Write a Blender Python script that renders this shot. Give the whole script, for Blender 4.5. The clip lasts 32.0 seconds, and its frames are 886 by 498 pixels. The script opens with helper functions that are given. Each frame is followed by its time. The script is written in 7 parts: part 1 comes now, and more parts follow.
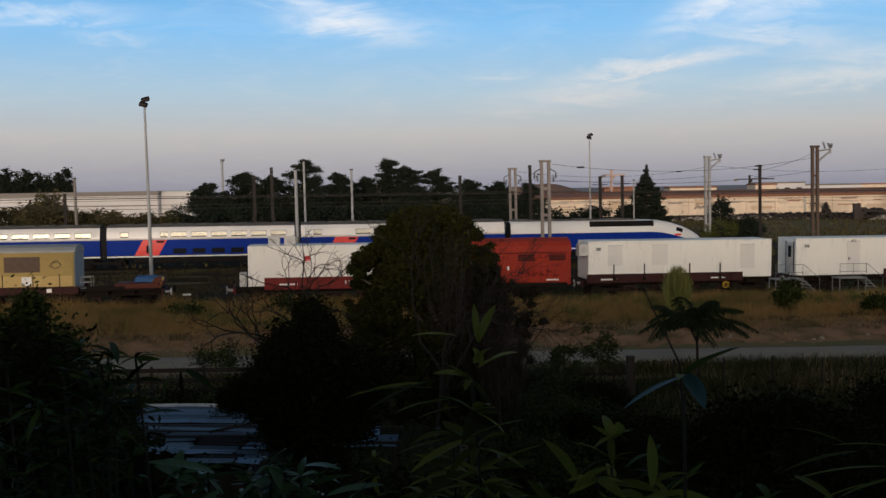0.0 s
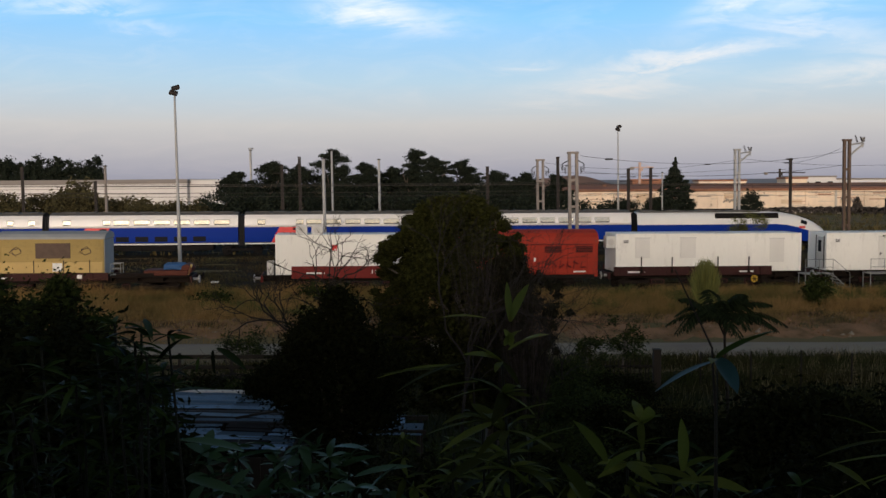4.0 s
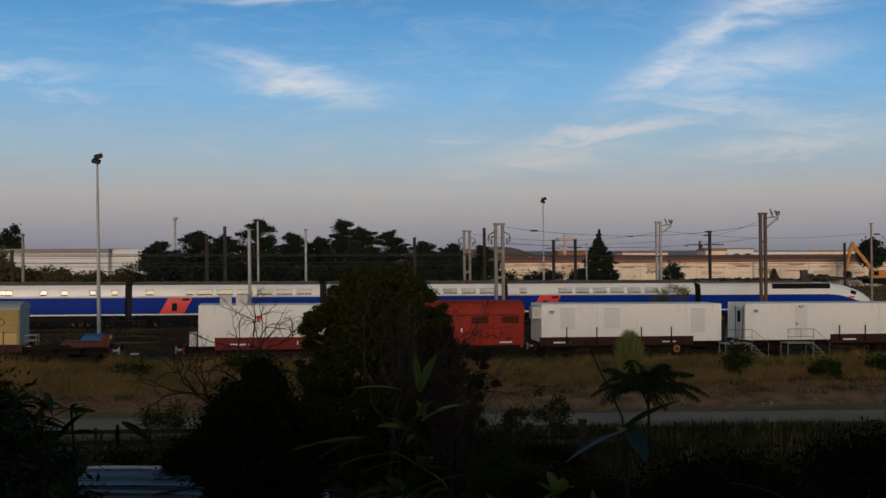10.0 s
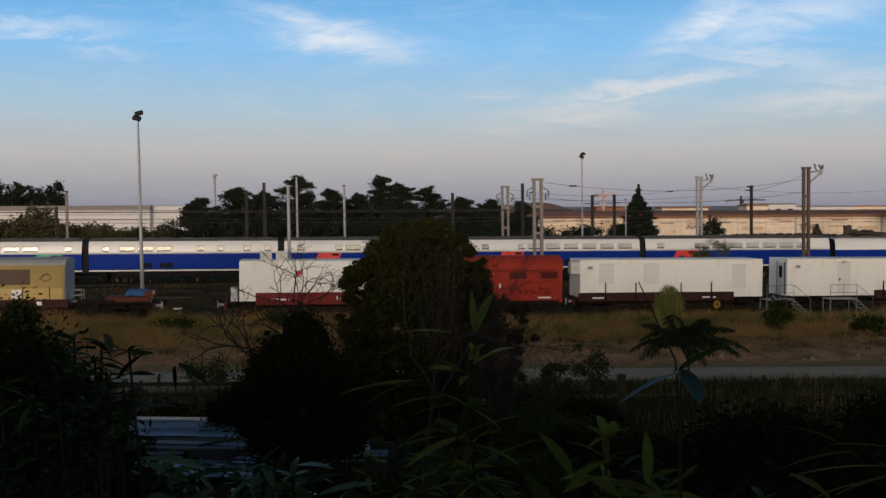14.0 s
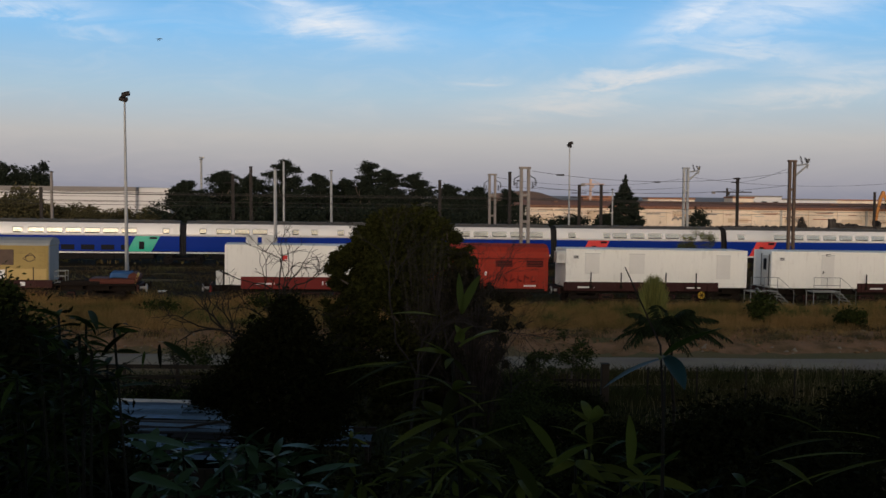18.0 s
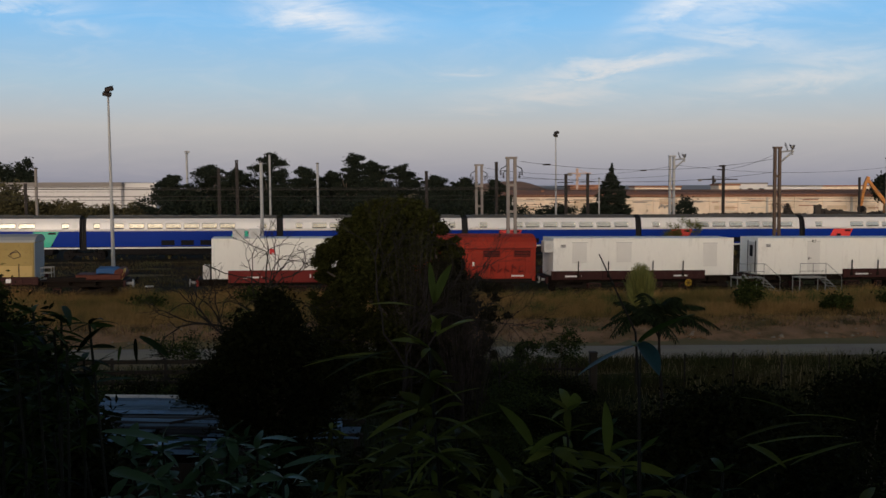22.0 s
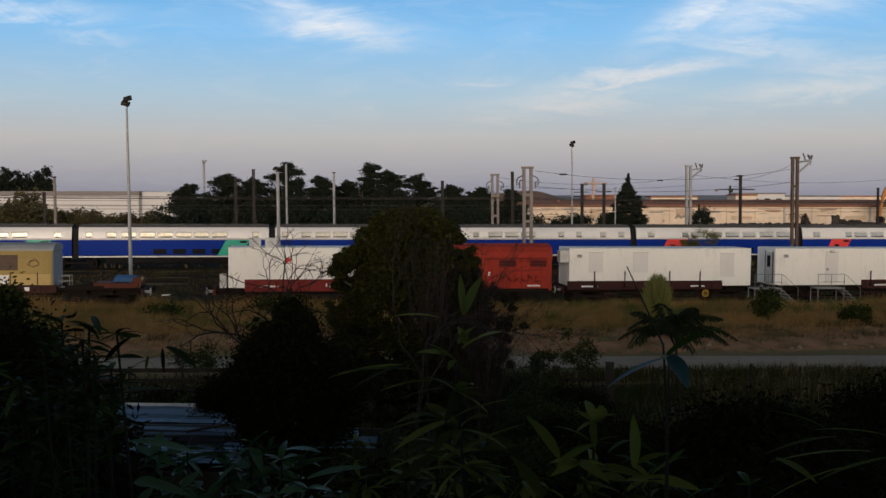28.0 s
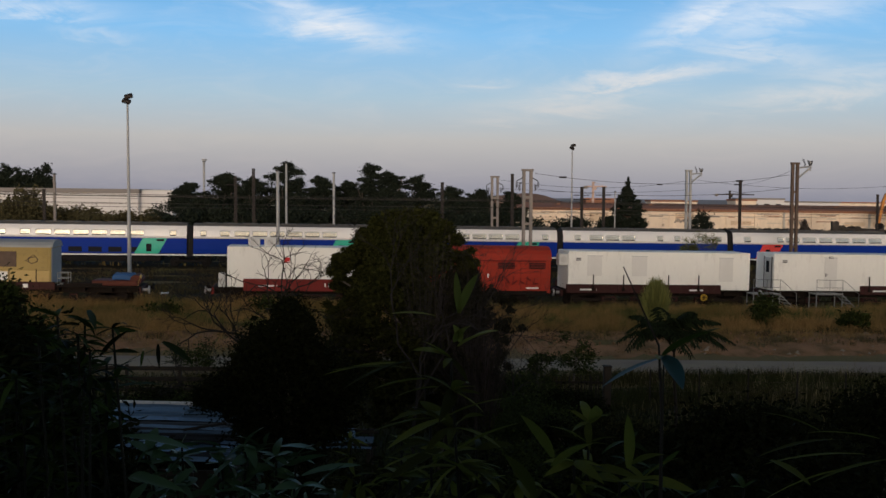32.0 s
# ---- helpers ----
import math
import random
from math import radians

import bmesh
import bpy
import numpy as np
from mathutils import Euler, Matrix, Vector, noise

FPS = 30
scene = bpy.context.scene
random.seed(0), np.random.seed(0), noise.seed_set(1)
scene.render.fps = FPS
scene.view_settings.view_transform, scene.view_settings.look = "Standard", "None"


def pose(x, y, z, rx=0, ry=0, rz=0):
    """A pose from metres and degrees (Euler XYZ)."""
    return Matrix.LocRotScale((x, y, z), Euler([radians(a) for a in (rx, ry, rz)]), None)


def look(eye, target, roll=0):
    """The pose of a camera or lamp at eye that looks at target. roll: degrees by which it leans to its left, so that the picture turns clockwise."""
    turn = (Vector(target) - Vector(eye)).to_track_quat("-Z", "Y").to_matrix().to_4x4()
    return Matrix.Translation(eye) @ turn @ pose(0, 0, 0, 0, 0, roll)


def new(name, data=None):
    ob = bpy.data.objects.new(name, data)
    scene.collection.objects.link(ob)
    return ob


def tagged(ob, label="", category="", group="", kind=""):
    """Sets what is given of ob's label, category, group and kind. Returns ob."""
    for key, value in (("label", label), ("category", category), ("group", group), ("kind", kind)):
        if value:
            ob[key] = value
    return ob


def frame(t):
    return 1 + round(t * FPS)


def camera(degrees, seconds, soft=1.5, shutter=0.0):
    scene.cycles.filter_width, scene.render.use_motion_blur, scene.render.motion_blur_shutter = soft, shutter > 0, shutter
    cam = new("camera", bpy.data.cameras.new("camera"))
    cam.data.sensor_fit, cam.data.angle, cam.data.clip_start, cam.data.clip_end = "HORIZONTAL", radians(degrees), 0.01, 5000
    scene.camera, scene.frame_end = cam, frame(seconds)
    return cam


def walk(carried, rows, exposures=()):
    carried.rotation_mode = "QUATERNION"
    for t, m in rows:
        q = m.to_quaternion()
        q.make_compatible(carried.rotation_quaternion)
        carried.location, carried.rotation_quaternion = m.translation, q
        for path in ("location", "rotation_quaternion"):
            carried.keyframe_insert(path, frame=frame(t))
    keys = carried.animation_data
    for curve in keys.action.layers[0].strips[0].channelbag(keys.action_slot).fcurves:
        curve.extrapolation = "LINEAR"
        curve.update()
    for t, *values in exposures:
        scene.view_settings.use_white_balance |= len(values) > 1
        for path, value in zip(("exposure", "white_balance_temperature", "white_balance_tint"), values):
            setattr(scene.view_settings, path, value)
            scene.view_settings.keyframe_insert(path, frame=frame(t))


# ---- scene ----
cam = camera(48.3, 32.0, soft=1.5, shutter=0.3)
# hand-held on one spot over the garden: turns with a sway of a few centimetres
CAMERA_ROWS = [
    (0, pose(0.011, 0, 7.263, 86.64, 0.96, 1.03)),
    (0.5, pose(0.012, 0, 7.261, 86.56, 0.94, -0.25)),
    (1, pose(-0.022, 0, 7.231, 85.56, -0.31, 0.13)),
    (1.5, pose(-0.025, 0, 7.223, 85.25, -1.13, -1.02)),
    (1.6, pose(-0.024, 0, 7.226, 85.38, -0.70, 1.36)),
    (1.7, pose(-0.021, 0, 7.228, 86.40, 0.00, 2.90)),
    (1.8, pose(-0.018, 0, 7.230, 87.15, 0.25, 3.72)),
    (2, pose(-0.017, 0, 7.232, 85.84, 0.38, 3.13)),
    (2.5, pose(-0.006, 0, 7.231, 84.86, -0.15, 2.54)),
    (3, pose(-0.007, 0, 7.233, 85.51, 0.26, 3.23)),
    (3.5, pose(-0.004, 0, 7.237, 85.82, 0.43, 2.80)),
    (5.5, pose(0.001, 0, 7.244, 87.07, -0.21, 1.74)),
    (6, pose(0.024, 0, 7.241, 87.06, -0.13, -1.38)),
    (6.5, pose(0.027, 0, 7.236, 87.69, -0.23, -1.66)),
    (7, pose(0.024, 0, 7.237, 88.69, 0.15, -2.48)),
    (7.5, pose(0.022, 0, 7.232, 88.81, -0.14, -2.46)),
    (8, pose(0.032, 0, 7.238, 89.65, 0.36, -2.60)),
    (8.5, pose(0.021, 0, 7.230, 90.06, 0.53, -1.15)),
    (9, pose(0.023, 0, 7.234, 90.03, 0.22, -1.64)),
    (9.5, pose(0.024, 0, 7.236, 90.43, 0.29, -1.34)),
    (10, pose(0.033, 0, 7.239, 90.20, 0.21, -1.60)),
    (10.5, pose(0.036, 0, 7.236, 89.70, 0.43, -1.47)),
    (11, pose(0.031, 0, 7.230, 89.35, 0.24, -1.17)),
    (11.5, pose(0.017, 0, 7.241, 89.77, 0.37, -1.06)),
    (12, pose(0.000, 0, 7.230, 88.23, 0.44, -0.60)),
    (12.5, pose(-0.018, 0, 7.232, 88.06, 0.27, -0.31)),
    (13, pose(-0.018, 0, 7.219, 87.51, 0.22, -0.30)),
    (13.5, pose(-0.007, 0, 7.212, 88.04, 0.51, -0.07)),
    (14, pose(-0.001, 0, 7.209, 87.66, 0.33, 0.59)),
    (14.5, pose(-0.005, 0, 7.207, 87.89, -0.31, 0.35)),
    (16.5, pose(0.000, 0, 7.195, 87.28, -0.44, -0.20)),
    (17, pose(0.000, 0, 7.201, 87.27, -0.25, 0.11)),
    (17.5, pose(-0.003, 0, 7.200, 87.08, -0.42, 0.08)),
    (18, pose(-0.004, 0, 7.198, 86.91, -0.65, -0.16)),
    (18.5, pose(-0.002, 0, 7.200, 86.90, -0.49, -0.06)),
    (19, pose(0.003, 0, 7.202, 87.02, -0.20, 0.23)),
    (19.5, pose(-0.001, 0, 7.198, 86.83, -0.20, 0.06)),
    (20, pose(0.003, 0, 7.196, 86.71, -0.36, -0.44)),
    (20.5, pose(0.003, 0, 7.196, 86.83, -0.17, -0.52)),
    (21, pose(0.007, 0, 7.194, 86.46, -0.34, -1.00)),
    (21.5, pose(0.018, 0, 7.195, 86.59, 0.05, -0.99)),
    (22, pose(0.027, 0, 7.195, 86.40, 0.12, -0.91)),
    (22.5, pose(0.031, 0, 7.192, 86.26, 0.01, -0.87)),
    (23, pose(0.024, 0, 7.195, 86.70, -0.15, -0.84)),
    (23.5, pose(0.024, 0, 7.193, 86.49, -0.00, -0.42)),
    (24, pose(0.023, 0, 7.195, 86.46, 0.27, -0.07)),
    (24.5, pose(0.029, 0, 7.198, 86.68, 0.23, -0.23)),
    (25, pose(0.018, 0, 7.199, 86.86, 0.13, -0.13)),
    (25.5, pose(0.012, 0, 7.197, 86.82, 0.09, 0.28)),
    (27.5, pose(0.006, 0, 7.201, 86.93, 0.00, 0.21)),
    (28, pose(-0.000, 0, 7.200, 86.95, 0.00, -0.00)),
    (28.5, pose(0.003, 0, 7.199, 86.65, 0.13, 0.41)),
    (29, pose(0.014, 0, 7.199, 86.69, 0.25, 0.32)),
    (29.5, pose(0.017, 0, 7.196, 86.60, 0.14, 0.07)),
    (30, pose(0.017, 0, 7.195, 86.56, 0.06, 0.18)),
    (30.5, pose(0.018, 0, 7.195, 86.57, 0.08, 0.32)),
    (31, pose(0.020, 0, 7.197, 86.46, 0.02, 0.32)),
    (31.5, pose(0.023, 0, 7.196, 86.58, -0.19, -0.13)),
    (32, pose(0.006, 0, 7.192, 87.04, -0.68, -0.01)),
]
walk(cam, CAMERA_ROWS, [(0.0, 0.05), (1.5, 0.1), (2.2, 0.24), (2.8, 0.3), (3.5, 0.3), (5.5, 0.12), (6.0, 0.08), (7.0, -0.12), (8.0, -0.25), (9.0, -0.3), (11.0, -0.3), (12.0, -0.15), (13.0, -0.05), (16.5, 0.0), (32.0, 0.0)])

# ---- world, sun, exposure ----
SUN_AZ, SUN_EL = radians(187), radians(6)   # clockwise from +y: low behind the camera
scene.view_settings.exposure = 0.0


def node(tree, kind, **inputs):
    n = tree.nodes.new(kind)
    for key, value in inputs.items():
        n.inputs[int(key[1:]) if key[0] == "i" and key[1:].isdigit() else key].default_value = value
    return n


def math_node(tree, op, a, b=None, c=None, clamp=False):
    n = tree.nodes.new("ShaderNodeMath")
    n.operation, n.use_clamp = op, clamp
    for k, v in enumerate((a, b, c)):
        if v is None:
            continue
        if isinstance(v, (int, float)):
            n.inputs[k].default_value = v
        else:
            tree.links.new(v, n.inputs[k])
    return n.outputs[0]


def ramp_node(tree, fac, stops, mode="LINEAR"):
    n = tree.nodes.new("ShaderNodeValToRGB")
    n.color_ramp.interpolation = mode
    els = n.color_ramp.elements
    while len(els) < len(stops):
        els.new(0.5)
    for e, (p, c) in zip(els, stops):
        e.position, e.color = p, (*c, 1) if len(c) == 3 else c
    tree.links.new(fac, n.inputs[0])
    return n.outputs[0]


def mix_node(tree, fac, a, b, blend="MIX"):
    n = tree.nodes.new("ShaderNodeMix")
    n.data_type, n.blend_type = "RGBA", blend
    for sock, v in ((n.inputs[0], fac), (n.inputs[6], a), (n.inputs[7], b)):
        if isinstance(v, (int, float)):
            sock.default_value = v
        elif isinstance(v, tuple):
            sock.default_value = (*v, 1)
        else:
            tree.links.new(v, sock)
    return n.outputs[2]


# thin evening cirrus: centre across and up, half length, half width (tangents), tilt in degrees, strength
CIRRUS = [
    (-0.112, 0.172, 0.058, 0.013, -6, 0.85), (-0.090, 0.167, 0.078, 0.015, -9, 0.5), (-0.150, 0.187, 0.060, 0.010, -14, 0.55),
    (0.255, 0.183, 0.060, 0.015, 27, 0.72), (0.335, 0.192, 0.100, 0.022, 10, 0.55),
    (0.310, 0.152, 0.085, 0.011, -7, 0.5), (0.198, 0.122, 0.100, 0.0085, 9, 0.8),
    (0.125, 0.096, 0.090, 0.0095, 5, 0.6), (0.040, 0.113, 0.030, 0.007, 0, 0.45),
    (0.060, 0.079, 0.050, 0.0045, 1, 0.35), (0.375, 0.107, 0.110, 0.0115, 7, 0.6),
    (0.410, 0.132, 0.080, 0.010, 0, 0.4), (-0.420, 0.185, 0.085, 0.008, -2, 0.45),
    (-0.350, 0.160, 0.040, 0.006, -6, 0.3), (-0.100, 0.266, 0.120, 0.010, 2, 0.6),
    (0.385, 0.262, 0.085, 0.022, 14, 0.75), (0.300, 0.225, 0.070, 0.013, 30, 0.65),
]


def make_world():
    world = bpy.data.worlds.new("evening_sky")
    scene.world = world
    world.use_nodes = True
    t = world.node_tree
    t.nodes.clear()
    sky = t.nodes.new("ShaderNodeTexSky")
    sky.sky_type, sky.sun_disc = "NISHITA", False
    sky.sun_elevation, sky.sun_rotation = SUN_EL, SUN_AZ
    sky.air_density, sky.dust_density, sky.ozone_density = 1.2, 2.0, 1.5
    coord = t.nodes.new("ShaderNodeTexCoord").outputs["Generated"]
    sep = t.nodes.new("ShaderNodeSeparateXYZ")
    t.links.new(coord, sep.inputs[0])
    x, y, z = sep.outputs
    ahead = math_node(t, "MAXIMUM", math_node(t, "ABSOLUTE", y), 0.05)
    u, v = math_node(t, "DIVIDE", x, ahead), math_node(t, "DIVIDE", z, ahead)
    # the clear evening sky by height: mauve haze, grey-pink band, blue above
    clear = ramp_node(t, math_node(t, "MULTIPLY", z, 2.0, clamp=True), [
        (0.0, (0.24, 0.246, 0.31)), (0.03, (0.305, 0.306, 0.362)), (0.115, (0.435, 0.431, 0.455)), (0.20, (0.345, 0.485, 0.625)),
        (0.32, (0.18, 0.455, 0.80)), (0.464, (0.075, 0.315, 0.68)), (0.62, (0.05, 0.14, 0.30)), (1.0, (0.03, 0.05, 0.075))])
    # fine streaky texture
    sq = t.nodes.new("ShaderNodeCombineXYZ")
    for k, s in enumerate((u, math_node(t, "MULTIPLY", v, 4.0))):
        t.links.new(s, sq.inputs[k])
    n1 = node(t, "ShaderNodeTexNoise", Scale=9.0, Detail=7.0, Roughness=0.62, Distortion=1.2)
    n2 = node(t, "ShaderNodeTexNoise", Scale=30.0, Detail=5.0, Roughness=0.6, Distortion=0.8)
    for n in (n1, n2):
        t.links.new(sq.outputs[0], n.inputs["Vector"])
    wob = math_node(t, "MULTIPLY_ADD", n1.outputs[0], 0.05, -0.025)
    total = None
    for cu, cv, hl, hw, tilt, amp in CIRRUS:
        c, s = math.cos(radians(tilt)), math.sin(radians(tilt))
        du = math_node(t, "SUBTRACT", u, cu)
        dv = math_node(t, "ADD", math_node(t, "SUBTRACT", v, cv), wob)
        a = math_node(t, "MULTIPLY", math_node(t, "MULTIPLY_ADD", dv, s, math_node(t, "MULTIPLY", du, c)), 1 / hl)
        b = math_node(t, "MULTIPLY", math_node(t, "MULTIPLY_ADD", dv, c, math_node(t, "MULTIPLY", du, -s)), 1 / hw)
        d = math_node(t, "MULTIPLY_ADD", a, a, math_node(t, "MULTIPLY", b, b))
        g = math_node(t, "MULTIPLY", math_node(t, "POWER", 2.718, math_node(t, "MULTIPLY", d, -1.0)), amp)
        total = g if total is None else math_node(t, "MAXIMUM", total, g)
    grain = math_node(t, "MULTIPLY_ADD", n1.outputs[0], 1.5, math_node(t, "MULTIPLY_ADD", n2.outputs[0], 1.3, -0.55), clamp=True)
    veil = math_node(t, "MULTIPLY", ramp_node(t, n1.outputs[0], [(0.45, (0, 0, 0)), (0.75, (1, 1, 1))]), 0.14)
    amount = math_node(t, "MULTIPLY", math_node(t, "MAXIMUM", total, veil), grain, clamp=True)
    front = math_node(t, "GREATER_THAN", y, 0.0)
    amount = math_node(t, "MULTIPLY", amount, front)
    tint = ramp_node(t, math_node(t, "MULTIPLY", v, 4.0, clamp=True), [(0.2, (0.56, 0.50, 0.49)), (0.75, (0.86, 0.85, 0.88))])
    with_cloud = mix_node(t, amount, clear, tint)
    # the glow left by the low sun, behind the camera
    glow = math_node(t, "POWER", math_node(t, "MULTIPLY_ADD", y, -0.5, 0.5, clamp=True), 2.8)
    low = math_node(t, "POWER", math_node(t, "SUBTRACT", 1.0, math_node(t, "ABSOLUTE", z), clamp=True), 3.0)
    warm = mix_node(t, math_node(t, "MULTIPLY", glow, low), with_cloud, (1.9, 1.5, 1.05))
    toward = math_node(t, "MULTIPLY_ADD", x, math.sin(SUN_AZ), math_node(t, "MULTIPLY", y, math.cos(SUN_AZ)))
    core = math_node(t, "POWER", math_node(t, "MULTIPLY_ADD", toward, 0.5, 0.5, clamp=True), 80.0)
    height = math_node(t, "POWER", math_node(t, "SUBTRACT", 1.0, math_node(t, "ABSOLUTE", z), clamp=True), 1.5)
    warm = mix_node(t, math_node(t, "MULTIPLY", core, height), warm, (4.4, 3.3, 1.9))
    bg1, bg2 = node(t, "ShaderNodeBackground", Strength=1.0), node(t, "ShaderNodeBackground", Strength=0.025)
    t.links.new(warm, bg1.inputs[0])
    t.links.new(sky.outputs[0], bg2.inputs[0])
    add = t.nodes.new("ShaderNodeAddShader")
    out = t.nodes.new("ShaderNodeOutputWorld")
    t.links.new(bg1.outputs[0], add.inputs[0])
    t.links.new(bg2.outputs[0], add.inputs[1])
    t.links.new(add.outputs[0], out.inputs[0])


make_world()
sun = new("sun", bpy.data.lights.new("sun", "SUN"))
sun.data.energy, sun.data.angle, sun.data.color = 1.35, radians(14), (1.0, 0.85, 0.73)
to_sun = Vector((math.sin(SUN_AZ) * math.cos(SUN_EL), math.cos(SUN_AZ) * math.cos(SUN_EL), math.sin(SUN_EL)))
sun.matrix_world = look(to_sun * 300, (0, 0, 0))


# ---- materials ----
def material(name, color, rough=0.8, metal=0.0, vary=0.25, scale=3.0, fine=40.0, bump=0.15, dirt=None, coords="Object",
             island=0.0, per_object=0.0, trans=0.0, stain=0.0, stretch=(1, 1, 1), spec=0.25):
    """A procedural surface: base colour with coarse stains, fine grain and relief, at real size."""
    m = bpy.data.materials.new(name)
    m.use_nodes = True
    t = m.node_tree
    bsdf = t.nodes["Principled BSDF"]
    tc = t.nodes.new("ShaderNodeTexCoord").outputs[coords]
    mp = t.nodes.new("ShaderNodeMapping")
    mp.inputs["Scale"].default_value = stretch
    t.links.new(tc, mp.inputs[0])
    big = node(t, "ShaderNodeTexNoise", Scale=scale, Detail=5.0, Roughness=0.6)
    small = node(t, "ShaderNodeTexNoise", Scale=fine, Detail=4.0, Roughness=0.7)
    for n in (big, small):
        t.links.new(mp.outputs[0], n.inputs["Vector"])
    value = math_node(t, "MULTIPLY_ADD", big.outputs[0], 2 * vary, 1 - vary)
    value = math_node(t, "MULTIPLY", value, math_node(t, "MULTIPLY_ADD", small.outputs[0], vary, 1 - vary / 2))
    if island:
        geo = t.nodes.new("ShaderNodeNewGeometry")
        value = math_node(t, "MULTIPLY", value, math_node(t, "MULTIPLY_ADD", geo.outputs["Random Per Island"], 2 * island, 1 - island))
    if per_object:
        info = t.nodes.new("ShaderNodeObjectInfo")
        value = math_node(t, "MULTIPLY", value, math_node(t, "MULTIPLY_ADD", info.outputs["Random"], 2 * per_object, 1 - per_object))
    base = (*color,)
    if dirt:
        patch = ramp_node(t, big.outputs[0], [(0.42, (0, 0, 0)), (0.62, (1, 1, 1))])
        base = mix_node(t, patch, color, dirt)
    if stain:
        spots = node(t, "ShaderNodeTexNoise", Scale=scale * 4.3, Detail=6.0, Roughness=0.75)
        t.links.new(mp.outputs[0], spots.inputs["Vector"])
        mask = ramp_node(t, spots.outputs[0], [(0.56, (0, 0, 0)), (0.70, (1, 1, 1))])
        base = mix_node(t, math_node(t, "MULTIPLY", mask, stain), base, (0.09, 0.065, 0.045))
    hsv = t.nodes.new("ShaderNodeHueSaturation")
    t.links.new(value, hsv.inputs["Value"])
    if isinstance(base, tuple):
        hsv.inputs["Color"].default_value = (*base, 1)
    else:
        t.links.new(base, hsv.inputs["Color"])
    t.links.new(hsv.outputs[0], bsdf.inputs["Base Color"])
    bsdf.inputs["Metallic"].default_value = metal
    bsdf.inputs["Specular IOR Level"].default_value = spec
    r = math_node(t, "MULTIPLY_ADD", small.outputs[0], 0.3, rough - 0.15, clamp=True)
    t.links.new(r, bsdf.inputs["Roughness"])
    if bump:
        b = node(t, "ShaderNodeBump", Strength=bump, Distance=0.02)
        t.links.new(small.outputs[0], b.inputs["Height"])
        t.links.new(b.outputs[0], bsdf.inputs["Normal"])
    if trans:
        leafy = t.nodes.new("ShaderNodeBsdfTranslucent")
        t.links.new(hsv.outputs[0], leafy.inputs[0])
        mixer = t.nodes.new("ShaderNodeMixShader")
        mixer.inputs[0].default_value = trans
        t.links.new(bsdf.outputs[0], mixer.inputs[1])
        t.links.new(leafy.outputs[0], mixer.inputs[2])
        t.links.new(mixer.outputs[0], t.nodes["Material Output"].inputs[0])
    return m


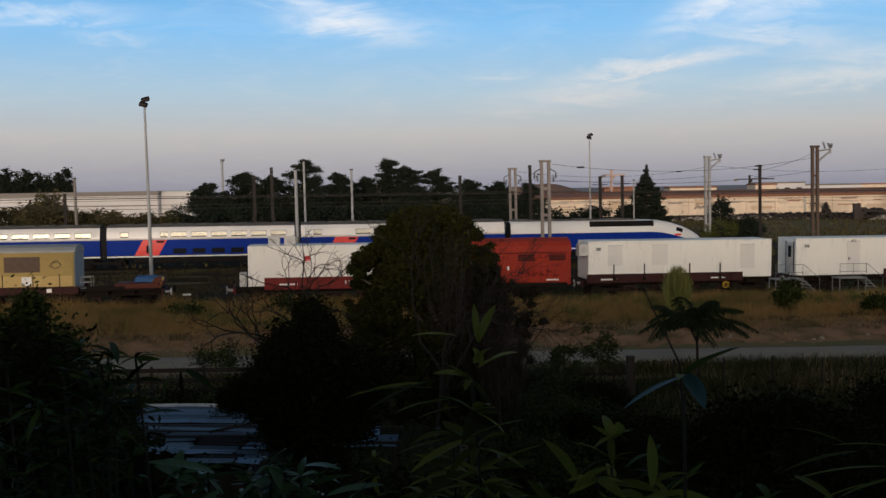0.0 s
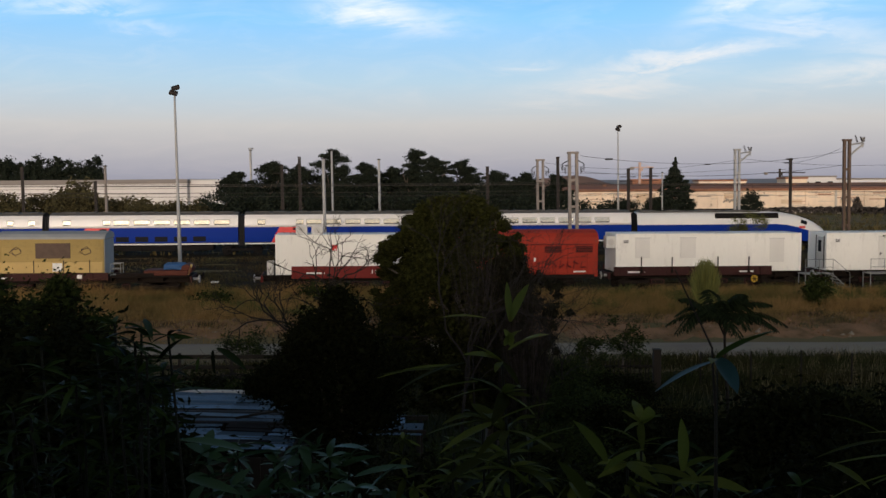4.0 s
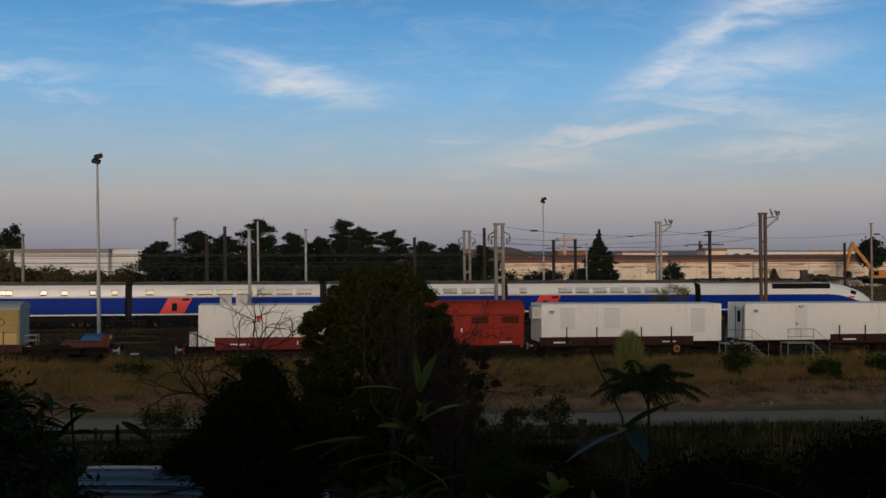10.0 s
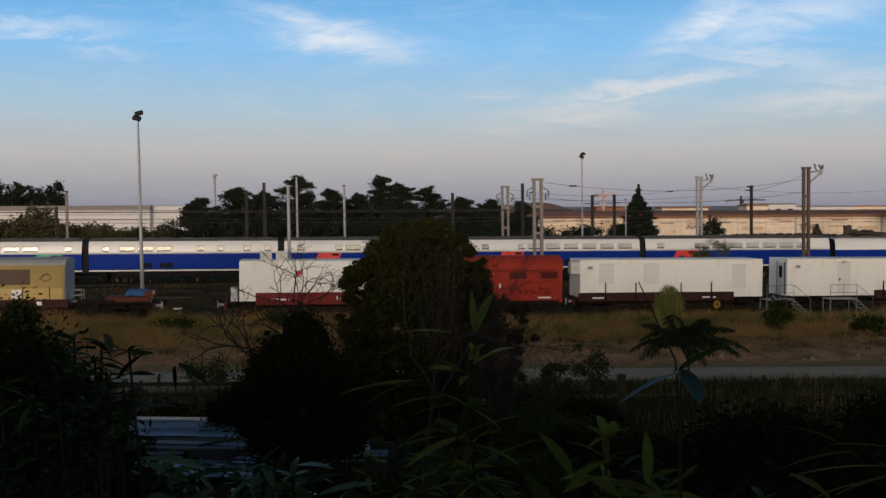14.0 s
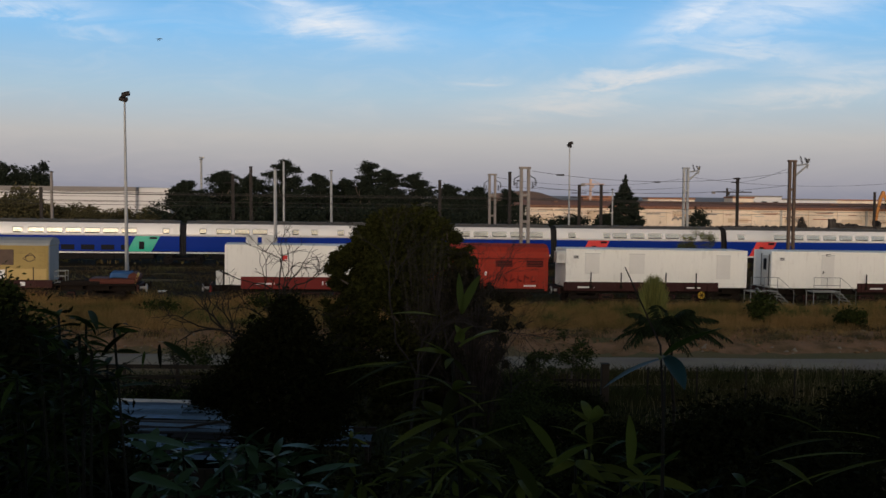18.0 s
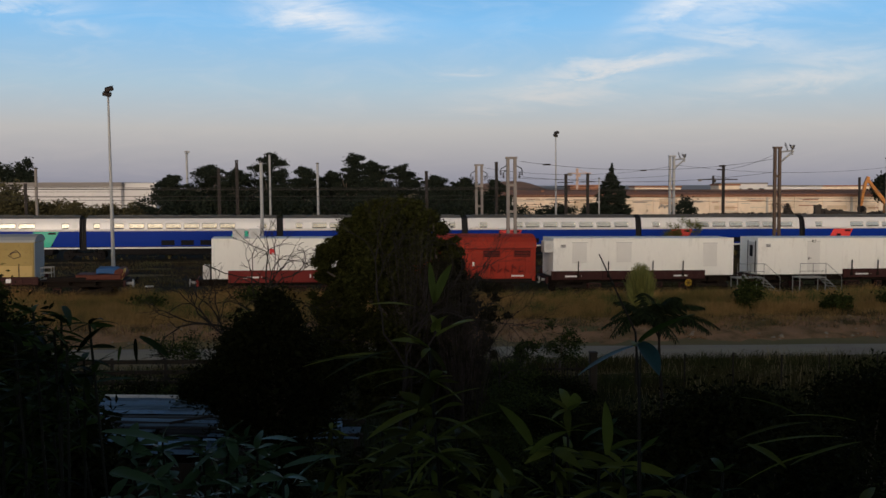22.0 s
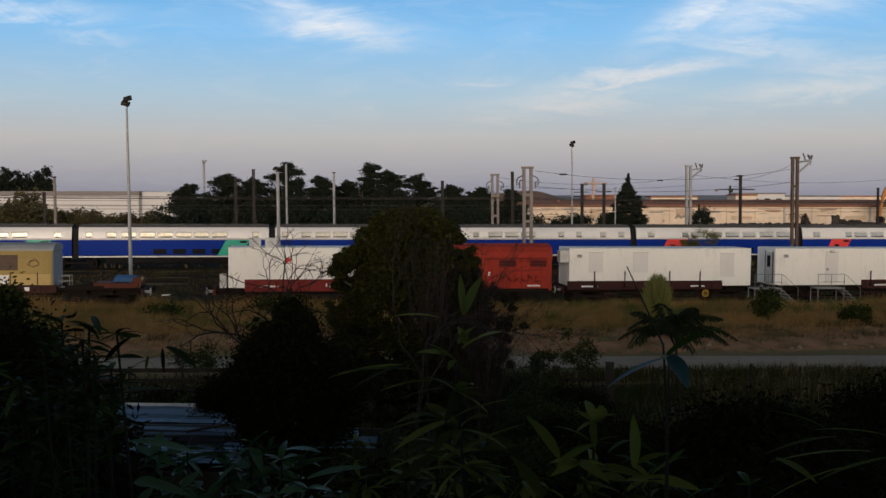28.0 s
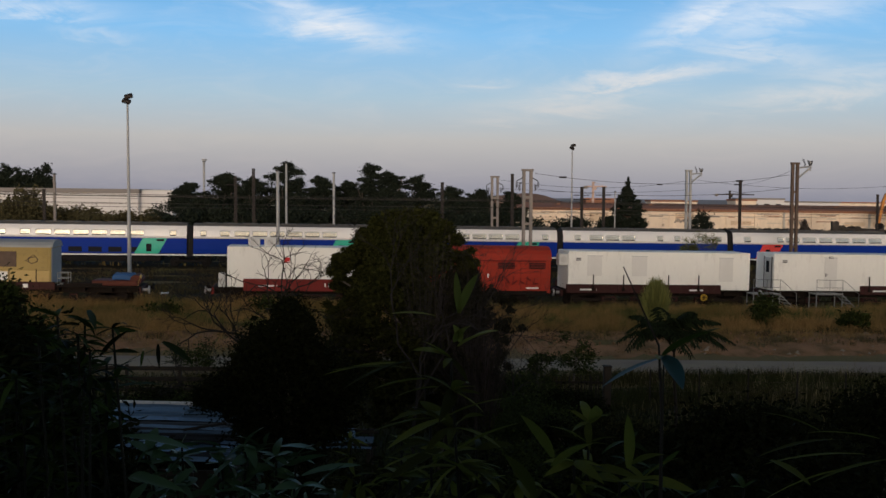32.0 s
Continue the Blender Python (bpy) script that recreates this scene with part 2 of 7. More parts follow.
M = {
    "ground": material("dry_ground", (0.20, 0.145, 0.075), 0.95, scale=0.12, fine=6, vary=0.4, dirt=(0.13, 0.11, 0.05), bump=0.6, spec=0.06),
    # Soil is near black in place of the shade under the garden's plants.
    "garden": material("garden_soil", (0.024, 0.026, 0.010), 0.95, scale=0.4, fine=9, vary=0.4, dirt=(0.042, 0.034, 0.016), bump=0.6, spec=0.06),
    "bank": material("dirt_bank", (0.34, 0.19, 0.105), 0.95, scale=0.5, fine=7, vary=0.5, dirt=(0.13, 0.085, 0.04), bump=0.8, spec=0.06),
    # Shade between wagons and train is put into the yard and ballast colours.
    "yard": material("shade_dark_yard_ground", (0.026, 0.020, 0.011), 0.95, scale=0.15, fine=5, vary=0.45, dirt=(0.022, 0.019, 0.014), bump=0.6, spec=0.06),
    "road": material("worn_road", (0.31, 0.255, 0.185), 0.9, scale=0.4, fine=30, vary=0.25, dirt=(0.24, 0.19, 0.15), spec=0.06),
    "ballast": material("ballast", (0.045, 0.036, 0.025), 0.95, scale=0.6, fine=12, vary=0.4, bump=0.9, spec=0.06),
    "rail": material("rail_steel", (0.09, 0.06, 0.045), 0.5, 0.6, scale=2),
    "dry_grass": material("dry_grass", (0.40, 0.25, 0.10), 0.8, scale=0.22, fine=2.0, vary=0.45, dirt=(0.18, 0.13, 0.045), island=0.22, trans=0.4, bump=0, spec=0.06),
    "stalk": material("pale_dry_stalk", (0.24, 0.19, 0.095), 0.8, scale=0.3, fine=2, vary=0.3, island=0.5, trans=0.2, bump=0, spec=0.06),
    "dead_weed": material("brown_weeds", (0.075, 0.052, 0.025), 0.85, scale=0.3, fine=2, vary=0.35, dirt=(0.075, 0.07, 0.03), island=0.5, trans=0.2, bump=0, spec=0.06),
    "far_weed": material("olive_yard_weeds", (0.105, 0.080, 0.034), 0.85, scale=0.1, fine=2, vary=0.35, dirt=(0.07, 0.07, 0.03), island=0.4, trans=0.2, bump=0, spec=0.06),
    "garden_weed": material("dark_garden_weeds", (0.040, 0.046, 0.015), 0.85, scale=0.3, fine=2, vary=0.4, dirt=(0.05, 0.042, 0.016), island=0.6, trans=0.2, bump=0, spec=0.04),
    "green_grass": material("green_weeds", (0.105, 0.115, 0.035), 0.8, scale=0.3, fine=2, vary=0.3, island=0.5, trans=0.25, bump=0, spec=0.06),
    "silver": material("silver_coach_paint", (0.74, 0.725, 0.715), 0.45, 0.12, vary=0.06, scale=0.6, fine=25, bump=0.02),
    "blue": material("deep_blue_coach_paint", (0.004, 0.026, 0.23), 0.5, vary=0.1, scale=0.6, bump=0.02, spec=0.05),
    "train_white": material("white_train_paint", (0.70, 0.70, 0.70), 0.35, vary=0.06, scale=0.6, bump=0.02),
    "train_roof": material("sooty_train_roof", (0.10, 0.095, 0.09), 0.7, vary=0.25, scale=0.8),
    "train_dark": material("train_underframe", (0.010, 0.009, 0.009), 0.8, vary=0.3, spec=0.1),
    "bellows": material("rubber_bellows", (0.018, 0.018, 0.02), 0.8, vary=0.2),
    "door_red": material("coral_red_door", (0.66, 0.05, 0.045), 0.4, vary=0.08, bump=0.02),
    "door_green": material("teal_green_door", (0.015, 0.36, 0.25), 0.4, vary=0.08, bump=0.02),
    "glass": material("coated_train_glass", (0.46, 0.44, 0.37), 0.2, 0.95, vary=0.12, scale=0.5, fine=4, bump=0),
    "window_rim": material("window_rubber_surround", (0.48, 0.47, 0.455), 0.5, vary=0.1, bump=0.02),
    "dark_glass": material("dark_glass", (0.006, 0.007, 0.011), 0.45, vary=0.1, bump=0, spec=0.06),
    "white_box": material("white_container_paint", (0.82, 0.81, 0.77), 0.6, vary=0.07, scale=0.5, fine=8, stain=0.18, stretch=(1, 1, 0.35), bump=0.03),
    "white_trim": material("grey_white_metal", (0.55, 0.55, 0.54), 0.6, vary=0.12, scale=1.5),
    "panel_grey": material("pale_grey_panel", (0.71, 0.70, 0.67), 0.6, vary=0.08, scale=1.2),
    "wagon_red": material("oxide_red_wagon_paint", (0.155, 0.016, 0.013), 0.7, vary=0.3, scale=0.8, stain=0.5),
    "wagon_maroon": material("dark_maroon_wagon_paint", (0.036, 0.010, 0.009), 0.75, vary=0.3, scale=0.8, stain=0.5),
    "van_red": material("faded_red_van_boards", (0.30, 0.029, 0.015), 0.75, vary=0.38, scale=0.7, stain=0.65, per_object=0.1),
    "wagon_dark": material("grimy_wagon_steel", (0.017, 0.013, 0.011), 0.9, vary=0.35, spec=0.05),
    "yellow": material("faded_yellow_paint", (0.33, 0.24, 0.085), 0.7, vary=0.15, scale=0.8, stain=0.3, per_object=0.05),
    "yellow_pale": material("pale_yellow_boards", (0.46, 0.33, 0.13), 0.7, vary=0.12, scale=0.8, stain=0.2),
    "yellow_bright": material("yellow_wheel_paint", (0.42, 0.26, 0.025), 0.6),
    "grey_roof": material("grey_painted_roof", (0.30, 0.31, 0.31), 0.7, vary=0.15, scale=1),
    "blue_tarp": material("blue_tarpaulin", (0.025, 0.085, 0.22), 0.6, vary=0.2),
    "orange": material("rusty_orange_machine", (0.085, 0.022, 0.013), 0.7, vary=0.3),
    "excavator": material("orange_excavator_paint", (0.45, 0.18, 0.045), 0.6, vary=0.2),
    "red_sign": material("red_sign", (0.55, 0.03, 0.03), 0.5),
    "galv": material("galvanised_steel", (0.34, 0.34, 0.34), 0.55, 0.4, vary=0.15, scale=1.5),
    "step_steel": material("weathered_step_steel", (0.20, 0.205, 0.205), 0.6, 0.2, vary=0.2, scale=1.5),
    "gasket": material("black_window_gasket", (0.03, 0.03, 0.03), 0.6, vary=0.1, bump=0),
    "shed_tar": material("tarred_roof_boards", (0.035, 0.036, 0.042), 0.7, vary=0.4, scale=2, fine=20, stretch=(0.3, 1, 1)),
    "concrete": material("weathered_concrete_mast", (0.225, 0.198, 0.182), 0.9, vary=0.2, scale=1.2),
    "dark_mast": material("dark_steel_mast", (0.034, 0.028, 0.026), 0.7, 0.2, vary=0.25),
    "brown_mast": material("rusty_brown_mast", (0.105, 0.072, 0.055), 0.75, 0.1, vary=0.3),
    "wire": material("overhead_wire", (0.05, 0.045, 0.04), 0.6, 0.4),
    "cream_wall": material("cream_warehouse_wall", (0.74, 0.61, 0.48), 0.85, vary=0.3, scale=0.14, fine=1.2, stain=0.65, stretch=(1, 1, 0.6)),
    "patch_wall": material("patched_warm_render", (0.60, 0.46, 0.33), 0.9, vary=0.3, scale=0.2, fine=1.5, stain=0.5),
    "pale_rubble": material("pale_broken_concrete", (0.36, 0.31, 0.27), 0.95, vary=0.3, scale=0.4, fine=3, island=0.5, spec=0.06),
    "brown_roof": material("brown_tiled_roof", (0.29, 0.135, 0.085), 0.9, vary=0.25, scale=0.15, fine=2),
    "white_wall": material("white_shed_cladding", (0.62, 0.60, 0.60), 0.7, vary=0.08, scale=0.1, fine=1.0, stretch=(3, 1, 0.5)),
    "shed_roof": material("grey_shed_roof", (0.22, 0.20, 0.19), 0.8, vary=0.15, scale=0.1, fine=1),
    "rubble": material("rubble", (0.055, 0.047, 0.042), 0.95, vary=0.4, scale=0.4, fine=3, island=0.6, spec=0.06),
    "pine": material("pine_foliage", (0.015, 0.021, 0.013), 0.85, island=0.5, vary=0.2, scale=0.2, fine=3, bump=0, spec=0.2),
    "far_green": material("far_foliage", (0.070, 0.061, 0.027), 0.9, island=0.25, vary=0.2, scale=0.1, fine=2, bump=0, spec=0.2),
    "yard_leaf": material("olive_yard_bush_leaf", (0.110, 0.115, 0.032), 0.8, island=0.4, vary=0.25, scale=0.5, fine=6, bump=0, trans=0.3, spec=0.06),
    # Deep garden shade is put into the shrub leaf colours, below true foliage tones.
    "leaf_shaded": material("shaded_evergreen_leaf", (0.012, 0.0135, 0.005), 0.9, island=0.6, vary=0.2, scale=0.5, fine=8, bump=0, spec=0.03, trans=0.1),
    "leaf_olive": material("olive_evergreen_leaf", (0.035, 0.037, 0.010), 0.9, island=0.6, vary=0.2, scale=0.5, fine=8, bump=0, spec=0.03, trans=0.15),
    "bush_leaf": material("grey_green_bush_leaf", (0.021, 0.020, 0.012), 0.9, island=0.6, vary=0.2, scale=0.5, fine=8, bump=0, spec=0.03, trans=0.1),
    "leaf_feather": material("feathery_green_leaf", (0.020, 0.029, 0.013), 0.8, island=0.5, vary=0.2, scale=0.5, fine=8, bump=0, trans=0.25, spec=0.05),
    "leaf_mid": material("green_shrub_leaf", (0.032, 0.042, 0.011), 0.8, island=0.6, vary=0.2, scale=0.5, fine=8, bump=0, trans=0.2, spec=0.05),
    "broom": material("yellow_green_broom", (0.17, 0.175, 0.05), 0.7, island=0.4, vary=0.2, trans=0.25, bump=0),
    "cane_leaf": material("bamboo_leaf", (0.070, 0.080, 0.015), 0.6, per_object=0.75, vary=0.3, scale=3, fine=60, trans=0.35, bump=0.05, spec=0.05),
    # Darker copy of the bamboo leaf; its colour stands in for deep shade.
    "cane_shaded": material("shaded_bamboo_leaf", (0.018, 0.030, 0.006), 0.6, per_object=0.85, vary=0.3, scale=3, fine=60, trans=0.25, bump=0.05, spec=0.07),
    "yellow_leaf": material("yellow_green_leaf", (0.17, 0.175, 0.035), 0.55, per_object=0.2, vary=0.2, scale=3, fine=60, trans=0.5, bump=0.05, spec=0.1),
    "blue_leaf": material("blue_green_reed_leaf", (0.042, 0.082, 0.034), 0.45, per_object=0.2, vary=0.2, scale=3, fine=60, trans=0.2, bump=0.05, spec=0.2),
    "reed_leaf": material("dark_green_reed_leaf", (0.040, 0.062, 0.010), 0.5, vary=0.3, scale=6, fine=60, trans=0.3, bump=0.05, spec=0.08, stretch=(0.2, 1, 1)),
    "sky_leaf": material("glossy_blue_green_leaf", (0.022, 0.062, 0.068), 0.35, vary=0.2, scale=3, fine=60, trans=0.15, bump=0.05, spec=0.4),
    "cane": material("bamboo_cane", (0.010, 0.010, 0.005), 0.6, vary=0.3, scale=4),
    "bark": material("grey_bark", (0.11, 0.09, 0.075), 0.9, vary=0.35, scale=4, bump=0.5),
    "pale_bark": material("pale_grey_bark", (0.024, 0.020, 0.018), 0.9, vary=0.3, scale=4, bump=0.4),
    "grey_twig": material("grey_dry_twigs", (0.045, 0.038, 0.036), 0.9, island=0.5, vary=0.3, scale=1.5, fine=8, bump=0, spec=0.04),
    "dead_wood": material("bare_dead_wood", (0.022, 0.017, 0.013), 0.9, vary=0.3, scale=4),
    "sheet": material("blue_grey_corrugated_sheet", (0.22, 0.35, 0.50), 0.36, 0.3, vary=0.4, scale=1.6, fine=14, stain=0.6, stretch=(0.35, 1, 1), per_object=0.6),
    "old_wood": material("weathered_wood", (0.03, 0.024, 0.018), 0.9, vary=0.3, scale=3, per_object=0.2, stretch=(1, 1, 0.2)),
    "house": material("house_render", (0.45, 0.42, 0.38), 0.9, vary=0.12, scale=0.6),
    "bird": material("dark_feathers", (0.02, 0.02, 0.022), 0.8),
    "white_paint": material("white_marking_paint", (0.72, 0.72, 0.70), 0.6),
    "far_hill": material("hazy_far_land", (0.30, 0.28, 0.28), 0.95, vary=0.2, scale=0.02, fine=0.3, bump=0),
    "spoil": material("greyish_brown_spoil", (0.20, 0.130, 0.105), 0.95, vary=0.25, scale=0.08, fine=0.8, bump=0),
    "crane_red": material("pale_red_crane_paint", (0.46, 0.33, 0.28), 0.7),
}


# ---- mesh helpers ----
def mesh_from(name, verts, faces):
    me = bpy.data.meshes.new(name)
    me.from_pydata([tuple(v) for v in verts], [], [tuple(f) for f in faces])
    me.update()
    return me


def part(name, bm, mat, parent=None, label="", smooth=False, at=None):
    """Links a bmesh (or a ready mesh) as one object under a thing or a part."""
    if isinstance(bm, bpy.types.Mesh):
        me = bm
    else:
        me = bpy.data.meshes.new(name)
        bm.to_mesh(me)
        bm.free()
    if mat and not me.materials:
        me.materials.append(M[mat])
    if smooth:
        me.shade_smooth()
    ob = new(name, me)
    if parent:
        ob.parent = parent
    if at is not None:
        ob.matrix_basis = at
    if label:
        ob["label"] = label
    return ob


def thing(name, label, category, at=None, group="", kind=""):
    ob = new(name)
    ob.empty_display_size = 0.3
    if at is not None:
        ob.matrix_basis = at
    return tagged(ob, label, category, group, kind)


def box(sx, sy, sz, at=(0, 0, 0), bevel=0.0, bm=None, turn=None):
    """A box standing on at, bevelled."""
    bm = bm or bmesh.new()
    made = bmesh.ops.create_cube(bm, size=1)["verts"]
    m = Matrix.Translation((at[0], at[1], at[2] + sz / 2)) @ (turn or Matrix()) @ Matrix.Diagonal((sx, sy, sz, 1))
    bmesh.ops.transform(bm, matrix=m, verts=made)
    if bevel:
        edges = list({e for v in made for e in v.link_edges})
        bmesh.ops.bevel(bm, geom=edges, offset=bevel, segments=1, affect="EDGES")
    return bm


def rod(p, q, r, r2=None, sides=8, bm=None):
    """A tapered rod from p to q."""
    bm = bm or bmesh.new()
    p, q = Vector(p), Vector(q)
    d = q - p
    m = Matrix.Translation((p + q) / 2) @ d.to_track_quat("Z", "Y").to_matrix().to_4x4()
    bmesh.ops.create_cone(bm, cap_ends=True, segments=sides, radius1=r, radius2=r if r2 is None else r2, depth=d.length, matrix=m)
    return bm


def ball(c, rx, ry, rz, bm=None, sub=2):
    bm = bm or bmesh.new()
    bmesh.ops.create_icosphere(bm, subdivisions=sub, radius=1, matrix=Matrix.Translation(c) @ Matrix.Diagonal((rx, ry, rz, 1)))
    return bm


def leaves(rng, centres, radii, count, size, flat=0.6, slim=0.5):
    """Many small leaf clumps round the given centres, as one mesh of kinked quads. Returns verts and faces."""
    k = rng.integers(0, len(centres), count)
    d = rng.normal(size=(count, 3))
    d /= np.linalg.norm(d, axis=1)[:, None]
    rad = rng.random(count) ** 0.5 * (1 + 0.95 * rng.random(count) ** 3.5)
    c = centres[k] + d * radii[k] * rad[:, None]
    a = rng.normal(size=(count, 3))
    a[:, 2] *= flat
    a /= np.linalg.norm(a, axis=1)[:, None]
    b = np.cross(a, rng.normal(size=(count, 3)))
    b /= np.linalg.norm(b, axis=1)[:, None] + 1e-9
    s = size * (0.6 + 0.8 * rng.random(count))[:, None]
    w = s * slim
    nrm = np.cross(a, b) * s * 0.15
    v = np.stack([c - a * s, c + b * w + nrm, c + a * s, c - b * w + nrm], 1).reshape(-1, 3)
    i = np.arange(count)[:, None] * 4
    f = np.concatenate([i + np.array([0, 1, 2]), i + np.array([0, 2, 3])], 0)
    return v, f


def fast_mesh(name, v, f):
    me = bpy.data.meshes.new(name)
    v, f = np.asarray(v, np.float32), np.asarray(f, np.int32)
    me.vertices.add(len(v))
    me.vertices.foreach_set("co", v.ravel())
    me.loops.add(f.size)
    me.loops.foreach_set("vertex_index", f.ravel())
    me.polygons.add(len(f))
    me.polygons.foreach_set("loop_start", np.arange(0, f.size, f.shape[1], dtype=np.int32))
    me.update(calc_edges=True)
    me.validate()
    return me


def limb_path(p, q, rng, bow, n=5):
    p, q = np.array(p, float), np.array(q, float)
    off = rng.normal(0, bow, 3)
    return [Vector(p + (q - p) * k / n + off * math.sin(math.pi * k / n)) for k in range(n + 1)]


def tube(bm, pts, r0, r1, sides=6):
    """A connected tapered tube along the points."""
    n = len(pts) - 1
    rings = []
    for k, p in enumerate(pts):
        p = Vector(p)
        d = (Vector(pts[min(n, k + 1)]) - Vector(pts[max(0, k - 1)])).normalized()
        u = d.orthogonal().normalized() if k == 0 else (u - d * u.dot(d)).normalized()
        w = d.cross(u)
        r = r0 + (r1 - r0) * k / n
        rings.append([bm.verts.new(p + (u * math.cos(a) + w * math.sin(a)) * r) for a in (2 * math.pi * i / sides for i in range(sides))])
    for a, b in zip(rings, rings[1:]):
        for i in range(sides):
            bm.faces.new((a[i], a[(i + 1) % sides], b[(i + 1) % sides], b[i]))
    bm.faces.new(rings[0][::-1]), bm.faces.new(rings[-1])


# ---- the lie of the land ----
TRACK = 8.75                                   # degrees: the tracks run off to the right
TAN = math.tan(radians(TRACK))


def land(x, y):
    """Height of the ground: falls gently to the right, with a low bank past the road."""
    z = -0.0055 * max(-90, min(90, x))
    b = y - x * TAN * 0.35
    if 44.6 < b < 60:
        z += 0.35 * min(1, (b - 44.6) / 3.0)
    if b >= 60:
        z += 0.35 * max(0, 1 - (b - 60) / 8)
    return z


def on_track(y0, s, z=0.0, slope=-0.0055):
    """Pose on a track that passes (0, y0), s metres along it."""
    x = s * math.cos(radians(TRACK))
    return pose(x, y0 + x * TAN, z + slope * x, 0, math.degrees(-math.atan(slope)), TRACK)


# ---- ground, road, tracks ----
def make_ground():
    xs = np.concatenate([[-4000, -2000, -900, -400, -200], np.arange(-120, 121, 4.0), [200, 400, 900, 2000, 4000]])
    ys = np.concatenate([[-300, -80, -20], np.arange(0, 140, 1.5), [150, 180, 230, 300, 500, 900, 2000, 4500]])
    v, f = [], []
    for y in ys:
        for x in xs:
            n = 0.05 * noise.noise((x * 0.31, y * 0.37, 0.0)) + 0.05 * noise.noise((x * 0.9, y * 0.8, 3.0))
            v.append((x, y, land(x, y) + (n if abs(x) < 118 and 0 < y < 138 else -0.05)))
    w = len(xs)
    for j in range(len(ys) - 1):
        for i in range(w - 1):
            f.append((j * w + i, j * w + i + 1, (j + 1) * w + i + 1, (j + 1) * w + i))
    ob = part("ground", mesh_from("ground", v, f), "ground", smooth=True)
    tagged(ob, "dry open ground with sparse yellowed grass and bare earth", "ground", kind="structure")


def strip(name, y_in, y_out, lift, mat, label, category, x0=-110, x1=118, skew=0.35, thick=0.12, rough=0.02, step=2.0, seed=5.0):
    """A long slab lying on the ground, parallel to the tracks by the given share."""
    v, f = [], []
    xs = np.arange(x0, x1 + 0.1, step)
    rows = np.linspace(0, 1, 7)
    for x in xs:
        for r in rows:
            e = 0.35 * noise.noise((x * 0.15, seed, r * 0.0)) if r in (0.0, 1.0) and rough else 0
            y = y_in + (y_out - y_in) * r + x * TAN * skew + e
            v.append((x, y, land(x, y) + lift + rough * noise.noise((x, y, seed)) - (thick if r in (0.0, 1.0) else 0)))
    n = len(rows)
    for i in range(len(xs) - 1):
        for j in range(n - 1):
            f.append((i * n + j, (i + 1) * n + j, (i + 1) * n + j + 1, i * n + j + 1))
    ob = part(name, mesh_from(name, v, f), mat, smooth=True)
    return tagged(ob, label, category, kind="structure")


def make_track(name, y0, z, slope, s0=-95, s1=110, bed=True):
    at = on_track(y0, 0, z, slope)
    track = thing(name, "railway track with rusty rails on stony ballast", "track", at, "yard tracks", "structure")
    if bed:
        bm = bmesh.new()
        prof = [(-2.3, -0.5), (-1.5, -0.12), (1.5, -0.12), (2.3, -0.5)]
        seg = np.arange(s0, s1 + 1, 2.5)
        vs = [[bm.verts.new((s, a, b + (0.05 * noise.noise((s, a * 3, y0)) if abs(a) < 2 else 0))) for a, b in prof] for s in seg]
        for a, b in zip(vs, vs[1:]):
            for k in range(3):
                bm.faces.new((a[k], b[k], b[k + 1], a[k + 1]))
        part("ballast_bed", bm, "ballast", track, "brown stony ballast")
    for y in (-0.75, 0.75):
        bm = box(s1 - s0, 0.15, 0.03, ((s0 + s1) / 2, y, -0.17))
        box(s1 - s0, 0.025, 0.11, ((s0 + s1) / 2, y, -0.14), bm=bm)
        box(s1 - s0, 0.07, 0.04, ((s0 + s1) / 2, y, -0.04), bm=bm)
        part("rail", bm, "rail", track)
    return track


make_ground()
strip("garden_ground", 6, 40.6, 0.03, "garden", "overgrown garden soil with low weeds, coloured near black for shade", "ground", x0=-60, x1=66, step=3)
strip("road", 40.8, 44.3, 0.06, "road", "narrow worn grey service road", "road")
strip("dirt_bank", 44.5, 52.0, 0.05, "bank", "bare reddish earth bank beside the road", "bank", rough=0.16, step=0.7)
# Added strip whose dark colour gives the shade around the parked and passing vehicles.
strip("yard_ground", 64.2, 138, 0.02, "yard", "dark ground of a disused railway yard, its colour standing in for shade", "ground", skew=1.0, step=3)
WAGON_Y, WAGON_Z, WAGON_SLOPE = 62.46, 0.33, -0.009
TRAIN_Y = 102.0
siding = make_track("siding_track", WAGON_Y, WAGON_Z, WAGON_SLOPE)
main_track = make_track("main_track", TRAIN_Y, 0.0, -0.0055)
for y0 in (74.0, 80.5, 87.0, 109.5, 116.5):
    make_track("yard_track", y0 + (0 if y0 < 90 else 1.5), -0.05, -0.0055)


# ---- the moving train ----
PROFILE = [(1.36, 1.10), (1.42, 1.30), (1.45, 1.75), (1.45, 2.30), (1.43, 2.80), (1.40, 3.05), (1.33, 3.50), (1.22, 3.84), (1.08, 4.02), (0.62, 4.22), (0.0, 4.30)]


def half_width(z):
    return float(np.interp(z, [p[1] for p in PROFILE], [p[0] for p in PROFILE]))


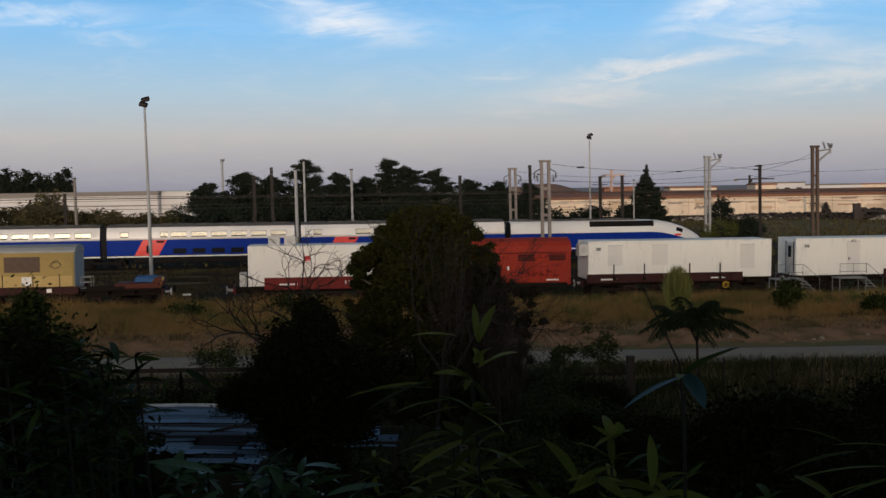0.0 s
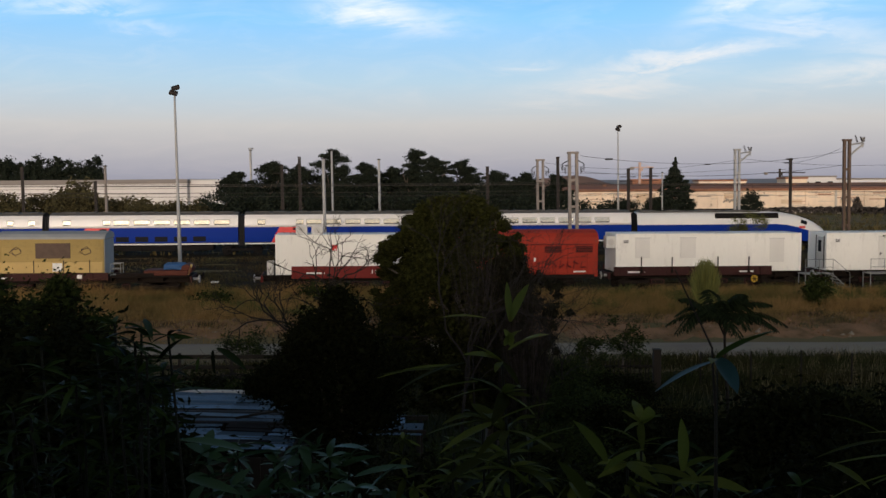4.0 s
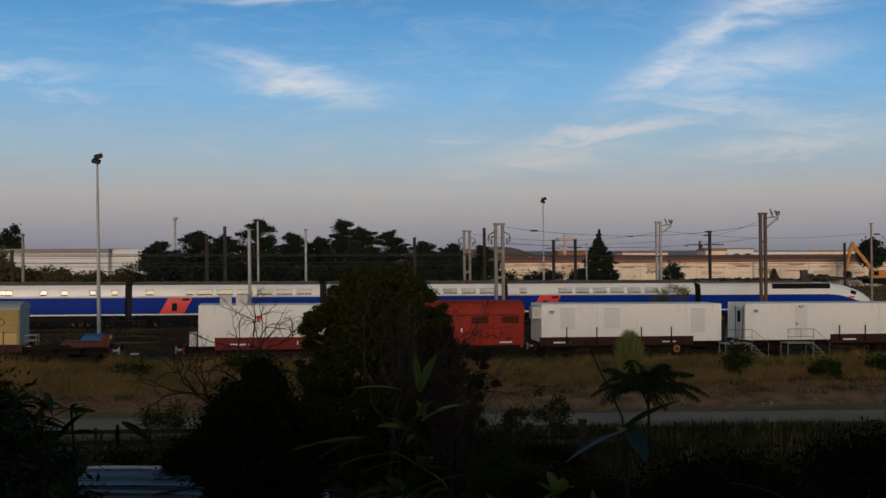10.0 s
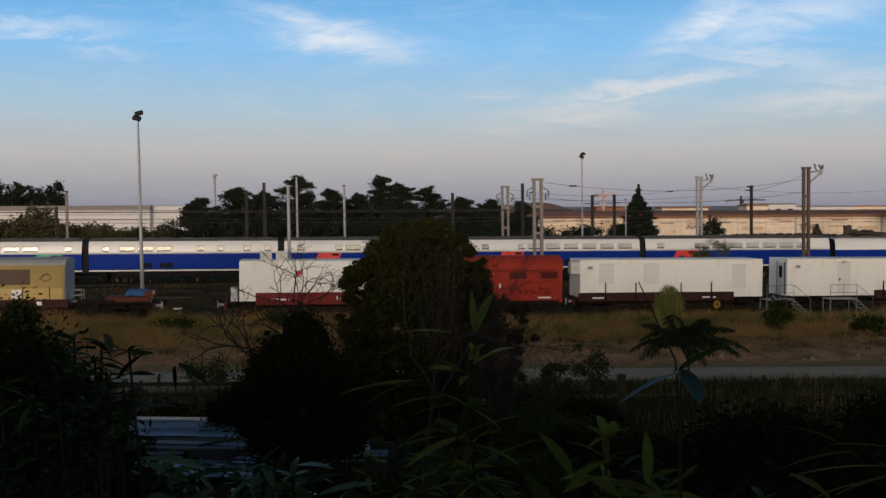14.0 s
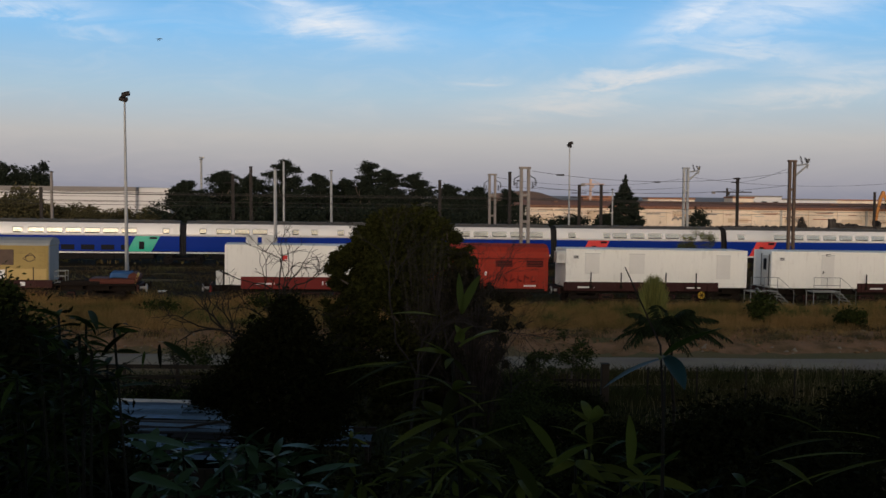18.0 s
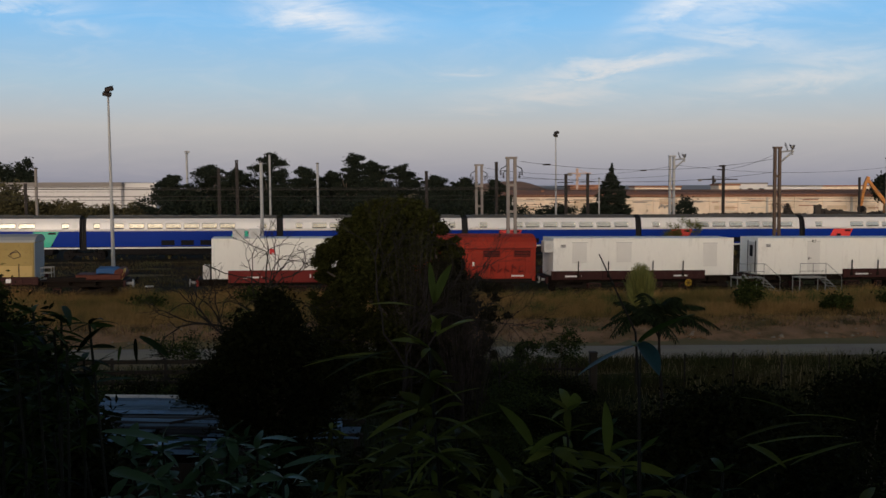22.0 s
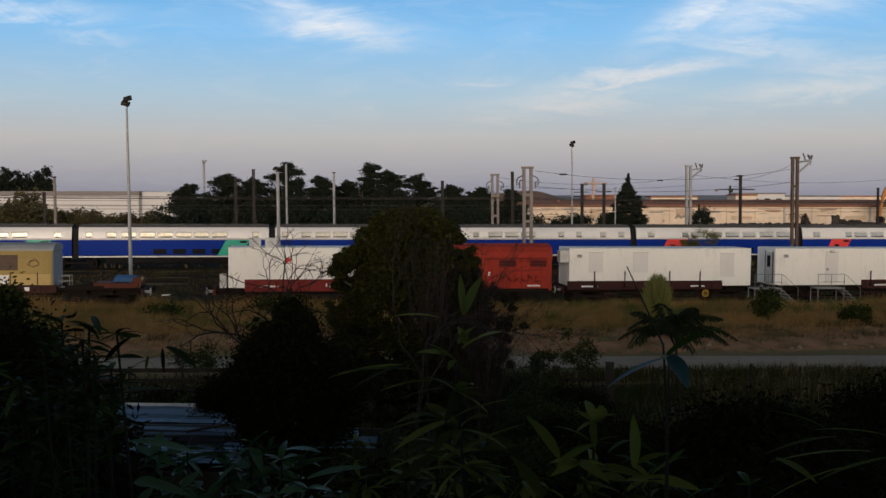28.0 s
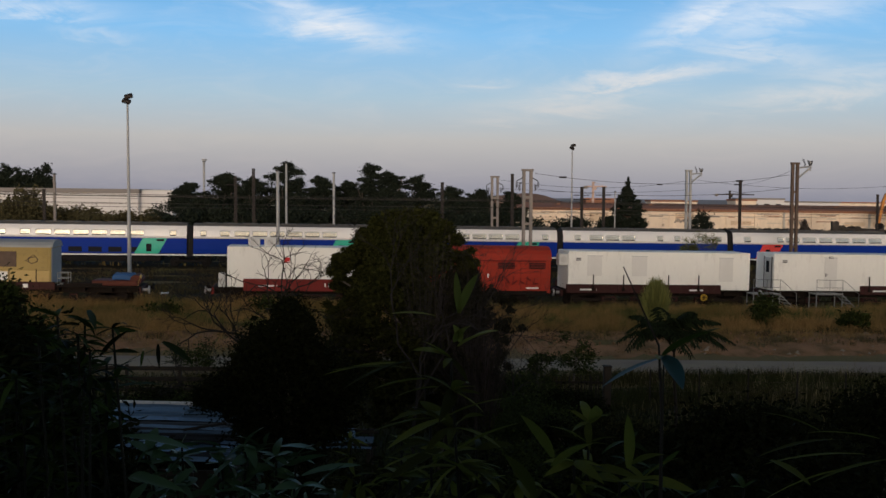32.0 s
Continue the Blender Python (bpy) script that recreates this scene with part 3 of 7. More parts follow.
def skin(x0, x1, z0, z1, both=True, grow=0.0, cuts=1, end=0.0):
    """A band of the coach's side between two heights, both sides, following the section. end: slant of the ends."""
    zs = sorted({z0, z1, *[p[1] for p in PROFILE if z0 < p[1] < z1]})
    bm, ends = bmesh.new(), []
    for sign in ((-1, 1) if both else (-1,)):
        cols = []
        for k in range(cuts + 1):
            x = x0 + (x1 - x0) * k / cuts
            cols.append([bm.verts.new((x + end * (z - z0), sign * (half_width(z) + grow), z)) for z in zs])
        for a, b in zip(cols, cols[1:]):
            for j in range(len(zs) - 1):
                q = (a[j], b[j], b[j + 1], a[j + 1])
                bm.faces.new(q if sign < 0 else q[::-1])
        ends.append([c[0] for c in cols])
    for k in range(cuts if both else 0):
        bm.faces.new((ends[0][k], ends[1][k], ends[1][k + 1], ends[0][k + 1]))
    return bm


def pane(x0, x1, z0, z1, mat_depth=0.035, end=0.0):
    """A slab that lies on the coach's side towards the garden."""
    bm = bmesh.new()
    for sign in (-1,):
        outer = [(x0, z0), (x1, z0), (x1 + end * (z1 - z0), z1), (x0 + end * (z1 - z0), z1)]
        a = [bm.verts.new((x, sign * (half_width(z) + 0.012), z)) for x, z in outer]
        b = [bm.verts.new((x, sign * (half_width(z) - mat_depth), z)) for x, z in outer]
        bm.faces.new(a if sign < 0 else a[::-1])
        for k in range(4):
            q = (a[k], b[k], b[(k + 1) % 4], a[(k + 1) % 4])
            bm.faces.new(q if sign < 0 else q[::-1])
    return bm


def rounded_pane(x0, x1, z0, z1, r, proud):
    """A slab with cut corners on the coach's side towards the garden."""
    bm = bmesh.new()
    s = r * 0.3
    outer = [(x0 + r, z0), (x1 - r, z0), (x1 - s, z0 + s), (x1, z0 + r), (x1, z1 - r), (x1 - s, z1 - s), (x1 - r, z1), (x0 + r, z1), (x0 + s, z1 - s), (x0, z1 - r), (x0, z0 + r), (x0 + s, z0 + s)]
    a = [bm.verts.new((x, -half_width(z) - proud, z)) for x, z in outer]
    b = [bm.verts.new((x, -half_width(z) + 0.03, z)) for x, z in outer]
    bm.faces.new(a)
    for k in range(len(a)):
        j = (k + 1) % len(a)
        bm.faces.new((a[k], b[k], b[j], a[j]))
    return bm


def make_wheelset(parent, x, r=0.46):
    bm = bmesh.new()
    for y in (-0.75, 0.75):
        rod((0, y - 0.06, 0), (0, y + 0.06, 0), r, sides=20, bm=bm)
        rod((0, y - 0.09, 0), (0, y + 0.09, 0), 0.12, sides=8, bm=bm)
        for k in range(3):
            a = k * 2 * math.pi / 3
            rod((0.28 * math.cos(a), y - 0.07, 0.28 * math.sin(a)), (0.28 * math.cos(a), y + 0.07, 0.28 * math.sin(a)), 0.06, sides=6, bm=bm)
    rod((0, -0.8, 0), (0, 0.8, 0), 0.08, bm=bm)
    return part("wheelset", bm, "train_dark", parent, at=pose(x, 0, r))


def make_bogie(parent, x):
    bm = box(3.2, 0.14, 0.28, (x, -1.0, 0.42), 0.03)
    box(3.2, 0.14, 0.28, (x, 1.0, 0.42), 0.03, bm=bm)
    box(0.6, 2.0, 0.25, (x, 0, 0.45), bm=bm)
    for dx in (-1.5, 1.5):
        for y in (-1.0, 1.0):
            box(0.35, 0.22, 0.36, (x + dx, y, 0.30), 0.04, bm=bm)
            rod((x + dx * 0.72, y, 0.66), (x + dx * 0.72, y, 0.98), 0.11, bm=bm)
    part("bogie", bm, "train_dark", parent)
    return [make_wheelset(parent, x - 1.5), make_wheelset(parent, x + 1.5)]


WHEELS = []
COACHES = []
LEN = 18.7
END_COACH = 2.6                                 # the first coach is that much longer


def make_coach(k, door, extra=0.0):
    """Double-deck coach; x = 0 at its front end (to the right), -18.7 at its rear. extra: longer front of the end coach."""
    words = {"red": "silver and deep blue double-deck coach with coral red door panels", "green": "silver and deep blue double-deck coach with teal green door panels",
             "": "silver and deep blue double-deck buffet coach, few windows"}[door]
    c = thing("train_coach", words, "train coach", group="coaches of the passing train")
    a, b = -LEN + 0.32, extra - 0.32
    part("lower_body", skin(a, b, 1.30, 2.80, cuts=8), "blue", c, "glossy deep blue lower deck")
    bm = skin(a, b, 2.80, 4.02, cuts=8)
    part("upper_body", bm, "silver", c, "pale silver upper deck", smooth=True)
    part("stripe", pane(a, b, 1.10, 1.24), "train_white", c, "thin white sill stripe")
    bm = skin(a, b, 4.02, 4.30, cuts=6)
    for sx in np.arange(a + 1.2, b - 1, 1.9):
        box(1.5, 1.3, 0.09, (sx + 0.4, 0, 4.24), 0.02, bm=bm)
    part("roof", bm, "train_roof", c, "dark sooty ribbed roof", smooth=False)
    for e in (a, b):
        bm = bmesh.new()
        ring = [bm.verts.new((e, -w, z)) for w, z in PROFILE] + [bm.verts.new((e, w, z)) for w, z in reversed(PROFILE[:-1])]
        bm.faces.new(ring)
        part("end_wall", bm, "bellows", c)
    bm = box(0.66, 2.2, 3.0, (-LEN, 0, 0.95), 0.05)
    for dx in (-0.2, 0.0, 0.2):
        box(0.07, 2.44, 3.1, (-LEN + dx, 0, 0.93), 0.02, bm=bm)
    part("gangway_bellows", bm, "bellows", c, "black rubber gangway bellows")
    bm = box(LEN - 5.5, 2.5, 0.55, (-LEN / 2, 0, 0.52), 0.08)
    for sx in (-13.2, -10.6, -7.4, -5.0):
        box(1.9, 2.62, 0.5, (sx, 0, 0.48), 0.05, bm=bm)
    part("underframe", bm, "train_dark", c)
    # doors with a slanted coloured field
    front = door == "green"
    d0 = -LEN + 3.3 if not front else -4.9
    tilt = 0.55
    if door:
        p = part("door_panel", skin(d0 - 0.4, d0 + 1.9, 1.26, 2.79, False, 0.012, 1, tilt), "door_" + door, c, "coral red slanted door field" if door == "red" else "teal green slanted door field")
        part("door_window", skin(d0 + 0.75, d0 + 1.25, 1.50, 2.25, False, 0.02), "dark_glass", p)
        part("destination_display", skin(d0 + 1.75, d0 + 2.45, 2.50, 2.70, False, 0.02), "dark_glass", p)
    # upper windows
    def put(x0, x1, z0, z1, mat="glass", name="window"):
        w = part(name, rounded_pane(x0 - 0.05, x1 + 0.05, z0 - 0.05, z1 + 0.04, 0.10, 0.010), "window_rim", c, "dark rounded window surround")
        part("glass_pane", rounded_pane(x0, x1, z0, z1, 0.07, 0.020), mat, w)
        part("gasket", rounded_pane(x0 + 0.03, x1 - 0.03, z0 - 0.045, z0 + 0.055, 0.03, 0.026), "gasket", w, "black rubber gasket along the foot of a window")
        part("blind", rounded_pane(x0 + 0.02, x1 - 0.02, z1 - 0.07, z1 + 0.01, 0.03, 0.024), "window_rim", w)
    spots = []
    if door == "red":
        spots = [(-LEN + 1.6, 0.75)] + ([(-LEN + 5.75 + 1.9 * i, 1.5) for i in range(7)] if extra else [(-LEN + 5.4, 0.7)] + [(-LEN + 6.4 + 1.93 * i, 1.5) for i in range(6)])
    elif door == "green":
        spots = [(-LEN + 1.0, 0.55)] + [(-LEN + 2.9, 0.9)] + [(-LEN + 4.3 + 1.72 * i, 1.42) for i in range(6)] + [(-1.9, 0.6)]
    else:
        spots = [(-LEN + 1.6, 0.6)] + [(-LEN + 3.2 + 1.75 * i, 1.42) for i in range(3)] + [(-8.1, 0.6), (-6.2, 0.6), (-3.6, 0.6), (-1.6, 0.6)]
    for x0, w in spots:
        put(x0, x0 + w, 3.08, 3.56)
    low = [(-LEN + 7.3 + 1.85 * i) for i in range(5)] if front else [(-LEN + 6.6 + 1.85 * i) for i in range(5)] if door else [-LEN + 5.0, -LEN + 7.0]
    for x0 in low:
        part("lower_window", pane(x0, x0 + 1.25, 1.42, 1.92), "dark_glass", c, "dark lower-deck window")
    # narrow cooling grille
    part("vent", pane(extra - 0.95 if door != "red" else extra - 1.15, extra - 0.5 if door != "red" else extra - 0.6, 3.1, 3.6, 0.02), "panel_grey", c)
    COACHES.append((c, k))
    ws = make_bogie(c, -LEN)
    WHEELS.extend(ws)
    return c


def loft(sections, rows):
    """Quads between cross-sections; each section is a list of points of equal length."""
    bm = bmesh.new()
    vs = [[bm.verts.new(p) for p in s] for s in sections]
    for a, b in zip(vs, vs[1:]):
        for j in rows:
            bm.faces.new((a[j], b[j], b[j + 1], a[j + 1]))
    return bm


def make_power_car():
    """Leading power car; x = 0 at its rear, nose at +21.6."""
    c = thing("power_car", "white and deep blue streamlined leading power car with a sloping nose", "locomotive", group="vehicles of the passing train")
    xs = [0.32, 4, 8, 11.8, 14.1, 15.3, 16.5, 17.7, 18.9, 19.9, 20.7, 21.3, 21.65]
    roof = [4.05, 4.05, 4.05, 4.05, 4.05, 4.02, 3.92, 3.70, 3.32, 2.84, 2.3, 1.72, 1.2]
    wid = [1.42, 1.42, 1.42, 1.42, 1.42, 1.42, 1.41, 1.38, 1.32, 1.2, 1.0, 0.72, 0.35]
    split = [2.75, 2.75, 2.75, 2.75, 2.75, 2.75, 2.66, 2.42, 2.05, 1.7, 1.4, 1.15, 1.0]
    lower, upper = [], []
    for x, r, w, s in zip(xs, roof, wid, split):
        base = 0.95 if x < 19.5 else 0.9
        s = max(s, base + 0.05)
        half = [(-w * 0.97, base), (-w, base + 0.4 * (s - base)), (-w, s)]
        top = [(-w, s), (-w * 0.985, s + 0.45 * (r - s)), (-w * 0.9, s + 0.78 * (r - s)), (-w * 0.66, s + 0.95 * (r - s)), (0, r)]
        mirror = lambda pts: pts + [(-y, z) for y, z in reversed(pts[:-1])]
        lower.append([(x, y, z) for y, z in half])
        upper.append([(x, y, z) for y, z in mirror(top)])
    part("lower_body", loft(lower, range(2)), "blue", c, "deep blue lower flank", smooth=True)
    part("lower_body", loft([[(x, -y, z) for x, y, z in s][::-1] for s in lower], range(2)), "blue", c, "deep blue lower flank", smooth=True)
    part("upper_body", loft(upper, range(8)), "train_white", c, "white upper body", smooth=True)
    bm = bmesh.new()
    bm.faces.new([bm.verts.new((0.32, y, z)) for y, z in [(-1.4, 0.95), (1.4, 0.95), (1.42, 2.75), (1.2, 3.8), (0, 4.05), (-1.2, 3.8), (-1.42, 2.75)]])
    part("end_wall", bm, "bellows", c)
    bm = box(6.9, 0.08, 0.58, (12.1, -1.335, 3.36), 0.02, turn=pose(0, 0, 0, -15))
    for k in range(12):
        box(0.05, 0.05, 0.56, (9.0 + 0.53 * k, -1.36, 3.37), bm=bm, turn=pose(0, 0, 0, -15))
    part("side_louvre", bm, "train_dark", c, "black cooling louvre band")
    bm = box(13.0, 1.9, 0.14, (7.2, 0, 4.0), 0.04)
    for sx in (1.6, 4.4, 8.0, 11.5):
        box(1.6, 1.4, 0.10, (sx, 0, 4.12), 0.03, bm=bm)
    part("roof_deck", bm, "train_roof", c)
    bm = bmesh.new()
    tube(bm, [Vector(p) for p in ((3.1, -0.7, 4.45), (3.1, 0.7, 4.45), (3.15, 0.55, 4.40), (4.7, 0.2, 4.34), (3.2, 0.45, 4.18), (3.2, -0.45, 4.18), (4.7, -0.2, 4.34))], 0.03, 0.03)
    part("pantograph", bm, "train_dark", c, "folded pantograph")
    bm = box(0.75, 0.06, 0.40, (18.4, -1.325, 2.72), 0.03, turn=pose(0, 0, 0, -10, 18, 4))
    part("cab_window", bm, "dark_glass", c)
    bm = box(1.5, 1.5, 0.05, (18.7, 0, 3.36), 0.02, turn=pose(0, 0, 0, 0, 21, 0))
    part("windscreen", bm, "dark_glass", c)
    part("nose_badge", box(0.7, 0.05, 0.22, (18.2, -1.36, 2.30), 0.02), "door_red", c, "small coral red patch on the nose")
    part("stripe", box(17.0, 2.86, 0.13, (8.85, 0, 1.10), 0.01), "train_white", c)
    part("underframe", box(15, 2.5, 0.6, (10, 0, 0.42), 0.08), "train_dark", c)
    for sx in (6.3,):
        bm = box(0.75, 0.04, 1.35, (sx, -1.425, 1.3), 0.02)
        part("cab_door", bm, "blue", c)
    WHEELS.extend(make_bogie(c, 4.2))
    WHEELS.extend(make_bogie(c, 18.0))
    COACHES.append((c, -END_COACH / LEN))
    return c


make_power_car()
for k, door in enumerate(("red", "red", "red", "", "green", "green", "green", "green")):
    make_coach(k, door, END_COACH if k == 0 else 0.0)


def train_at(t):
    """Metres along the track of the joint between power car and first coach."""
    return float(np.interp(t, [0.0, 5.5, 9.0, 13.0, 16.5, 19.0, 23.0, 25.5, 28.0, 32.0], [1.98, 16.30, 25.2, 35.85, 45.12, 51.82, 62.43, 69.25, 76.1, 86.95]))


# ---- wagons of the siding ----
def wagon_pose(s):
    return on_track(WAGON_Y, s, WAGON_Z, WAGON_SLOPE)


def make_wagon(s0, s1, words, sill=None, stakes=(), red="wagon_red", yellow_disc=None):
    """Flat wagon between two marks along the siding, on two bogies."""
    ln = s1 - s0
    w = thing("flat_wagon", words, "railway wagon", wagon_pose((s0 + s1) / 2), "wagons in the siding")
    part("deck", box(ln, 2.5, 0.10, (0, 0, 1.14), 0.02), "wagon_dark", w)
    bm = box(ln, 0.16, 0.34, (0, -0.62, 0.80), 0.01)
    box(ln, 0.16, 0.34, (0, 0.62, 0.80), 0.01, bm=bm)
    for x in np.arange(-ln / 2 + 0.5, ln / 2, 1.5):
        box(0.1, 2.3, 0.2, (x, 0, 0.94), bm=bm)
    part("underframe", bm, "wagon_dark", w)
    if sill:
        a, b, h = sill[0] - (s0 + s1) / 2, sill[1] - (s0 + s1) / 2, sill[2]
        for y in (-1.33, 1.33):
            bm = box(b - a, 0.09, h + 0.24, ((a + b) / 2, y, 1.02), 0.015)
            for x in np.arange(a + 0.35, b - 0.2, 1.55):
                box(0.14, 0.06, h + 0.2, (x, y - math.copysign(0.0, y) + (-0.065 if y < 0 else 0.065), 1.04), bm=bm)
            side = part("side_sill", bm, red, w, "oxide red raised side sill" if red == "wagon_red" else "dark maroon raised side sill")
            if y < 0:
                for k, (dx, wd, hh) in enumerate(((0.9, 1.1, 0.10), (ln * 0.45, 0.28, 0.22), (ln * 0.62, 1.0, 0.09))):
                    if a + dx + wd < b:
                        part("marking_bar", box(wd, 0.012, hh, (a + dx + wd / 2, y - 0.053, 1.02 + h * 0.55)), "white_paint", side)
    for dx, wd, hh in ((0.24, 0.9, 0.34), (0.37, 0.5, 0.26), (0.55, 1.1, 0.30), (0.70, 0.45, 0.38)):
        gear = part("equipment_box", box(wd, 0.30, hh, ((dx - 0.5) * ln, -1.06, 0.78 - hh), 0.03), "wagon_maroon", w, "grimy underfloor equipment box")
        part("lid", box(wd * 0.8, 0.03, hh * 0.6, ((dx - 0.5) * ln, -1.215, 0.80 - hh * 0.85), 0.008), "wagon_dark", gear)
    part("brake_rod", rod((-ln * 0.32, -0.9, 0.5), (ln * 0.32, -0.9, 0.5), 0.03, sides=6), "wagon_dark", w)
    for s in stakes:
        x = s - (s0 + s1) / 2
        bm = box(0.06, 0.07, 0.95, (x, -1.42, 1.25), 0.01)
        box(0.16, 0.1, 0.2, (x, -1.42, 1.18), 0.01, bm=bm)
        part("stake", bm, "wagon_dark", w)
    for e in (-1, 1):
        x = e * ln / 2
        part("headstock", box(0.14, 2.55, 0.42, (x, 0, 0.80), 0.02), red, w)
        for y in (-0.87, 0.87):
            bm = rod((x, y, 1.02), (x + e * 0.42, y, 1.02), 0.09, bm=None)
            rod((x + e * 0.42, y, 1.02), (x + e * 0.50, y, 1.02), 0.24, sides=16, bm=bm)
            part("buffer", bm, "galv" if y < 0 else "wagon_dark", w)
        bm = rod((x, 0, 0.98), (x + e * 0.45, 0, 0.96), 0.05)
        part("coupling_hook", bm, "wagon_dark", w)
        bx = e * (ln / 2 - (1.9 if ln > 9 else 1.5))
        bm = box(2.3, 0.12, 0.22, (bx, -1.0, 0.45), 0.03)
        box(2.3, 0.12, 0.22, (bx, 1.0, 0.45), 0.03, bm=bm)
        for dx in (-0.85, 0.85):
            for y in (-0.75, 0.75):
                rod((bx + dx, y - 0.07, 0.42), (bx + dx, y + 0.07, 0.42), 0.42, sides=18, bm=bm)
            rod((bx + dx, -1.02, 0.42), (bx + dx, 1.02, 0.42), 0.11, bm=bm)
        part("bogie", bm, "wagon_dark", w)
    if yellow_disc is not None:
        x = yellow_disc - (s0 + s1) / 2
        bm = rod((x, -1.46, 0.78), (x, -1.52, 0.78), 0.23, sides=18)
        rod((x, -1.53, 0.78), (x, -1.55, 0.78), 0.08, sides=8, bm=bm)
        disc = part("brake_wheel", bm, "yellow_bright", w, "yellow hand-brake wheel")
        bm = bmesh.new()
        for k in range(3):
            q = k * math.pi / 3
            d = Vector((math.cos(q), 0, math.sin(q))) * 0.2
            rod(Vector((x, -1.535, 0.78)) - d, Vector((x, -1.535, 0.78)) + d, 0.03, sides=6, bm=bm)
        part("spoke", bm, "wagon_dark", disc)
    return w


def make_container(s0, ln, h, words, mat="white_box", panels=(), base=1.26, ribs=True):
    c = thing("container", words, "container", wagon_pose(s0 + ln / 2) @ pose(0, 0, base), "white office containers on wagons")
    part("body", box(ln, 2.44, h, (0, 0, 0), 0.03), mat, c)
    bm = box(ln + 0.03, 2.50, 0.10, (0, 0, h - 0.05), 0.02)
    part("roof_rail", bm, mat, c)
    bm = box(ln + 0.03, 2.50, 0.14, (0, 0, -0.02), 0.02)
    part("base_rail", bm, mat, c)
    for x in (-ln / 2 + 0.07, ln / 2 - 0.07):
        for y in (-1.17, 1.17):
            part("corner_post", box(0.17, 0.17, h + 0.03, (x, y, -0.01), 0.02), mat, c)
    k = 0
    for x in np.arange(-ln / 2 + 1.25, ln / 2 - 0.6, 1.22) if ribs else ():
        part("panel_seam", box(0.035, 0.02, h - 0.2, (x, -1.225, 0.1), 0.004), mat, c)
    for x0, x1, z0, z1 in panels:
        p = part("window_shutter", box(x1 - x0, 0.035, z1 - z0, ((x0 + x1) / 2 - ln / 2, -1.232, z0), 0.01), "panel_grey", c, "pale grey closed shutter")
        part("shutter_frame", box(x1 - x0 + 0.08, 0.02, 0.05, ((x0 + x1) / 2 - ln / 2, -1.232, z1), 0.008), "white_trim", p)
    return c


def make_cooling_unit(at, sx=0.7, sy=0.5, sz=0.6, words="pale grey air-conditioning unit on a container"):
    u = thing("air_conditioner", words, "air conditioner", at, "cooling units")
    part("casing", box(sx, sy, sz, (0, 0, 0), 0.03), "white_trim", u)
    bm = rod((0, -sy / 2 - 0.012, sz / 2), (0, -sy / 2 - 0.03, sz / 2), min(sx, sz) * 0.34, sides=18)
    part("fan_grille", bm, "window_rim", u)
    return u


def make_yellow_box(s0, ln):
    c = thing("yellow_container", "faded yellow wooden box body with a rounded grey roof", "container", wagon_pose(s0 + ln / 2) @ pose(0, 0, 1.26))
    part("body", box(ln, 2.44, 2.25, (0, 0, 0), 0.03), "yellow", c)
    bm = bmesh.new()
    prof = [(-1.28, 2.22), (-1.26, 2.34), (-1.0, 2.52), (-0.5, 2.62), (0, 2.66), (0.5, 2.62), (1.0, 2.52), (1.26, 2.34), (1.28, 2.22)]
    rings = [[bm.verts.new((x, y, z)) for y, z in prof] for x in (-ln / 2 - 0.08, ln / 2 + 0.08)]
    for k in range(len(prof) - 1):
        bm.faces.new((rings[0][k], rings[1][k], rings[1][k + 1], rings[0][k + 1]))
    bm.faces.new(rings[0][::-1]), bm.faces.new(rings[1])
    part("roof", bm, "grey_roof", c, "rounded grey painted roof")
    part("end_panel", box(0.04, 2.4, 2.1, (ln / 2 + 0.02, 0, 0.08), 0.01), "grey_roof", c, "dark grey end wall")
    for x in (-ln / 2 + 0.09, ln / 2 - 0.09):
        part("corner_post", box(0.16, 0.12, 2.2, (x, -1.2, 0.0), 0.02), "yellow", c)
    for k in range(5):
        part("plank", box(ln - 0.36, 0.022, 0.40, (0, -1.228, 0.06 + 0.43 * k), 0.006), "yellow", c)
    for x in (-1.0, 0.7, 2.2):
        part("batten", box(0.05, 0.03, 0.9, (x, -1.295, 0.06), 0.006), "dark_mast", c)
    part("sign_board", box(2.0, 0.03, 0.9, (0.1, -1.25, 1.08), 0.01), "brown_mast", c, "weathered brown sign board with faint marks")
    part("lower_ledge", box(ln - 0.2, 0.07, 0.86, (0, -1.25, 0.02), 0.012), "yellow_pale", c, "paler lower yellow boarding")
    part("paper_notice", box(0.55, 0.014, 0.5, (0.35, -1.292, 0.3)), "white_paint", c)
    for x0, n in ((-2.4, 11), (1.6, 10)):
        bm = bmesh.new()
        tube(bm, [Vector((x0 + 0.4 + (0.3 + 0.1 * math.sin(2.7 * k)) * math.cos(1.1 * k), -1.252, 1.5 + (0.22 + 0.08 * math.cos(1.9 * k)) * math.sin(1.1 * k))) for k in range(n)], 0.03, 0.02, 5)
        part("scrawl", bm, "brown_mast", c, "brown scrawled paint marks")
    return c


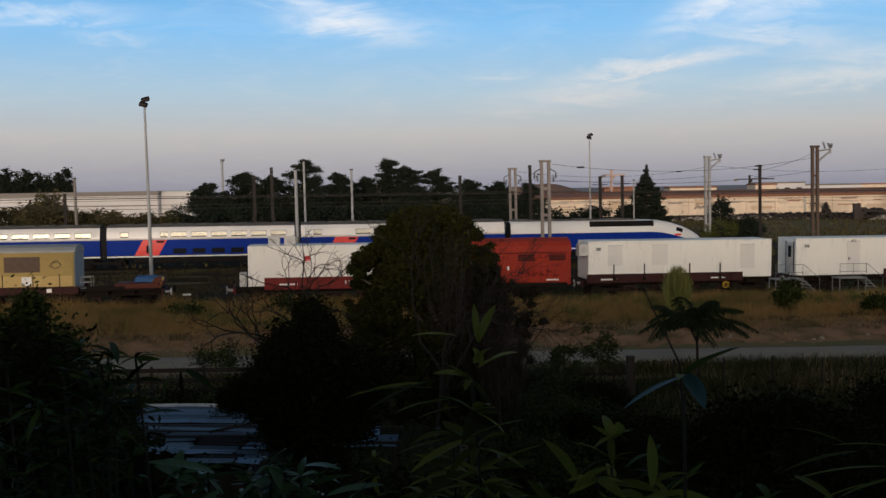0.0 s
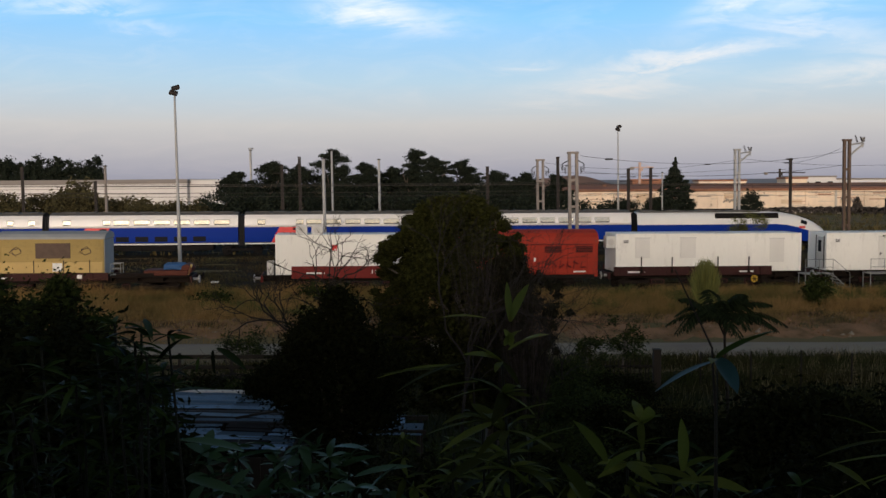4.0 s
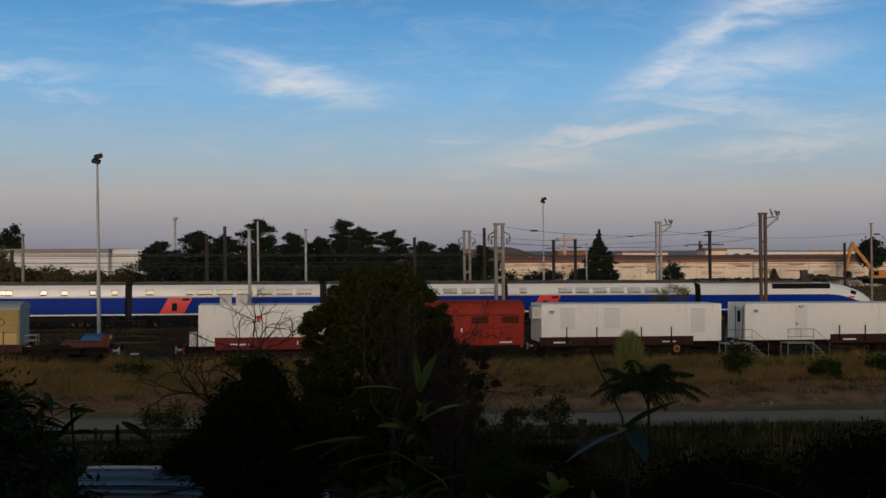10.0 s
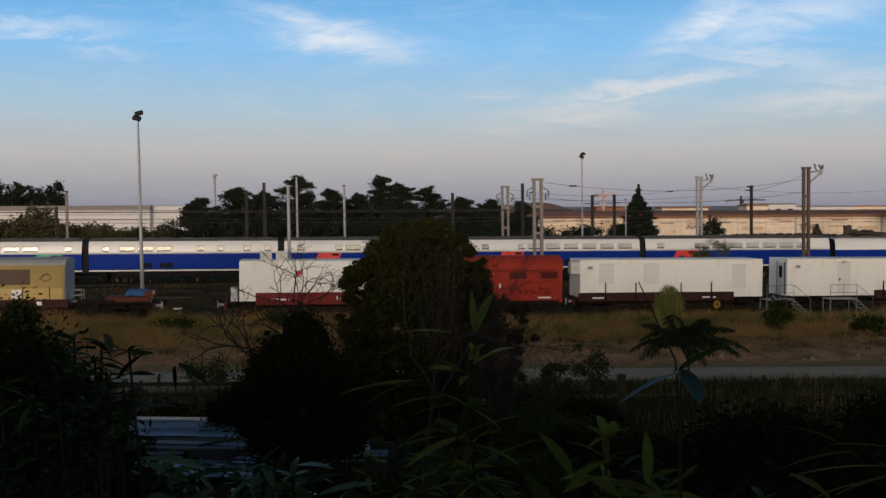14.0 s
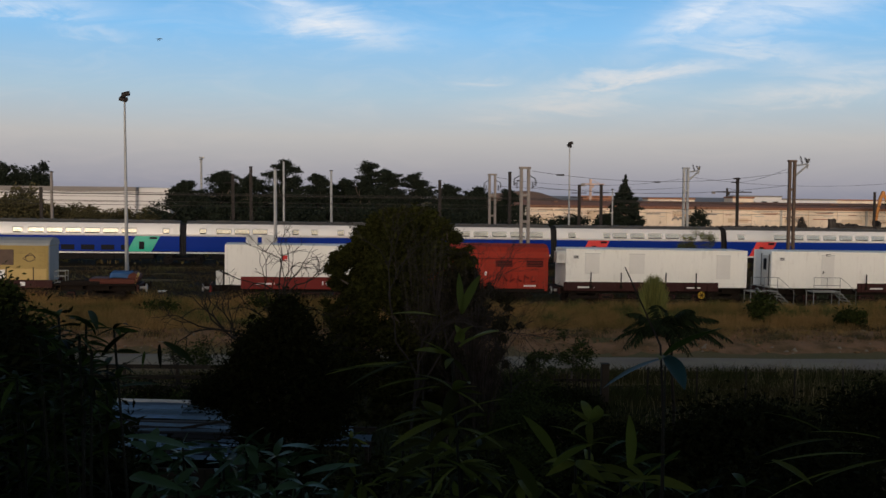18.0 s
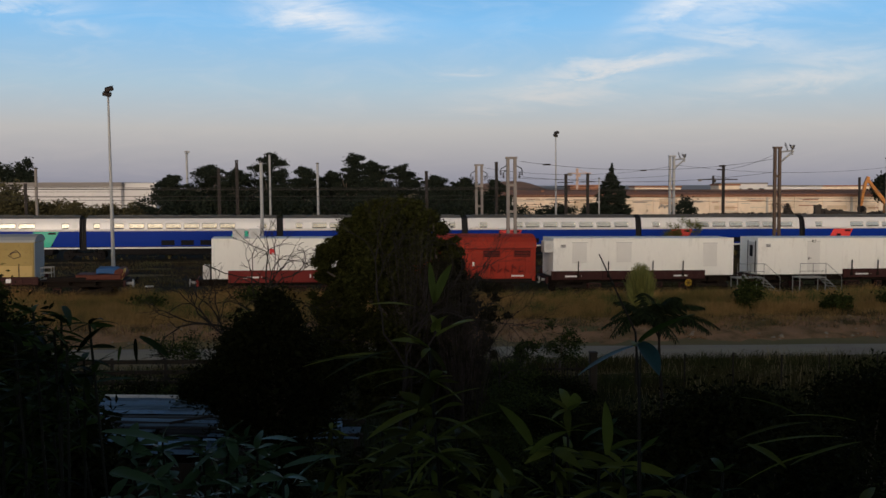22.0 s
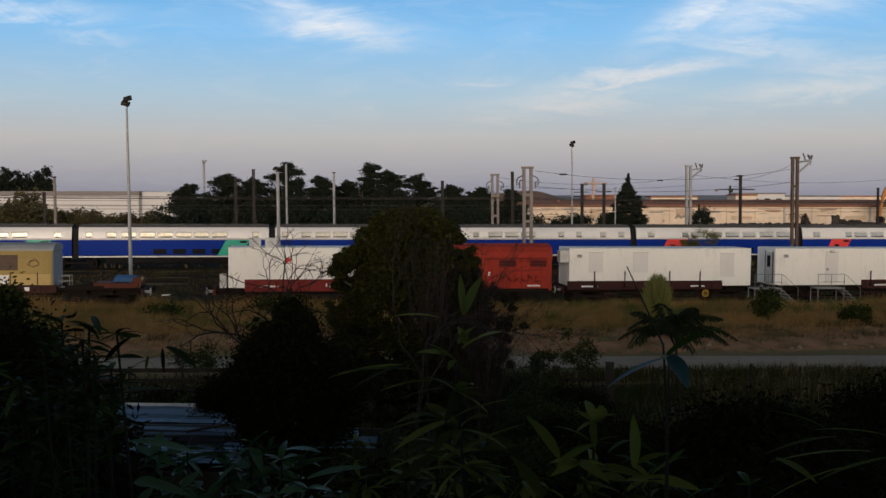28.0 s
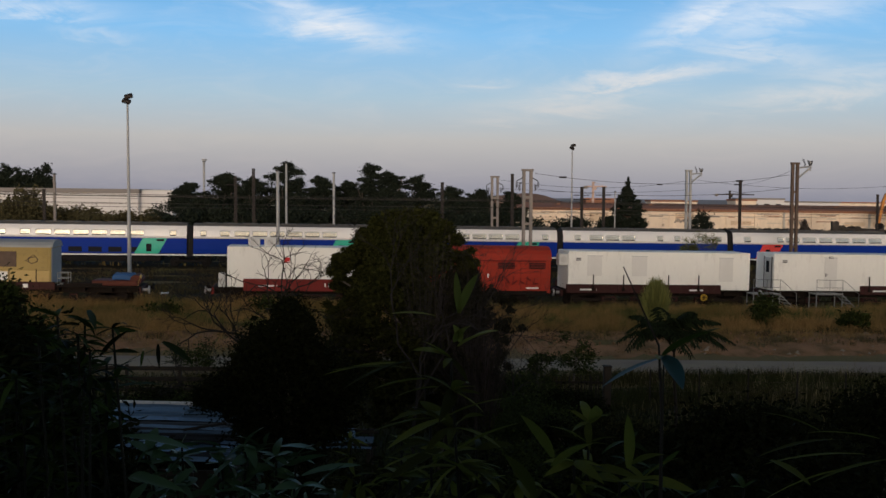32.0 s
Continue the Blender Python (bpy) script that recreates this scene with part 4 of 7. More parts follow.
def make_red_van(s0, ln):
    mid = s0 + ln / 2
    v = thing("red_van_wagon", "faded red covered goods wagon with an arched roof and scrawls", "railway wagon", wagon_pose(mid), "wagons in the siding")
    part("chassis", box(ln, 2.5, 0.3, (0, 0, 0.88), 0.02), "wagon_dark", v)
    part("body", box(ln - 0.1, 2.56, 1.98, (0, 0, 1.12), 0.03), "van_red", v)
    bm = bmesh.new()
    prof = [(-1.42, 3.06), (-1.41, 3.14), (-1.32, 3.45), (-1.05, 3.72), (-0.55, 3.88), (0, 3.92), (0.55, 3.88), (1.05, 3.72), (1.32, 3.45), (1.41, 3.14), (1.42, 3.06)]
    rings = [[bm.verts.new((x, y, z)) for y, z in prof] for x in (-ln / 2 - 0.05, ln / 2 + 0.05)]
    for k in range(len(prof) - 1):
        bm.faces.new((rings[0][k], rings[1][k], rings[1][k + 1], rings[0][k + 1]))
    bm.faces.new(rings[0][::-1]), bm.faces.new(rings[1])
    part("roof", bm, "van_red", v, "dull red sheet roof")
    part("door_rail", box(ln - 0.6, 0.08, 0.07, (0, -1.36, 2.98), 0.01), "wagon_red", v)
    part("sliding_door", box(2.5, 0.07, 1.72, (0.3, -1.31, 1.22), 0.02), "van_red", v)
    for x in (-2.6, 1.5, 3.5):
        p = part("louvre", box(1.1, 0.05, 0.42, (x, -1.35 if x == 1.5 else -1.30, 2.50), 0.01), "wagon_red", v, "dark red ventilation louvre")
        for k in range(4):
            part("slat", box(1.02, 0.03, 0.045, (x, -1.385 if x == 1.5 else -1.335, 2.53 + 0.10 * k)), "wagon_dark", p)
    for x in np.arange(-ln / 2 + 0.3, ln / 2, 1.3):
        part("post", box(0.09, 0.05, 1.9, (x, -1.30, 1.14), 0.01), "van_red", v)
    for k in range(5):
        part("board", box(ln - 0.2, 0.012, 0.36, (0, -1.283, 1.16 + 0.39 * k), 0.004), "van_red", v)
    for k in range(7):
        x = 0.55 + 0.45 * k
        bm = rod((x, -1.36, 1.5), (x + 0.1, -1.36, 1.95 + 0.1 * (k % 2)), 0.03, sides=4)
        rod((x, -1.36, 1.55 + 0.2 * (k % 3)), (x + 0.3, -1.36, 1.6 + 0.18 * (k % 2)), 0.05, sides=4, bm=bm)
        part("scrawl", bm, "wagon_red", v, "dark unreadable painted scrawl")
    part("marking_bar", box(0.8, 0.012, 0.10, (3.2, -1.352, 1.26)), "white_paint", v)
    part("marking_bar", box(0.12, 0.012, 0.24, (0.35, -1.352, 1.95)), "white_paint", v)
    for e in (-1, 1):
        part("end_post", box(0.22, 2.6, 2.12, (e * (ln / 2 - 0.08), 0, 0.98), 0.02), "van_red", v)
        for y in (-0.87, 0.87):
            bm = rod((e * ln / 2, y, 1.02), (e * (ln / 2 + 0.4), y, 1.02), 0.09)
            rod((e * (ln / 2 + 0.4), y, 1.02), (e * (ln / 2 + 0.47), y, 1.02), 0.24, sides=16, bm=bm)
            part("buffer", bm, "wagon_dark", v)
        bx = e * (ln / 2 - 1.7)
        bm = bmesh.new()
        for y in (-0.75, 0.75):
            rod((bx, y - 0.07, 0.46), (bx, y + 0.07, 0.46), 0.46, sides=18, bm=bm)
        rod((bx, -1.0, 0.46), (bx, 1.0, 0.46), 0.12, bm=bm)
        box(1.6, 0.08, 0.12, (bx, -1.02, 0.62), bm=bm)
        part("wheelset", bm, "wagon_dark", v)
    return v


def make_steps(s, ln=1.6, down=1, words="galvanised access platform with steps and a handrail"):
    """Platform with a rail and a stair down its side, standing before the containers."""
    p = thing("access_steps", words, "steps", wagon_pose(s) @ pose(0, -1.95, 0), "access steps")
    part("platform", box(ln, 1.0, 0.08, (0, 0, 1.08), 0.01), "step_steel", p)
    for x in (-ln / 2 + 0.05, ln / 2 - 0.05):
        for y in (-0.45, 0.45):
            part("leg", rod((x, y, -0.45), (x, y, 1.1), 0.035), "step_steel", p)
    for x in (-ln / 2 + 0.04, 0, ln / 2 - 0.04):
        part("rail_post", rod((x, -0.47, 1.1), (x, -0.47, 2.05), 0.017), "step_steel", p)
    for z in (1.55, 2.05):
        part("handrail", rod((-ln / 2, -0.47, z), (ln / 2, -0.47, z), 0.017), "step_steel", p)
    for k in range(6):
        x = down * (ln / 2 + 0.14 + 0.24 * k)
        part("tread", box(0.24, 0.9, 0.04, (x, 0, 0.92 - 0.22 * k), 0.005), "step_steel", p)
    for y in (-0.46, 0.46):
        part("stringer", rod((down * ln / 2, y, 1.06), (down * (ln / 2 + 1.6), y, -0.36), 0.035), "step_steel", p)
    bm = rod((down * ln / 2, -0.48, 2.05), (down * (ln / 2 + 1.1), -0.48, 1.15), 0.016)
    rod((down * (ln / 2 + 1.1), -0.48, 1.15), (down * (ln / 2 + 1.1), -0.48, 0.2), 0.016, bm=bm)
    part("stair_rail", bm, "step_steel", p)
    return p


make_wagon(-31.0, -18.3, "grimy oxide red flat wagon carrying a yellow box and machinery", sill=(-30.6, -23.1, 0.22), red="wagon_maroon")
make_yellow_box(-29.4, 6.06)
make_wagon(-14.1, -3.3, "oxide red flat wagon carrying a white container", sill=(-12.3, -3.6, 0.5))
make_container(-13.25, 9.1, 2.38, "white office container with a red mark, on a flat wagon", panels=())
sign = thing("red_sign", "small red sign fixed on a white container", "sign", wagon_pose(-9.7) @ pose(0, -1.252, 2.72))
part("plate", box(0.30, 0.02, 0.34, (0, 0, 0), 0.005), "red_sign", sign)
part("symbol", box(0.12, 0.012, 0.05, (0.05, -0.014, 0.05)), "white_paint", sign)
make_red_van(-2.0, 8.7)
make_wagon(7.5, 20.6, "dark maroon flat wagon with upright stakes carrying a white container", sill=(7.75, 18.1, 0.32), red="wagon_maroon", stakes=(9.5, 11.5, 14.5, 16.55), yellow_disc=16.9)
make_container(7.9, 12.19, 2.36, "long white office container with closed grey shutters on a wagon", panels=((1.25, 2.2, 0.85, 2.1), (4.2, 5.2, 0.85, 2.1), (10.1, 11.05, 0.55, 2.05)))
make_wagon(21.5, 34.6, "dark maroon flat wagon under a white container", sill=(27.9, 34.2, 0.34), red="wagon_maroon", stakes=(28.5, 30.4, 32.4))
make_container(21.8, 12.19, 2.36, "long white office container with a grey door and steps", panels=((3.55, 4.45, 0.15, 2.15),))
door = thing("container_door", "grey metal door in a container's end wall", "door", wagon_pose(21.8) @ pose(0, 0, 1.26))
part("leaf", box(0.04, 0.95, 2.0, (-0.03, -0.45, 0.12), 0.01), "white_trim", door)
part("door_glass", box(0.02, 0.42, 0.75, (-0.055, -0.45, 1.15), 0.01), "dark_glass", door)
part("frame_post", box(0.05, 0.07, 2.1, (-0.03, -0.97, 0.1), 0.01), "dark_mast", door)
part("frame_post", box(0.05, 0.07, 2.1, (-0.03, 0.07, 0.1), 0.01), "dark_mast", door)
for a, words in ((8.55, "small dark data plate on a white container"), (22.55, "small dark data plate on a white container")):
    plate = thing("data_plate", words, "plate", wagon_pose(a) @ pose(0, -1.226, 3.05), "container plates")
    part("plate", box(0.36, 0.02, 0.22, (0, 0, 0), 0.005), "white_trim", plate)
    for k in range(2):
        part("marking_bar", box(0.28, 0.012, 0.045, (0, -0.014, 0.04 + 0.09 * k)), "dark_mast", plate)
lamp = thing("bulkhead_lamp", "small round bulkhead lamp over a container door", "lamp", wagon_pose(25.8) @ pose(0, -1.245, 3.38))
part("casing", box(0.30, 0.08, 0.14, (0, 0, 0), 0.02), "dark_mast", lamp)
part("glass", box(0.22, 0.03, 0.08, (0, -0.05, 0.03), 0.01), "panel_grey", lamp)
lock = thing("door_handle", "dark lever handle on a container door", "handle", wagon_pose(25.45) @ pose(0, -1.265, 2.2))
part("plate", box(0.06, 0.02, 0.2, (0, 0, 0), 0.005), "dark_mast", lock)
part("lever", box(0.16, 0.03, 0.03, (0.06, -0.02, 0.1), 0.005), "dark_mast", lock)
make_steps(20.75, 1.9, 1)
make_steps(25.1, 1.9, 1)
for x in (-11.7, -10.75):
    make_cooling_unit(wagon_pose(x) @ pose(0, -0.5, 1.26 + 2.38))
make_cooling_unit(wagon_pose(7.6) @ pose(0, -0.8, 2.75), 0.6, 0.7, 0.75, "white boxy unit fixed on a container's end")
make_cooling_unit(wagon_pose(-13.68) @ pose(0.1, -0.9, 1.24), 0.4, 0.6, 0.85, "white boxy unit standing on a wagon's end")


def make_deck_load():
    t = thing("covered_machine", "orange machine under a crumpled blue tarpaulin on a flat wagon", "machine", wagon_pose(-19.6) @ pose(0, 0, 1.24))
    part("frame", box(2.6, 1.7, 0.32, (-0.2, -0.2, 0), 0.04), "orange", t, "rusty orange machine frame")
    part("drum", rod((1.0, -1.0, 0.35), (1.0, 0.6, 0.35), 0.32, sides=16), "orange", t)
    part("arm", box(0.14, 0.2, 0.7, (1.2, -0.9, 0.0), 0.02, turn=pose(0, 0, 0, 0, 20, 0)), "yellow", t)
    bm = box(1.25, 1.4, 0.36, (0.25, -0.2, 0.32), 0.06)
    bmesh.ops.subdivide_edges(bm, edges=bm.edges[:], cuts=3, use_grid_fill=True)
    for v in bm.verts:
        v.co += 0.09 * noise.noise_vector(v.co * 2.2)
    part("tarpaulin", bm, "blue_tarp", t, "crumpled blue tarpaulin")
    t = thing("scrap_beams", "dark rusty steel beams lying on a flat wagon", "scrap metal", wagon_pose(-21.6) @ pose(0, 0, 1.24))
    for k in range(4):
        part("beam", box(2.2 - 0.3 * k, 0.16, 0.16, (0.15 * k, -1.0 + 0.4 * k, 0.0), 0.01), "wagon_dark", t)
    t = thing("metal_cage", "small pale metal cage on a flat wagon", "cage", wagon_pose(-22.75) @ pose(0, -0.6, 1.24))
    for x in (-0.3, 0.3):
        for y in (-0.35, 0.35):
            part("upright", rod((x, y, 0), (x, y, 0.75), 0.02), "step_steel", t)
    for z in (0.06, 0.40, 0.72):
        part("bar", box(0.64, 0.04, 0.04, (0, -0.35, z)), "step_steel", t)
        part("bar", box(0.64, 0.04, 0.04, (0, 0.35, z)), "step_steel", t)
    t = thing("relay_box", "small grey trackside cabinet", "cabinet", pose(-17.1, 60.8, land(-17.1, 60.8) - 0.05, 0, 0, TRACK))
    part("casing", box(0.42, 0.3, 0.75, (0, 0, 0), 0.03), "dark_mast", t)
    part("lid", box(0.5, 0.38, 0.08, (0, 0, 0.75), 0.02), "panel_grey", t)


make_deck_load()


# ---- masts, wires and yard lights ----
LEAN = -0.45                                    # the old masts lean a little to the left


def mast_at(x, y):
    return pose(x, y, land(x, y) - 0.1, 0, LEAN, TRACK)


def make_floodlight_mast(x, y, top):
    h = top - land(x, y) + 0.1
    m = thing("floodlight_mast", "tall slim galvanised floodlight mast with dark lamp heads", "light mast", mast_at(x, y), "floodlight masts")
    part("pole", rod((0, 0, 0), (0, 0, h - 0.15), 0.16, 0.07, sides=12), "galv", m)
    part("base_plate", box(0.6, 0.6, 0.06, (0, 0, 0.08), 0.01), "galv", m)
    for z, dx, tilt in ((h - 0.55, -0.06, 14), (h - 0.18, 0.10, -16)):
        bm = box(0.62, 0.45, 0.26, (dx, -0.12, z), 0.05, turn=pose(0, 0, 0, 30, tilt, 0))
        head = part("lamp_head", bm, "dark_mast", m, "dark floodlight housing")
        part("bracket", box(0.08, 0.4, 0.08, (dx * 0.5, -0.05, z + 0.02)), "dark_mast", head)
    return m


def make_pole(x, y, top, r=0.15, mat="galv", label="plain grey steel catenary pole", r2=None, cap=True):
    h = top - land(x, y) + 0.1
    m = thing("catenary_pole", label, "pole", mast_at(x, y), "catenary poles")
    part("pole", rod((0, 0, 0), (0, 0, h), r, r2 or r * 0.85, sides=10), mat, m)
    if cap:
        part("cap", box(r * 2.5, r * 2.5, 0.1, (0, 0, h - 0.05), 0.02), "dark_mast", m)
    part("foundation", box(0.7, 0.7, 0.35, (0, 0, -0.15), 0.04), "concrete", m)
    return m


def make_steel_post(x, y, top, arms=0):
    """Dark riveted post of two channels with lacing."""
    h = top - land(x, y) + 0.1
    m = thing("signal_post", "dark lattice steel post", "post", mast_at(x, y), "dark steel posts")
    for dx in (-0.12, 0.12):
        part("channel", box(0.16, 0.2, h, (dx * 0.75, 0, 0), 0.01), "dark_mast", m)
    zig = [Vector(((-0.11 if k % 2 else 0.11), -0.09, 0.45 * k)) for k in range(int(h / 0.45) + 1)]
    bm = bmesh.new()
    tube(bm, zig, 0.025, 0.025, 5)
    part("lacing", bm, "dark_mast", m)
    for k in range(arms):
        part("arm", rod((-1.0, 0, h - 0.9 - 0.5 * k), (0.9, 0, h - 0.9 - 0.5 * k), 0.045), "dark_mast", m)
    part("cap", box(0.4, 0.26, 0.12, (0, 0, h - 0.02), 0.02), "dark_mast", m)
    return m


def make_insulator(parent, p, q):
    """A string of discs between two points."""
    p, q = Vector(p), Vector(q)
    bm = rod(p, q, 0.025, sides=6)
    for k in range(5):
        c = p.lerp(q, 0.2 + 0.15 * k)
        d = (q - p).normalized() * 0.02
        rod(c - d, c + d, 0.12, sides=8, bm=bm)
    part("insulator", bm, "dark_mast", parent)


def make_portal(x, y, top, gap=0.66, mat="concrete", head="ears", label="twin-legged concrete catenary mast with cross ties"):
    h = top - land(x, y) + 0.1
    m = thing("twin_catenary_mast", label, "catenary mast", mast_at(x, y), "twin-legged masts")
    for dx in (-gap / 2, gap / 2):
        part("leg", box(0.27, 0.28, h, (dx, 0, 0), 0.02), mat, m)
    part("cap", box(gap + 0.4, 0.34, 0.2, (0, 0, h - 0.12), 0.02), mat, m)
    for z in (h * 0.26, h * 0.50, h * 0.74):
        part("tie", box(gap, 0.2, 0.24, (0, 0, z), 0.01), mat, m)
    part("foundation", box(gap + 0.9, 0.9, 0.4, (0, 0, -0.15), 0.04), "concrete", m)
    if head == "ears":
        for sgn in (-1, 1):
            x0 = sgn * (gap / 2 + 0.1)
            part("bracket", rod((x0, 0, h - 0.7), (x0 + sgn * 0.55, 0, h - 1.0), 0.04), "dark_mast", m)
            make_insulator(m, (x0 + sgn * 0.55, 0, h - 0.98), (x0 + sgn * 0.55, 0, h - 1.65))
            make_insulator(m, (x0 + sgn * 0.3, 0, h - 1.25), (x0 + sgn * 0.3, 0, h - 1.9))
    else:
        x0 = gap / 2 + 0.1
        part("strut", rod((x0, 0, h - 1.45), (x0 + 1.35, 0, h - 0.35), 0.10), "galv", m)
        part("end_frame", box(0.12, 0.1, 1.0, (x0 + 1.25, 0, h - 0.75), 0.02), "galv", m)
        part("arm", rod((x0, 0, h - 0.45), (x0 + 1.2, 0, h - 0.30), 0.08), "galv", m)
        make_insulator(m, (x0 + 0.75, 0, h - 0.35), (x0 + 0.45, 0, h + 0.5))
        make_insulator(m, (x0 + 1.3, 0, h - 0.3), (x0 + 0.95, 0, h + 0.35))
        make_insulator(m, (x0 + 1.3, 0, h - 0.25), (x0 + 1.42, 0, h + 0.3))
    return m


def make_wire(p, q, sag, r=0.017, knots=(), name="overhead_wire"):
    p, q = Vector(p), Vector(q)
    n = 14
    pts = [p.lerp(q, k / n) - Vector((0, 0, 4 * sag * (k / n) * (1 - k / n))) for k in range(n + 1)]
    w = thing(name, "thin dark overhead line hung between masts", "wire", Matrix.Translation(p), "overhead wires")
    bm = bmesh.new()
    tube(bm, [a - p for a in pts], r, r, 5)
    part("strand", bm, "wire", w)
    for k in knots:
        c = p.lerp(q, k) - Vector((0, 0, 4 * sag * k * (1 - k))) - p
        d = (q - p).normalized() * 0.35
        part("insulator", rod(c - d, c + d, 0.075, sides=8), "dark_mast", w)
    return w


make_floodlight_mast(-23.75, 75.0, 14.6)
make_floodlight_mast(17.0, 130.0, 14.3)
make_pole(-14.9, 89.7, 9.45, 0.17)
make_pole(-17.7, 112.3, 10.9, 0.14)
make_pole(-12.4, 113.1, 9.9, 0.16)
make_pole(-42.5, 108.5, 9.3, 0.17, "concrete")
make_pole(59.9, 128.0, 10.8, 0.15, "concrete", "weathered concrete catenary pole")
make_pole(70.2, 140.0, 9.6, 0.13, "galv")
make_pole(20.64, 118.2, 8.2, 0.09, "galv", "slim grey yard lamp post")
make_portal(7.68, 89.2, 9.8)
make_portal(6.15, 115.95, 9.75)
make_portal(34.64, 97.3, 11.0, 0.50, "brown_mast", "arm", "brown twin-legged catenary mast with an insulated head")
make_portal(29.73, 119.6, 10.85, 0.50, "galv", "arm", "grey twin-legged catenary mast with an insulated head")
for x, y, top, arms in ((36.3, 120.6, 9.7, 0), (8.22, 116.3, 10.0, 0), (-21.3, 111.7, 10.15, 0), (-23.5, 112.5, 9.3, 1), (16.57, 117.5, 8.6, 2),
                        (19.25, 118.0, 8.65, 2), (0.0, 114.0, 8.9, 0), (66.0, 150.0, 8.4, 0), (-47.5, 118.0, 7.6, 0), (-56.5, 118.0, 9.4, 0)):
    make_steel_post(x, y, top, arms)
make_wire((8.3, 89.3, 9.5), (34.3, 97.2, 9.9), 0.95, knots=(0.1, 0.78))
make_wire((8.3, 89.3, 8.1), (34.3, 97.2, 8.6), 0.7)
make_wire((6.6, 116.0, 9.4), (29.5, 119.5, 9.6), 0.9, knots=(0.12, 0.85))
make_wire((6.6, 116.0, 8.4), (29.5, 119.5, 8.5), 0.4)
make_wire((34.9, 97.3, 10.6), (36.3, 120.6, 9.2), 0.3)
make_wire((30.0, 119.6, 9.8), (59.9, 128.0, 9.6), 0.8, knots=(0.2,))
for y0, z in ((108.5, 7.15), (108.5, 6.25), (92.0, 7.05), (119.0, 6.9), (119.0, 5.7)):
    a, b = Vector((-75, y0 - 75 * TAN, z + 0.35)), Vector((7.0, y0 + 7.0 * TAN, z - 0.05))
    make_wire(a, b, 0.12, 0.027)
    make_wire(b, Vector((96, y0 + 96 * TAN, z - 0.45)), 0.25, 0.02)


# ---- far buildings ----
def make_warehouse():
    w = thing("warehouse", "long low cream warehouse with a brown tiled roof", "warehouse", pose(18, 250, 0.0))
    ln = 215.0
    part("wall", box(ln, 24, 5.0, (ln / 2, 12, 0.1), 0.05), "cream_wall", w, "weathered cream rendered wall")
    bm = bmesh.new()
    rings = []
    for x in (-0.8, ln + 0.8):
        rings.append([bm.verts.new((x, y, z)) for y, z in ((-1.0, 4.9), (-1.0, 5.1), (12, 6.35), (25, 5.2), (25, 4.9))])
    for k in range(4):
        bm.faces.new((rings[0][k], rings[1][k], rings[1][k + 1], rings[0][k + 1]))
    bm.faces.new(rings[0][::-1]), bm.faces.new(rings[1])
    part("roof", bm, "brown_roof", w, "low brown roof")
    part("eaves_band", box(ln, 0.3, 0.35, (ln / 2, -0.15, 4.5), 0.03), "brown_roof", w)
    rng = np.random.default_rng(4)
    for k in range(30):
        x = 3.5 + 7.2 * k
        part("pilaster", box(0.5, 0.4, 4.4, (x, -0.19, 0.1), 0.03), "cream_wall" if k % 3 else "house", w)
        r = rng.random()
        if r < 0.35:
            g = part("gate", box(3.2, 0.2, 3.0, (x + 3.6, -0.1, 0.1), 0.03), "cream_wall", w, "pale roller gate")
            part("gate_head", box(3.4, 0.26, 0.25, (x + 3.6, -0.13, 3.1), 0.02), "concrete", g)
        elif r < 0.75:
            g = part("bricked_bay", box(4.6, 0.12, 2.2, (x + 3.6, -0.05, 0.6 + 1.2 * rng.random()), 0.02), "patch_wall" if r < 0.6 else "cream_wall", w, "patched wall bay")
            part("bay_head", box(4.8, 0.2, 0.12, (x + 3.6, -0.1, 3.9), 0.01), "concrete", g)
        else:
            part("painted_panel", box(5.2, 0.06, 1.1, (x + 3.6, -0.03, 1.2), 0.01), "patch_wall", w, "faded painted wall panel")
        for q in range(int(rng.integers(2, 6))):
            part("wall_streak", box(rng.uniform(1.2, 5.0), 0.05, rng.uniform(0.08, 0.22), (x + rng.uniform(1, 6), -0.14, rng.uniform(0.7, 4.2)), 0.01), "brown_roof" if q % 2 else "house", w, "horizontal stain and pipe along a wall")
        if k % 4 == 1:
            for q in range(9):
                part("scrawl", box(0.32, 0.05, rng.uniform(0.5, 1.0), (x + 1.4 + 0.5 * q, -0.16, rng.uniform(1.5, 1.9)), 0.01, turn=pose(0, 0, 0, 0, rng.uniform(-40, 40), 0)), "shed_roof", w, "unreadable grey wall scrawl")
    for k in range(7):
        part("roof_vent", box(0.9, 1.0, 0.5, (12 + 24 * k, 7, 5.7), 0.05), "brown_roof", w)


def make_white_shed():
    w = thing("white_shed", "long low white industrial shed with a grey roof edge", "industrial building", pose(-150, 260, 0))
    part("wall", box(70, 30, 7.2, (35, 15, 0.2), 0.05), "white_wall", w, "white ribbed cladding")
    part("roof", box(70.5, 30.6, 1.15, (35, 15, 7.4), 0.08), "shed_roof", w, "grey overhanging roof")
    annex = part("annex", box(8.5, 26, 7.9, (74.3, 15, 0.2), 0.05), "white_wall", w, "taller white end block")
    for z in (2.4, 4.6, 6.0):
        part("cladding_seam", box(70, 0.12, 0.14, (35, -0.05, z), 0.02), "shed_roof", w)
    for k in range(14):
        part("downpipe", box(0.08, 0.10, 7.0, (2.5 + 5 * k, -0.07, 0.2), 0.02), "white_trim", w)
    part("wall_lamp", box(0.5, 0.6, 0.5, (78.0, -0.3, 7.3), 0.05), "dark_mast", annex)
    part("parapet", box(8.7, 26.2, 0.3, (74.3, 15, 8.1), 0.03), "white_trim", annex)


